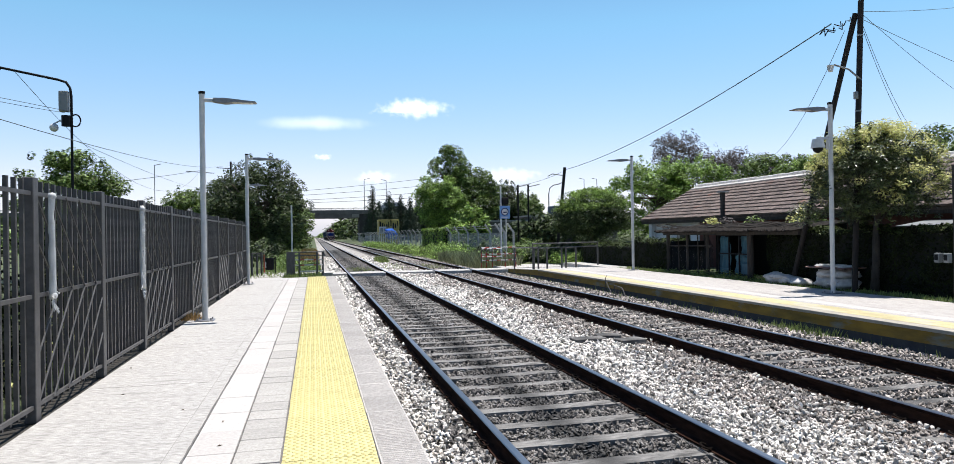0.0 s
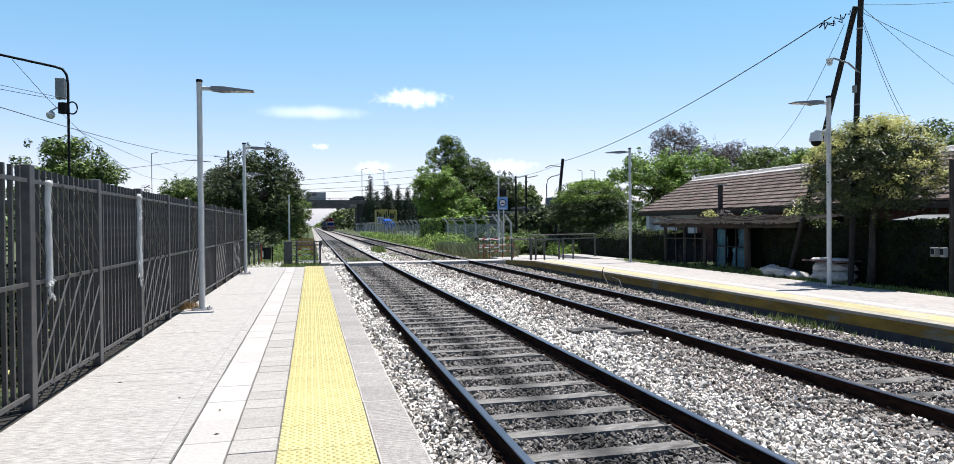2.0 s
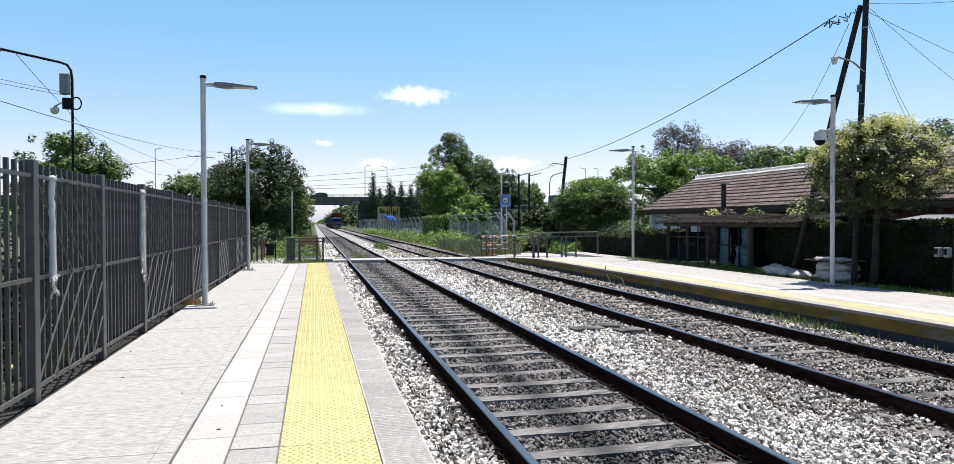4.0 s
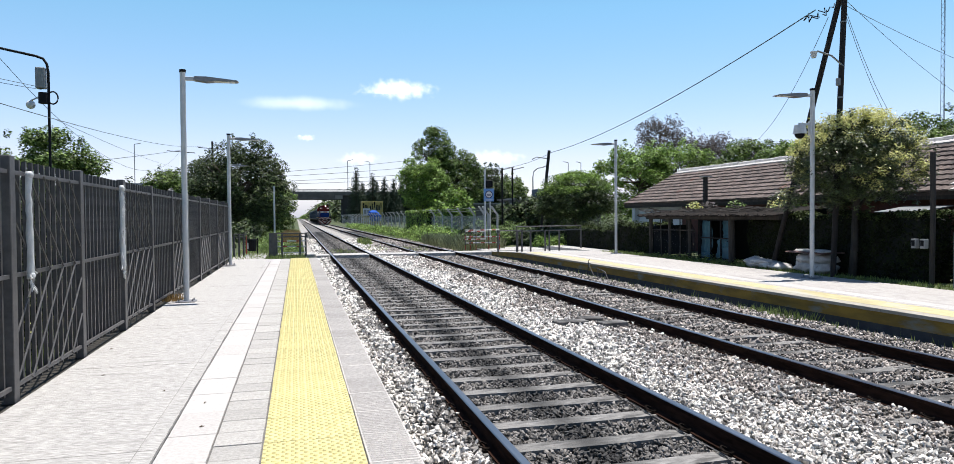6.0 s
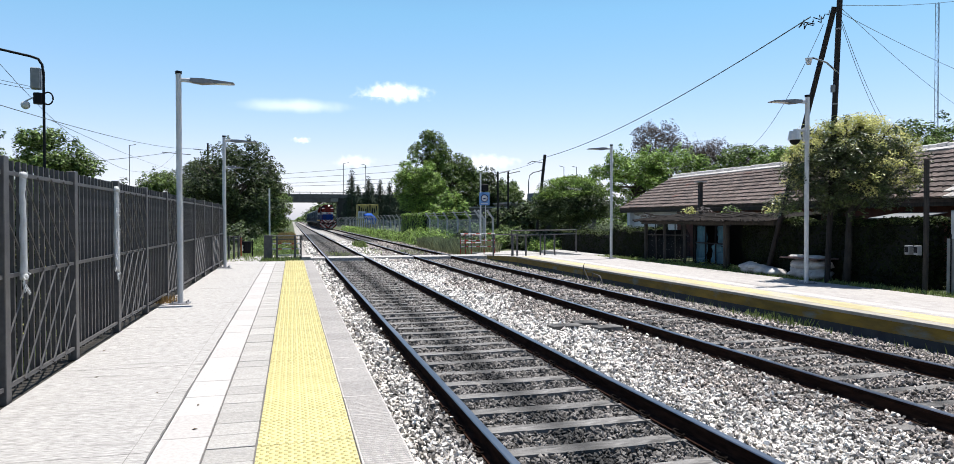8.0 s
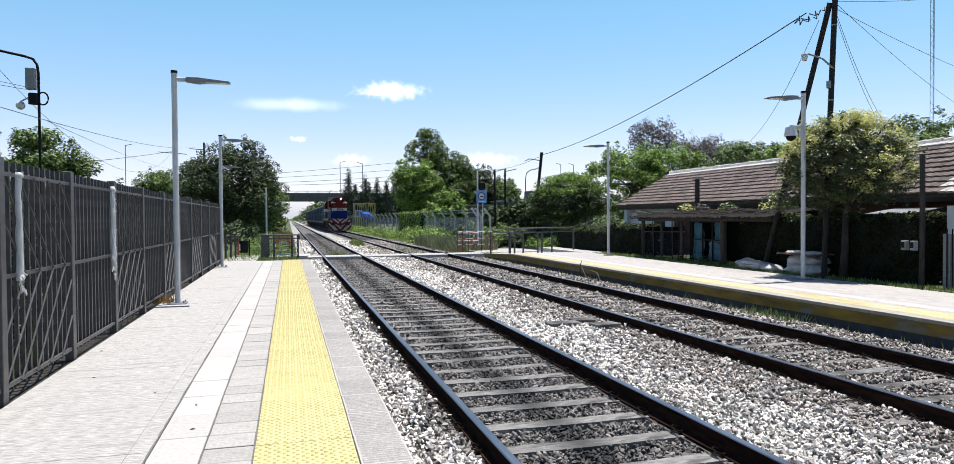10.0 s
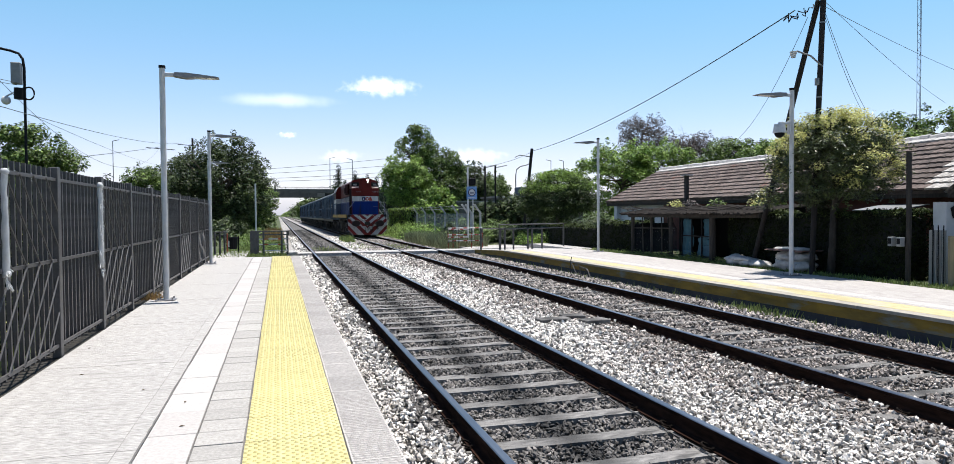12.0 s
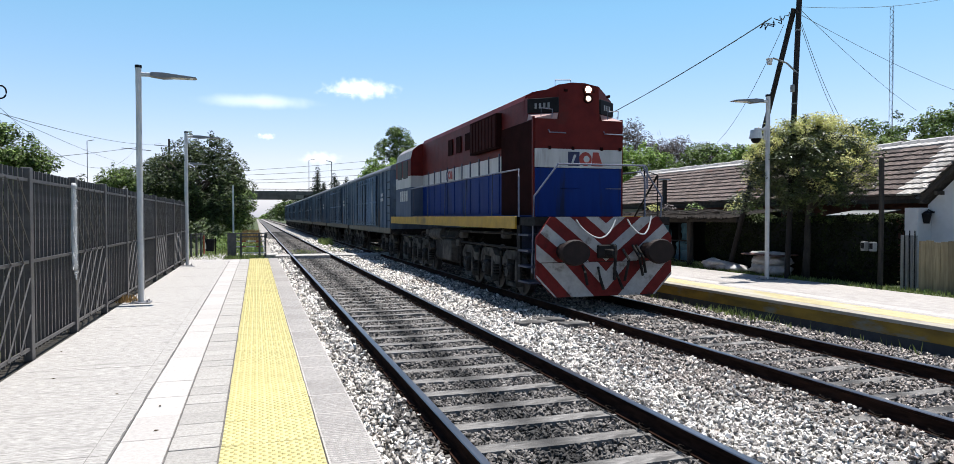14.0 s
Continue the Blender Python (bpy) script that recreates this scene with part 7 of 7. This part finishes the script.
part("deck", boxes(((-170, 0, 7.7), (40, 9, 8.35))), BRIDGE, bridge)
part("girder", boxes(((-12, 0.3, 6.55), (12.6, 1.0, 7.7)), ((-12, 8.0, 6.55), (12.6, 8.7, 7.7))), BRIDGE, bridge)
part("end_panel", boxes(((10.6, 0.2, 6.65), (12.6, 0.295, 7.65))), CONCRETE_DARK, bridge, "pale concrete end panel")
for x in (-4.0, 13.8):
    part("abutment", boxes(((x - 1.2, 0.4, -0.4), (x + 1.2, 8.6, 7.6))), PIER_SHADED, bridge)
part("parapet", boxes(((-170, 0, 8.35), (40, 0.2, 8.75))), BRIDGE, bridge)
for x in range(-58, 40, 3):
    part("rail_post", boxes(((x, 0.05, 8.55), (x + 0.12, 0.15, 9.3))), BRIDGE, bridge)
part("hand_rail", boxes(((-170, 0.05, 9.2), (40, 0.15, 9.32)), ((-170, 0.05, 8.98), (40, 0.15, 9.05))), BRIDGE, bridge)
bm = bmesh.new()
prism(bm, [(15, -0.4), (15, 7.7), (40, 7.7), (75, -0.4)], 0.5, 8.5, "y")
part("embankment", bm, GRASS_GROUND, bridge, "grassy road embankment")
bm = bmesh.new()
prism(bm, [(-5.2, -0.4), (-5.2, 7.7), (-170, 7.7), (-200, -0.4)], 0.5, 8.5, "y")
part("embankment", bm, GRASS_GROUND, bridge)
for x, h in ((14.3, 9.3), (20.6, 9.0), (81.6, 18.0), (85.8, 18.0), (-41.5, 13.0)):
    sl = thing("street_lamp", "tall slender street lamp on the bridge road", "street lamp", (x, 203, 8.3 if x < 40 else -0.2), group="road lamps")
    part("mast", tubes((((0, 0, 0), (0, 0, h)), 0.1), sides=6), LAMP_METAL, sl)
    part("arm", tubes((((0, 0, h), (1.6 if x < 18 else -1.6, 0, h + 0.35)), 0.09), sides=6), LAMP_METAL, sl)


# road traffic on the bridge
VAN_PAINT = surface("dusty_pale_van_paint", (0.33, 0.33, 0.34), (0.25, 0.25, 0.26), 2, 0.4, 0.1)
CAR_PAINT = surface("dark_car_paint", (0.03, 0.032, 0.036), (0.02, 0.021, 0.024), 2, 0.3, 0.0)


def vehicle(name, label, category, length, height, paint, outline):
    v = thing(name, label, category, (0, 202.5, 8.35))
    bm = bmesh.new()
    prism(bm, [(u * length, 0.35 + w * (height - 0.35)) for u, w in outline], -0.85, 0.85, "y")
    body = part("body", bm, paint, v)
    for u0, u1 in ((0.2, 0.36), (0.42, 0.62)):
        part("window", boxes(((u0 * length, -0.87, height * 0.62), (u1 * length, -0.852, height * 0.88))), GLASS_DARK, body)
    for u in (0.2, 0.8):
        for y in (-0.8, 0.6):
            part("wheel", tubes((((u * length, y, 0.33), (u * length, y + 0.2, 0.33)), 0.33), sides=14), BLACK, v)
    return v


van = vehicle("delivery_truck", "pale delivery truck driving over the bridge", "truck", 6.6, 2.6, VAN_PAINT, [(0, 0), (1, 0), (1, 1), (0.25, 1), (0.1, 0.62), (0, 0.5)])
car = vehicle("car", "dark car driving over the bridge", "car", 4.3, 1.6, CAR_PAINT, [(0, 0), (1, 0), (1, 0.55), (0.85, 0.95), (0.42, 1), (0.22, 0.58), (0, 0.48)])
for z0, z1 in ((13.0, 17.6), (12.0, 15.5), (10.8, 13.6), (10.2, 12.2)):
    wire("power_line", (-10, 190, z0), (36, 190, z1), 0.3, 0.05, "distant power line near the bridge")

for x in (-10, 36):
    p = thing("power_pylon", "tall slender distant power line pole", "utility pole", (x, 190, -0.3), group="power poles")
    part("mast", tubes((((0, 0, 0), (0, 0, 13.5 if x < 0 else 18.0)), 0.15), sides=6), LAMP_METAL, p)

# sheds beyond the fence
shed = thing("painted_shed", "small yellow shed with posters and a blue cover", "shed", (10.8, 120, -0.1))
part("wall", boxes(((0, 0, 0), (3.5, 3, 4.3)), bevel=0.02), surface("faded_yellow_board", (0.36, 0.285, 0.075), (0.25, 0.19, 0.045), 2, 0.7, 0.2, stain=(0.2, 0.19, 0.16), stain_at=0.55), shed)
pg = random.Random(17)
for k in range(9):
    z = 2.75 + pg.random() * 0.5
    part("painted_mark", boxes(((0.15 + 0.37 * k, -0.03, z), (0.15 + 0.37 * k + pg.uniform(0.12, 0.26), 0.0, z + pg.uniform(0.5, 1.0)))), BLACK, shed)
part("poster", boxes(((0.1, -0.035, 1.9), (1.3, -0.005, 3.1))), WALL_WHITE, shed)
part("poster_mark", boxes(((0.25, -0.045, 2.1), (0.7, -0.036, 2.9)), ((0.85, -0.045, 2.3), (1.2, -0.036, 2.8))), GREY_BOX, shed)
bm = bmesh.new()
lump(bm, (1.75, -1.0, 2.2), (0.8, 0.6, 0.6), 41)
lump(bm, (2.1, -1.1, 1.6), (0.9, 0.6, 0.9), 43)
part("blue_cover", bm, surface("bright_blue_cover", (0.0225, 0.09, 0.36), (0.015, 0.0675, 0.285), 3, 0.7, 0.2, spec=0.1), shed, "bright blue cover", smooth=True)
BLUE_GREY = surface("blue_grey_panel", (0.09, 0.12, 0.16), (0.055, 0.075, 0.10), 2, 0.7, 0.2)
GREY_WALL = surface("grey_shed_wall", (0.12, 0.115, 0.11), (0.06, 0.058, 0.056), 1.2, 0.85, 0.3, stain=(0.16, 0.09, 0.07), stain_at=0.6, stain_scale=0.7)
shed = thing("grey_shed", "long grey shed with flat roof behind bushes", "shed", (20.5, 72, -0.1))
part("wall", boxes(((-4.0, 0, 0), (2.0, 5, 2.9)), ((2.0, 0.5, 0), (8.5, 5, 3.4))), GREY_WALL, shed)
part("roof", boxes(((-4.2, -0.2, 2.9), (2.0, 5.2, 3.05)), ((1.8, 0.3, 3.4), (8.7, 5.2, 3.55))), GREY_BOX, shed)
part("water_tank", boxes(((5.2, 0.8, 3.55), (7.6, 3.0, 4.6)), bevel=0.06), BLUE_GREY, shed, "blue-grey tank on the roof")
part("window", boxes(((-1.2, -0.03, 1.4), (-0.3, 0.01, 2.2))), WALL_WHITE, shed)
shed = thing("corrugated_hut", "low hut with a pale lean-to roof", "shed", (17.9, 47, -0.05))
part("wall", boxes(((0, 0, 0), (3.5, 3, 2.3))), GREY_WALL, shed)
bm = bmesh.new()
prism(bm, [(-0.3, 2.2), (-0.3, 2.3), (3.8, 2.9), (3.8, 2.8)], -0.4, 3.2, "y")
part("roof", bm, RIDGE_TILE, shed)

hook = thing("street_lamp", "curved grey street lamp behind the sheds", "street lamp", (27.6, 80, -0.1))
part("mast", tubes((((0, 0, 0), (0, 0, 6.3), (0.15, 0, 7.0), (0.6, 0, 7.35), (1.3, 0, 7.5), (1.9, 0, 7.75)), 0.07), sides=6), LAMP_METAL, hook)
for k, (x, y, h, rx) in enumerate(((18.6, 46.0, 3.0, 1.7), (22.4, 58, 3.4, 2.2), (24.6, 66, 3.6, 2.4))):
    tree("bush", "dense dark bush beside the sheds", (x, y, -0.1), h, (rx, rx, h * 0.48), 0.09, (TREE_DARK, TREE_MID, TREE_DARK)[k], 190 + k, 6000, 0.08, 0.6, category="bush", low=-1.1)

# lattice mast far to the right
mast = thing("lattice_mast", "very tall thin lattice radio mast in the distance", "mast", (111.3, 100, 0))
bm = bmesh.new()
for a in range(3):
    x, y = 0.35 * math.cos(a * 2.09), 0.35 * math.sin(a * 2.09)
    tube(bm, [(x, y, 0), (x, y, 40)], 0.05, 4)
for k in range(80):
    a = k % 3
    p0 = (0.35 * math.cos(a * 2.09), 0.35 * math.sin(a * 2.09), k * 0.5)
    p1 = (0.35 * math.cos((a + 1) * 2.09), 0.35 * math.sin((a + 1) * 2.09), k * 0.5 + 0.5)
    tube(bm, [p0, p1], 0.035, 4)
part("lattice", bm, LAMP_METAL, mast)

# wooded rise that closes the view at the end of the line
hg = np.random.default_rng(88)
hx = 6 + 190 * hg.random(1500) ** 1.3
hill_c = np.stack([hx, 770 + 60 * hg.random(1500), np.clip(0.55 * (hx - 5), 0, 24) * hg.random(1500)], axis=1)
co, f = leaf_cloud(hill_c, np.full((1500, 3), 2.8), 22000, 1.0)
tagged(quads("wooded_rise", co, f, TREE_MID), "distant wooded rise at the end of the line", "trees", kind="stuff")

# far woods on both sides of the line
g = np.random.default_rng(77)
cs, rs = [], []
for k in range(420):
    y = 215 + g.random() ** 1.5 * 700
    side = -1 if g.random() < 0.45 else 1
    x = (-10 - g.random() ** 2 * 120) if side < 0 else (14 + g.random() ** 2 * 160)
    h = 5 + 5 * g.random()
    for j in range(4):
        cs.append((x + g.normal() * 2, y + g.normal() * 2, h * (0.25 + 0.25 * j)))
        rs.append((3.2, 3.2, 2.2))
co, f = leaf_cloud(cs, rs, 26000, 0.8)
tagged(quads("far_woods", co, f, TREE_DARK), "distant dark green woods along the railway", "trees", kind="stuff")
cs, rs = [], []
for k in range(150):
    x = (-14 - g.random() * 70) if k % 2 else (26 + g.random() * 90)
    y = 85 + g.random() * 100
    h = 2 + 2.5 * g.random()
    for j in range(3):
        cs.append((x + g.normal() * 2, y + g.normal() * 2, h * (0.3 + 0.3 * j)))
        rs.append((2.2, 2.2, 1.4))
co, f = leaf_cloud(cs, rs, 12000, 0.45)
tagged(quads("scrub", co, f, TREE_MID), "scrub and small trees beyond the fences", "shrubs", kind="stuff")

# ---- grass and weeds ----
def spots(x0, x1, y0, y1, n, z):
    return np.stack([x0 + (x1 - x0) * RNG.random(n), y0 + (y1 - y0) * RNG.random(n), np.full(n, z)], axis=1)


tagged(blades("grass", spots(12.2, 12.95, 8, 27, 4500, 0.04), 0.09, GRASS), "short green grass strip behind the platform", "grass", kind="stuff")
tagged(blades("grass", spots(-8, -2.7, 8, 30, 9000, -0.02), 0.22, GRASS, width=0.02), "green grass behind the fence", "grass", kind="stuff")
PALE_WEED = surface("pale_weed", (0.33, 0.34, 0.19), (0.17, 0.19, 0.09), 3, 0.7, 0.0, island=0.45, through_light=0.35)


def weed_bank(name, label, x0, x1, y0, y1, n, low, high, leaf, material, count):
    """Low leafy plants of uneven height."""
    p = spots(x0, x1, y0, y1, n, 0.0)
    p[:, 2] = low + (high - low) * RNG.random(n) ** 1.6 * (0.45 + 0.55 * np.abs(np.sin(p[:, 1] * 0.83 + p[:, 0] * 1.3)))
    co, f = leaf_cloud(p, np.tile((0.22, 0.22, 0.16), (n, 1)), count, leaf, shell=0.1)
    tagged(quads(name, co, f, material), label, "weeds", kind="stuff")


weed_bank("leafy_weeds", "leafy green weeds along the mesh fence", 8.3, 10.3, 40, 125, 2200, -0.25, 0.55, 0.07, TREE_BRIGHT, 26000)
weed_bank("leafy_weeds", "dark undergrowth along the mesh fence", 8.9, 10.4, 36, 110, 900, -0.2, 0.6, 0.06, TREE_MID, 9000)
weed_bank("leafy_weeds", "bushy weeds where the vines meet the ground", 9.0, 10.3, 44, 58, 500, -0.1, 0.95, 0.06, TREE_BRIGHT, 9000)
weed_bank("leafy_weeds", "low weeds and brambles beside the line", -2.6, 0.0, 33.5, 85, 1100, -0.15, 0.4, 0.05, TREE_MID, 16000)
weed_bank("leafy_weeds", "dark brambles under the trees", -11.0, -2.6, 38, 78, 2600, -0.1, 1.5, 0.09, TREE_DARK, 30000)
# near-black leaves give the gaps between the bars their shade by colour
weed_bank("leafy_weeds", "dark shrubs growing behind the steel fence", -3.9, -2.9, 3.5, 31, 2600, 0.0, 1.95, 0.05, HEDGE_SHADED_LEAF, 36000)
# pale leaves stand in for specks of sunlight seen between the bars
weed_bank("leafy_weeds", "pale sprigs coloured as sunlit among the shrubs behind the fence", -3.6, -2.8, 3.5, 14, 260, 0.0, 1.7, 0.03, PRIVET_NEW, 1500)
weed_bank("leafy_weeds", "low weeds at the foot of the shelter", 12.45, 12.8, 16.2, 24.2, 120, 0.02, 0.2, 0.035, TREE_MID, 2600)
weed_bank("leafy_weeds", "bright low plants in the bed beside the ramp", 12.3, 14.2, 33.6, 36.5, 160, 0.0, 0.5, 0.05, TREE_BRIGHT, 4500)
tagged(blades("tall_weeds", spots(8.0, 10.4, 34.5, 46, 9000, -0.22), 0.62, PALE_WEED, width=0.008), "tall pale seeding weeds by the fence", "weeds", kind="stuff")
tagged(blades("tall_weeds", spots(8.4, 10.3, 46, 110, 5000, -0.2), 0.5, GRASS, width=0.014), "tall green weeds along the mesh fence", "weeds", kind="stuff")
tagged(blades("grass", spots(-2.6, 0.3, 28, 60, 12000, -0.09), 0.16, GRASS, width=0.014), "rough grass beside the line", "grass", kind="stuff")
tagged(blades("dry_grass", spots(-1.0, 0.2, 42, 70, 2600, -0.1), 0.5, DRY_GRASS, width=0.014), "reddish dry grass beside the line", "grass", kind="stuff")
for x0, x1, y0, y1, n, h in ((3.95, 4.6, 43.5, 48.5, 420, 0.6), (3.6, 4.8, 36, 41, 260, 0.25), (1.7, 2.9, 34, 39, 260, 0.2), (5.6, 7.0, 36, 41, 260, 0.18)):
    tagged(blades("weeds", spots(x0, x1, y0, y1, n, -0.26), h * 0.75, GRASS, width=0.016), "green weeds growing between the tracks", "weeds", kind="stuff")
tagged(blades("weeds", np.concatenate([spots(8.3, 8.8, 7, 30, 420, -0.34), spots(8.3, 8.8, 10.2, 12, 320, -0.34)]), 0.17, GRASS, width=0.008), "thin weeds at the foot of the platform", "weeds", kind="stuff")

tagged(blades("dry_grass", spots(-2.5, -2.15, 14.25, 14.7, 160, 0.0), 0.12, DRY_GRASS, width=0.008), "dry grass tuft at the lamp post's foot", "grass", kind="stuff")

# bent steel bars at the foot of the right platform, and loose timber offcuts
bent = thing("bent_bars", "bent rusty steel bars lying by the platform wall", "scrap", (8.62, 19.4, -0.36))
for pts in (((0, 0.5, 0.05), (0, 0.45, 0.5), (0, 0.38, 0.6)), ((0, 0.45, 0.45), (0.02, 0.1, 0.12), (0, -0.4, 0.1), (0, -0.7, 0.3)), ((0, -0.25, 0.06), (0, -0.2, 0.35), (0.02, -0.7, 0.3), (0, -0.95, 0.06))):
    part("bar", tubes((pts, 0.014), sides=6), SLEEPER, bent)
for x, y, w, rz in ((4.35, 10.75, 0.55, 4), (4.8, 11.0, 0.4, -6), (4.95, 10.45, 0.45, 8)):
    off = part("timber_offcut", boxes(((-w / 2, -0.13, -0.1), (w / 2, 0.13, 0.02)), bevel=0.01), SLEEPER)
    off.matrix_basis = pose(x, y, -0.17, 0, 0, rz)
    tagged(off, "weathered timber offcut bedded in the ballast", "timber", group="timber offcuts")

# rags tied to the fence
for y, z0, z1, r, lab in ((7.2, 1.04, 2.02, 0.024, "white plastic wrap hanging on the fence"), (10.7, 0.88, 2.05, 0.029, "frayed white rag hanging on the fence")):
    rag = thing("plastic_wrap", lab, "rag", (-2.36, y, 0))
    bm = bmesh.new()
    rg = random.Random(int(y * 7))
    pts = [(0.003 * rg.uniform(-1, 1), 0.003 * rg.uniform(-1, 1), z1 - (z1 - z0) * k / 14) for k in range(15)]
    tube(bm, pts, r, 9, r * 1.25)
    for kz in ((z1 - 0.03, z0 + 0.03) if y < 9 else (z1 - 0.05,)):      # knots that tie it to the bar
        bmesh.ops.create_icosphere(bm, subdivisions=2, radius=r * 1.45, matrix=pose(0.006, 0.0, kz))
    for v in bm.verts:
        v.co += Vector((rg.uniform(-1, 1), rg.uniform(-1, 1), 0)) * r * 0.2
    part("wrap", bm, WHITE_PLASTIC, rag, smooth=True)
    bm = bmesh.new()
    for k in range(90 if y > 9 else 12):
        z = rg.uniform(z0 - 0.05, z1) if y > 9 else z0 + rg.uniform(-0.05, 0.1)
        a = Vector((0.0, rg.uniform(-0.03, 0.03), z))
        tube(bm, [a, a + Vector((rg.uniform(0, 0.04), rg.uniform(-0.07, 0.08), -rg.uniform(0.03, 0.12)))], 0.006, 4)
    tagged(part("frayed_edge", bm, WHITE_PLASTIC, rag), kind="stuff")

# ---- clouds, far behind everything ----
def cloud(name, x, z, w, h, seed, strength, detail=8, ragged=1.5):
    m = bpy.data.materials.new(name)
    m.use_nodes = True
    n, l = m.node_tree.nodes, m.node_tree.links
    n.remove(n["Principled BSDF"])
    co, mp, nz = n.new("ShaderNodeTexCoord"), n.new("ShaderNodeMapping"), n.new("ShaderNodeTexNoise")
    mp.inputs["Scale"].default_value = (1.15 / w, 1, 1.15 / h)
    l.new(co.outputs["Object"], mp.inputs["Vector"])
    ln = n.new("ShaderNodeVectorMath")
    ln.operation = "LENGTH"
    l.new(mp.outputs["Vector"], ln.inputs[0])
    nz.inputs["Scale"].default_value, nz.inputs["Detail"].default_value = 3.0 / h * (0.55 if detail > 4 else 0.2), detail
    nz.noise_dimensions = "4D"
    nz.inputs["W"].default_value = seed
    l.new(co.outputs["Object"], nz.inputs["Vector"])
    a, b = n.new("ShaderNodeMath"), n.new("ShaderNodeMapRange")
    a.operation = "SUBTRACT"
    mul = n.new("ShaderNodeMath")
    mul.operation = "MULTIPLY_ADD"
    mul.inputs[1].default_value, mul.inputs[2].default_value = ragged, 0.75 - 0.5 * ragged
    l.new(nz.outputs["Fac"], mul.inputs[0])
    l.new(mul.outputs[0], a.inputs[0])
    l.new(ln.outputs["Value"], a.inputs[1])
    b.inputs["From Min"].default_value, b.inputs["From Max"].default_value = -0.1, 0.7
    b.inputs["To Max"].default_value = strength
    b.interpolation_type = "SMOOTHSTEP"
    l.new(a.outputs[0], b.inputs["Value"])
    em, tr, mx = n.new("ShaderNodeEmission"), n.new("ShaderNodeBsdfTransparent"), n.new("ShaderNodeMixShader")
    em.inputs["Color"].default_value, em.inputs["Strength"].default_value = (0.97, 0.99, 1.0, 1), 1.0
    l.new(b.outputs["Result"], mx.inputs[0])
    l.new(tr.outputs["BSDF"], mx.inputs[1])
    l.new(em.outputs["Emission"], mx.inputs[2])
    l.new(mx.outputs["Shader"], n["Material Output"].inputs["Surface"])
    bm = bmesh.new()
    vs = [bm.verts.new(v) for v in ((-w, 0, -h), (w, 0, -h), (w, 0, h), (-w, 0, h))]
    bm.faces.new(vs)
    ob = part("cloud_backdrop", bm, m)
    ob.location = (x, 2400, z)
    ob.visible_shadow = False
    tagged(ob, "small white fair-weather cloud far off in the sky", "cloud", kind="structure")


S = 1.2
cloud("cloud_a", 285 * S, 364 * S, 160 * S, 46 * S, 1.0, 1.0, 8, 1.15)
cloud("cloud_b", 8 * S, 316 * S, 250 * S, 34 * S, 4.2, 0.42, 3, 0.55)
cloud("cloud_c", 27 * S, 222 * S, 40 * S, 14 * S, 7.7, 0.6)
cloud("cloud_d", 170 * S, 165 * S, 90 * S, 30 * S, 2.1, 0.6)
cloud("cloud_e", 560 * S, 170 * S, 150 * S, 40 * S, 3.3, 0.6)


motions()
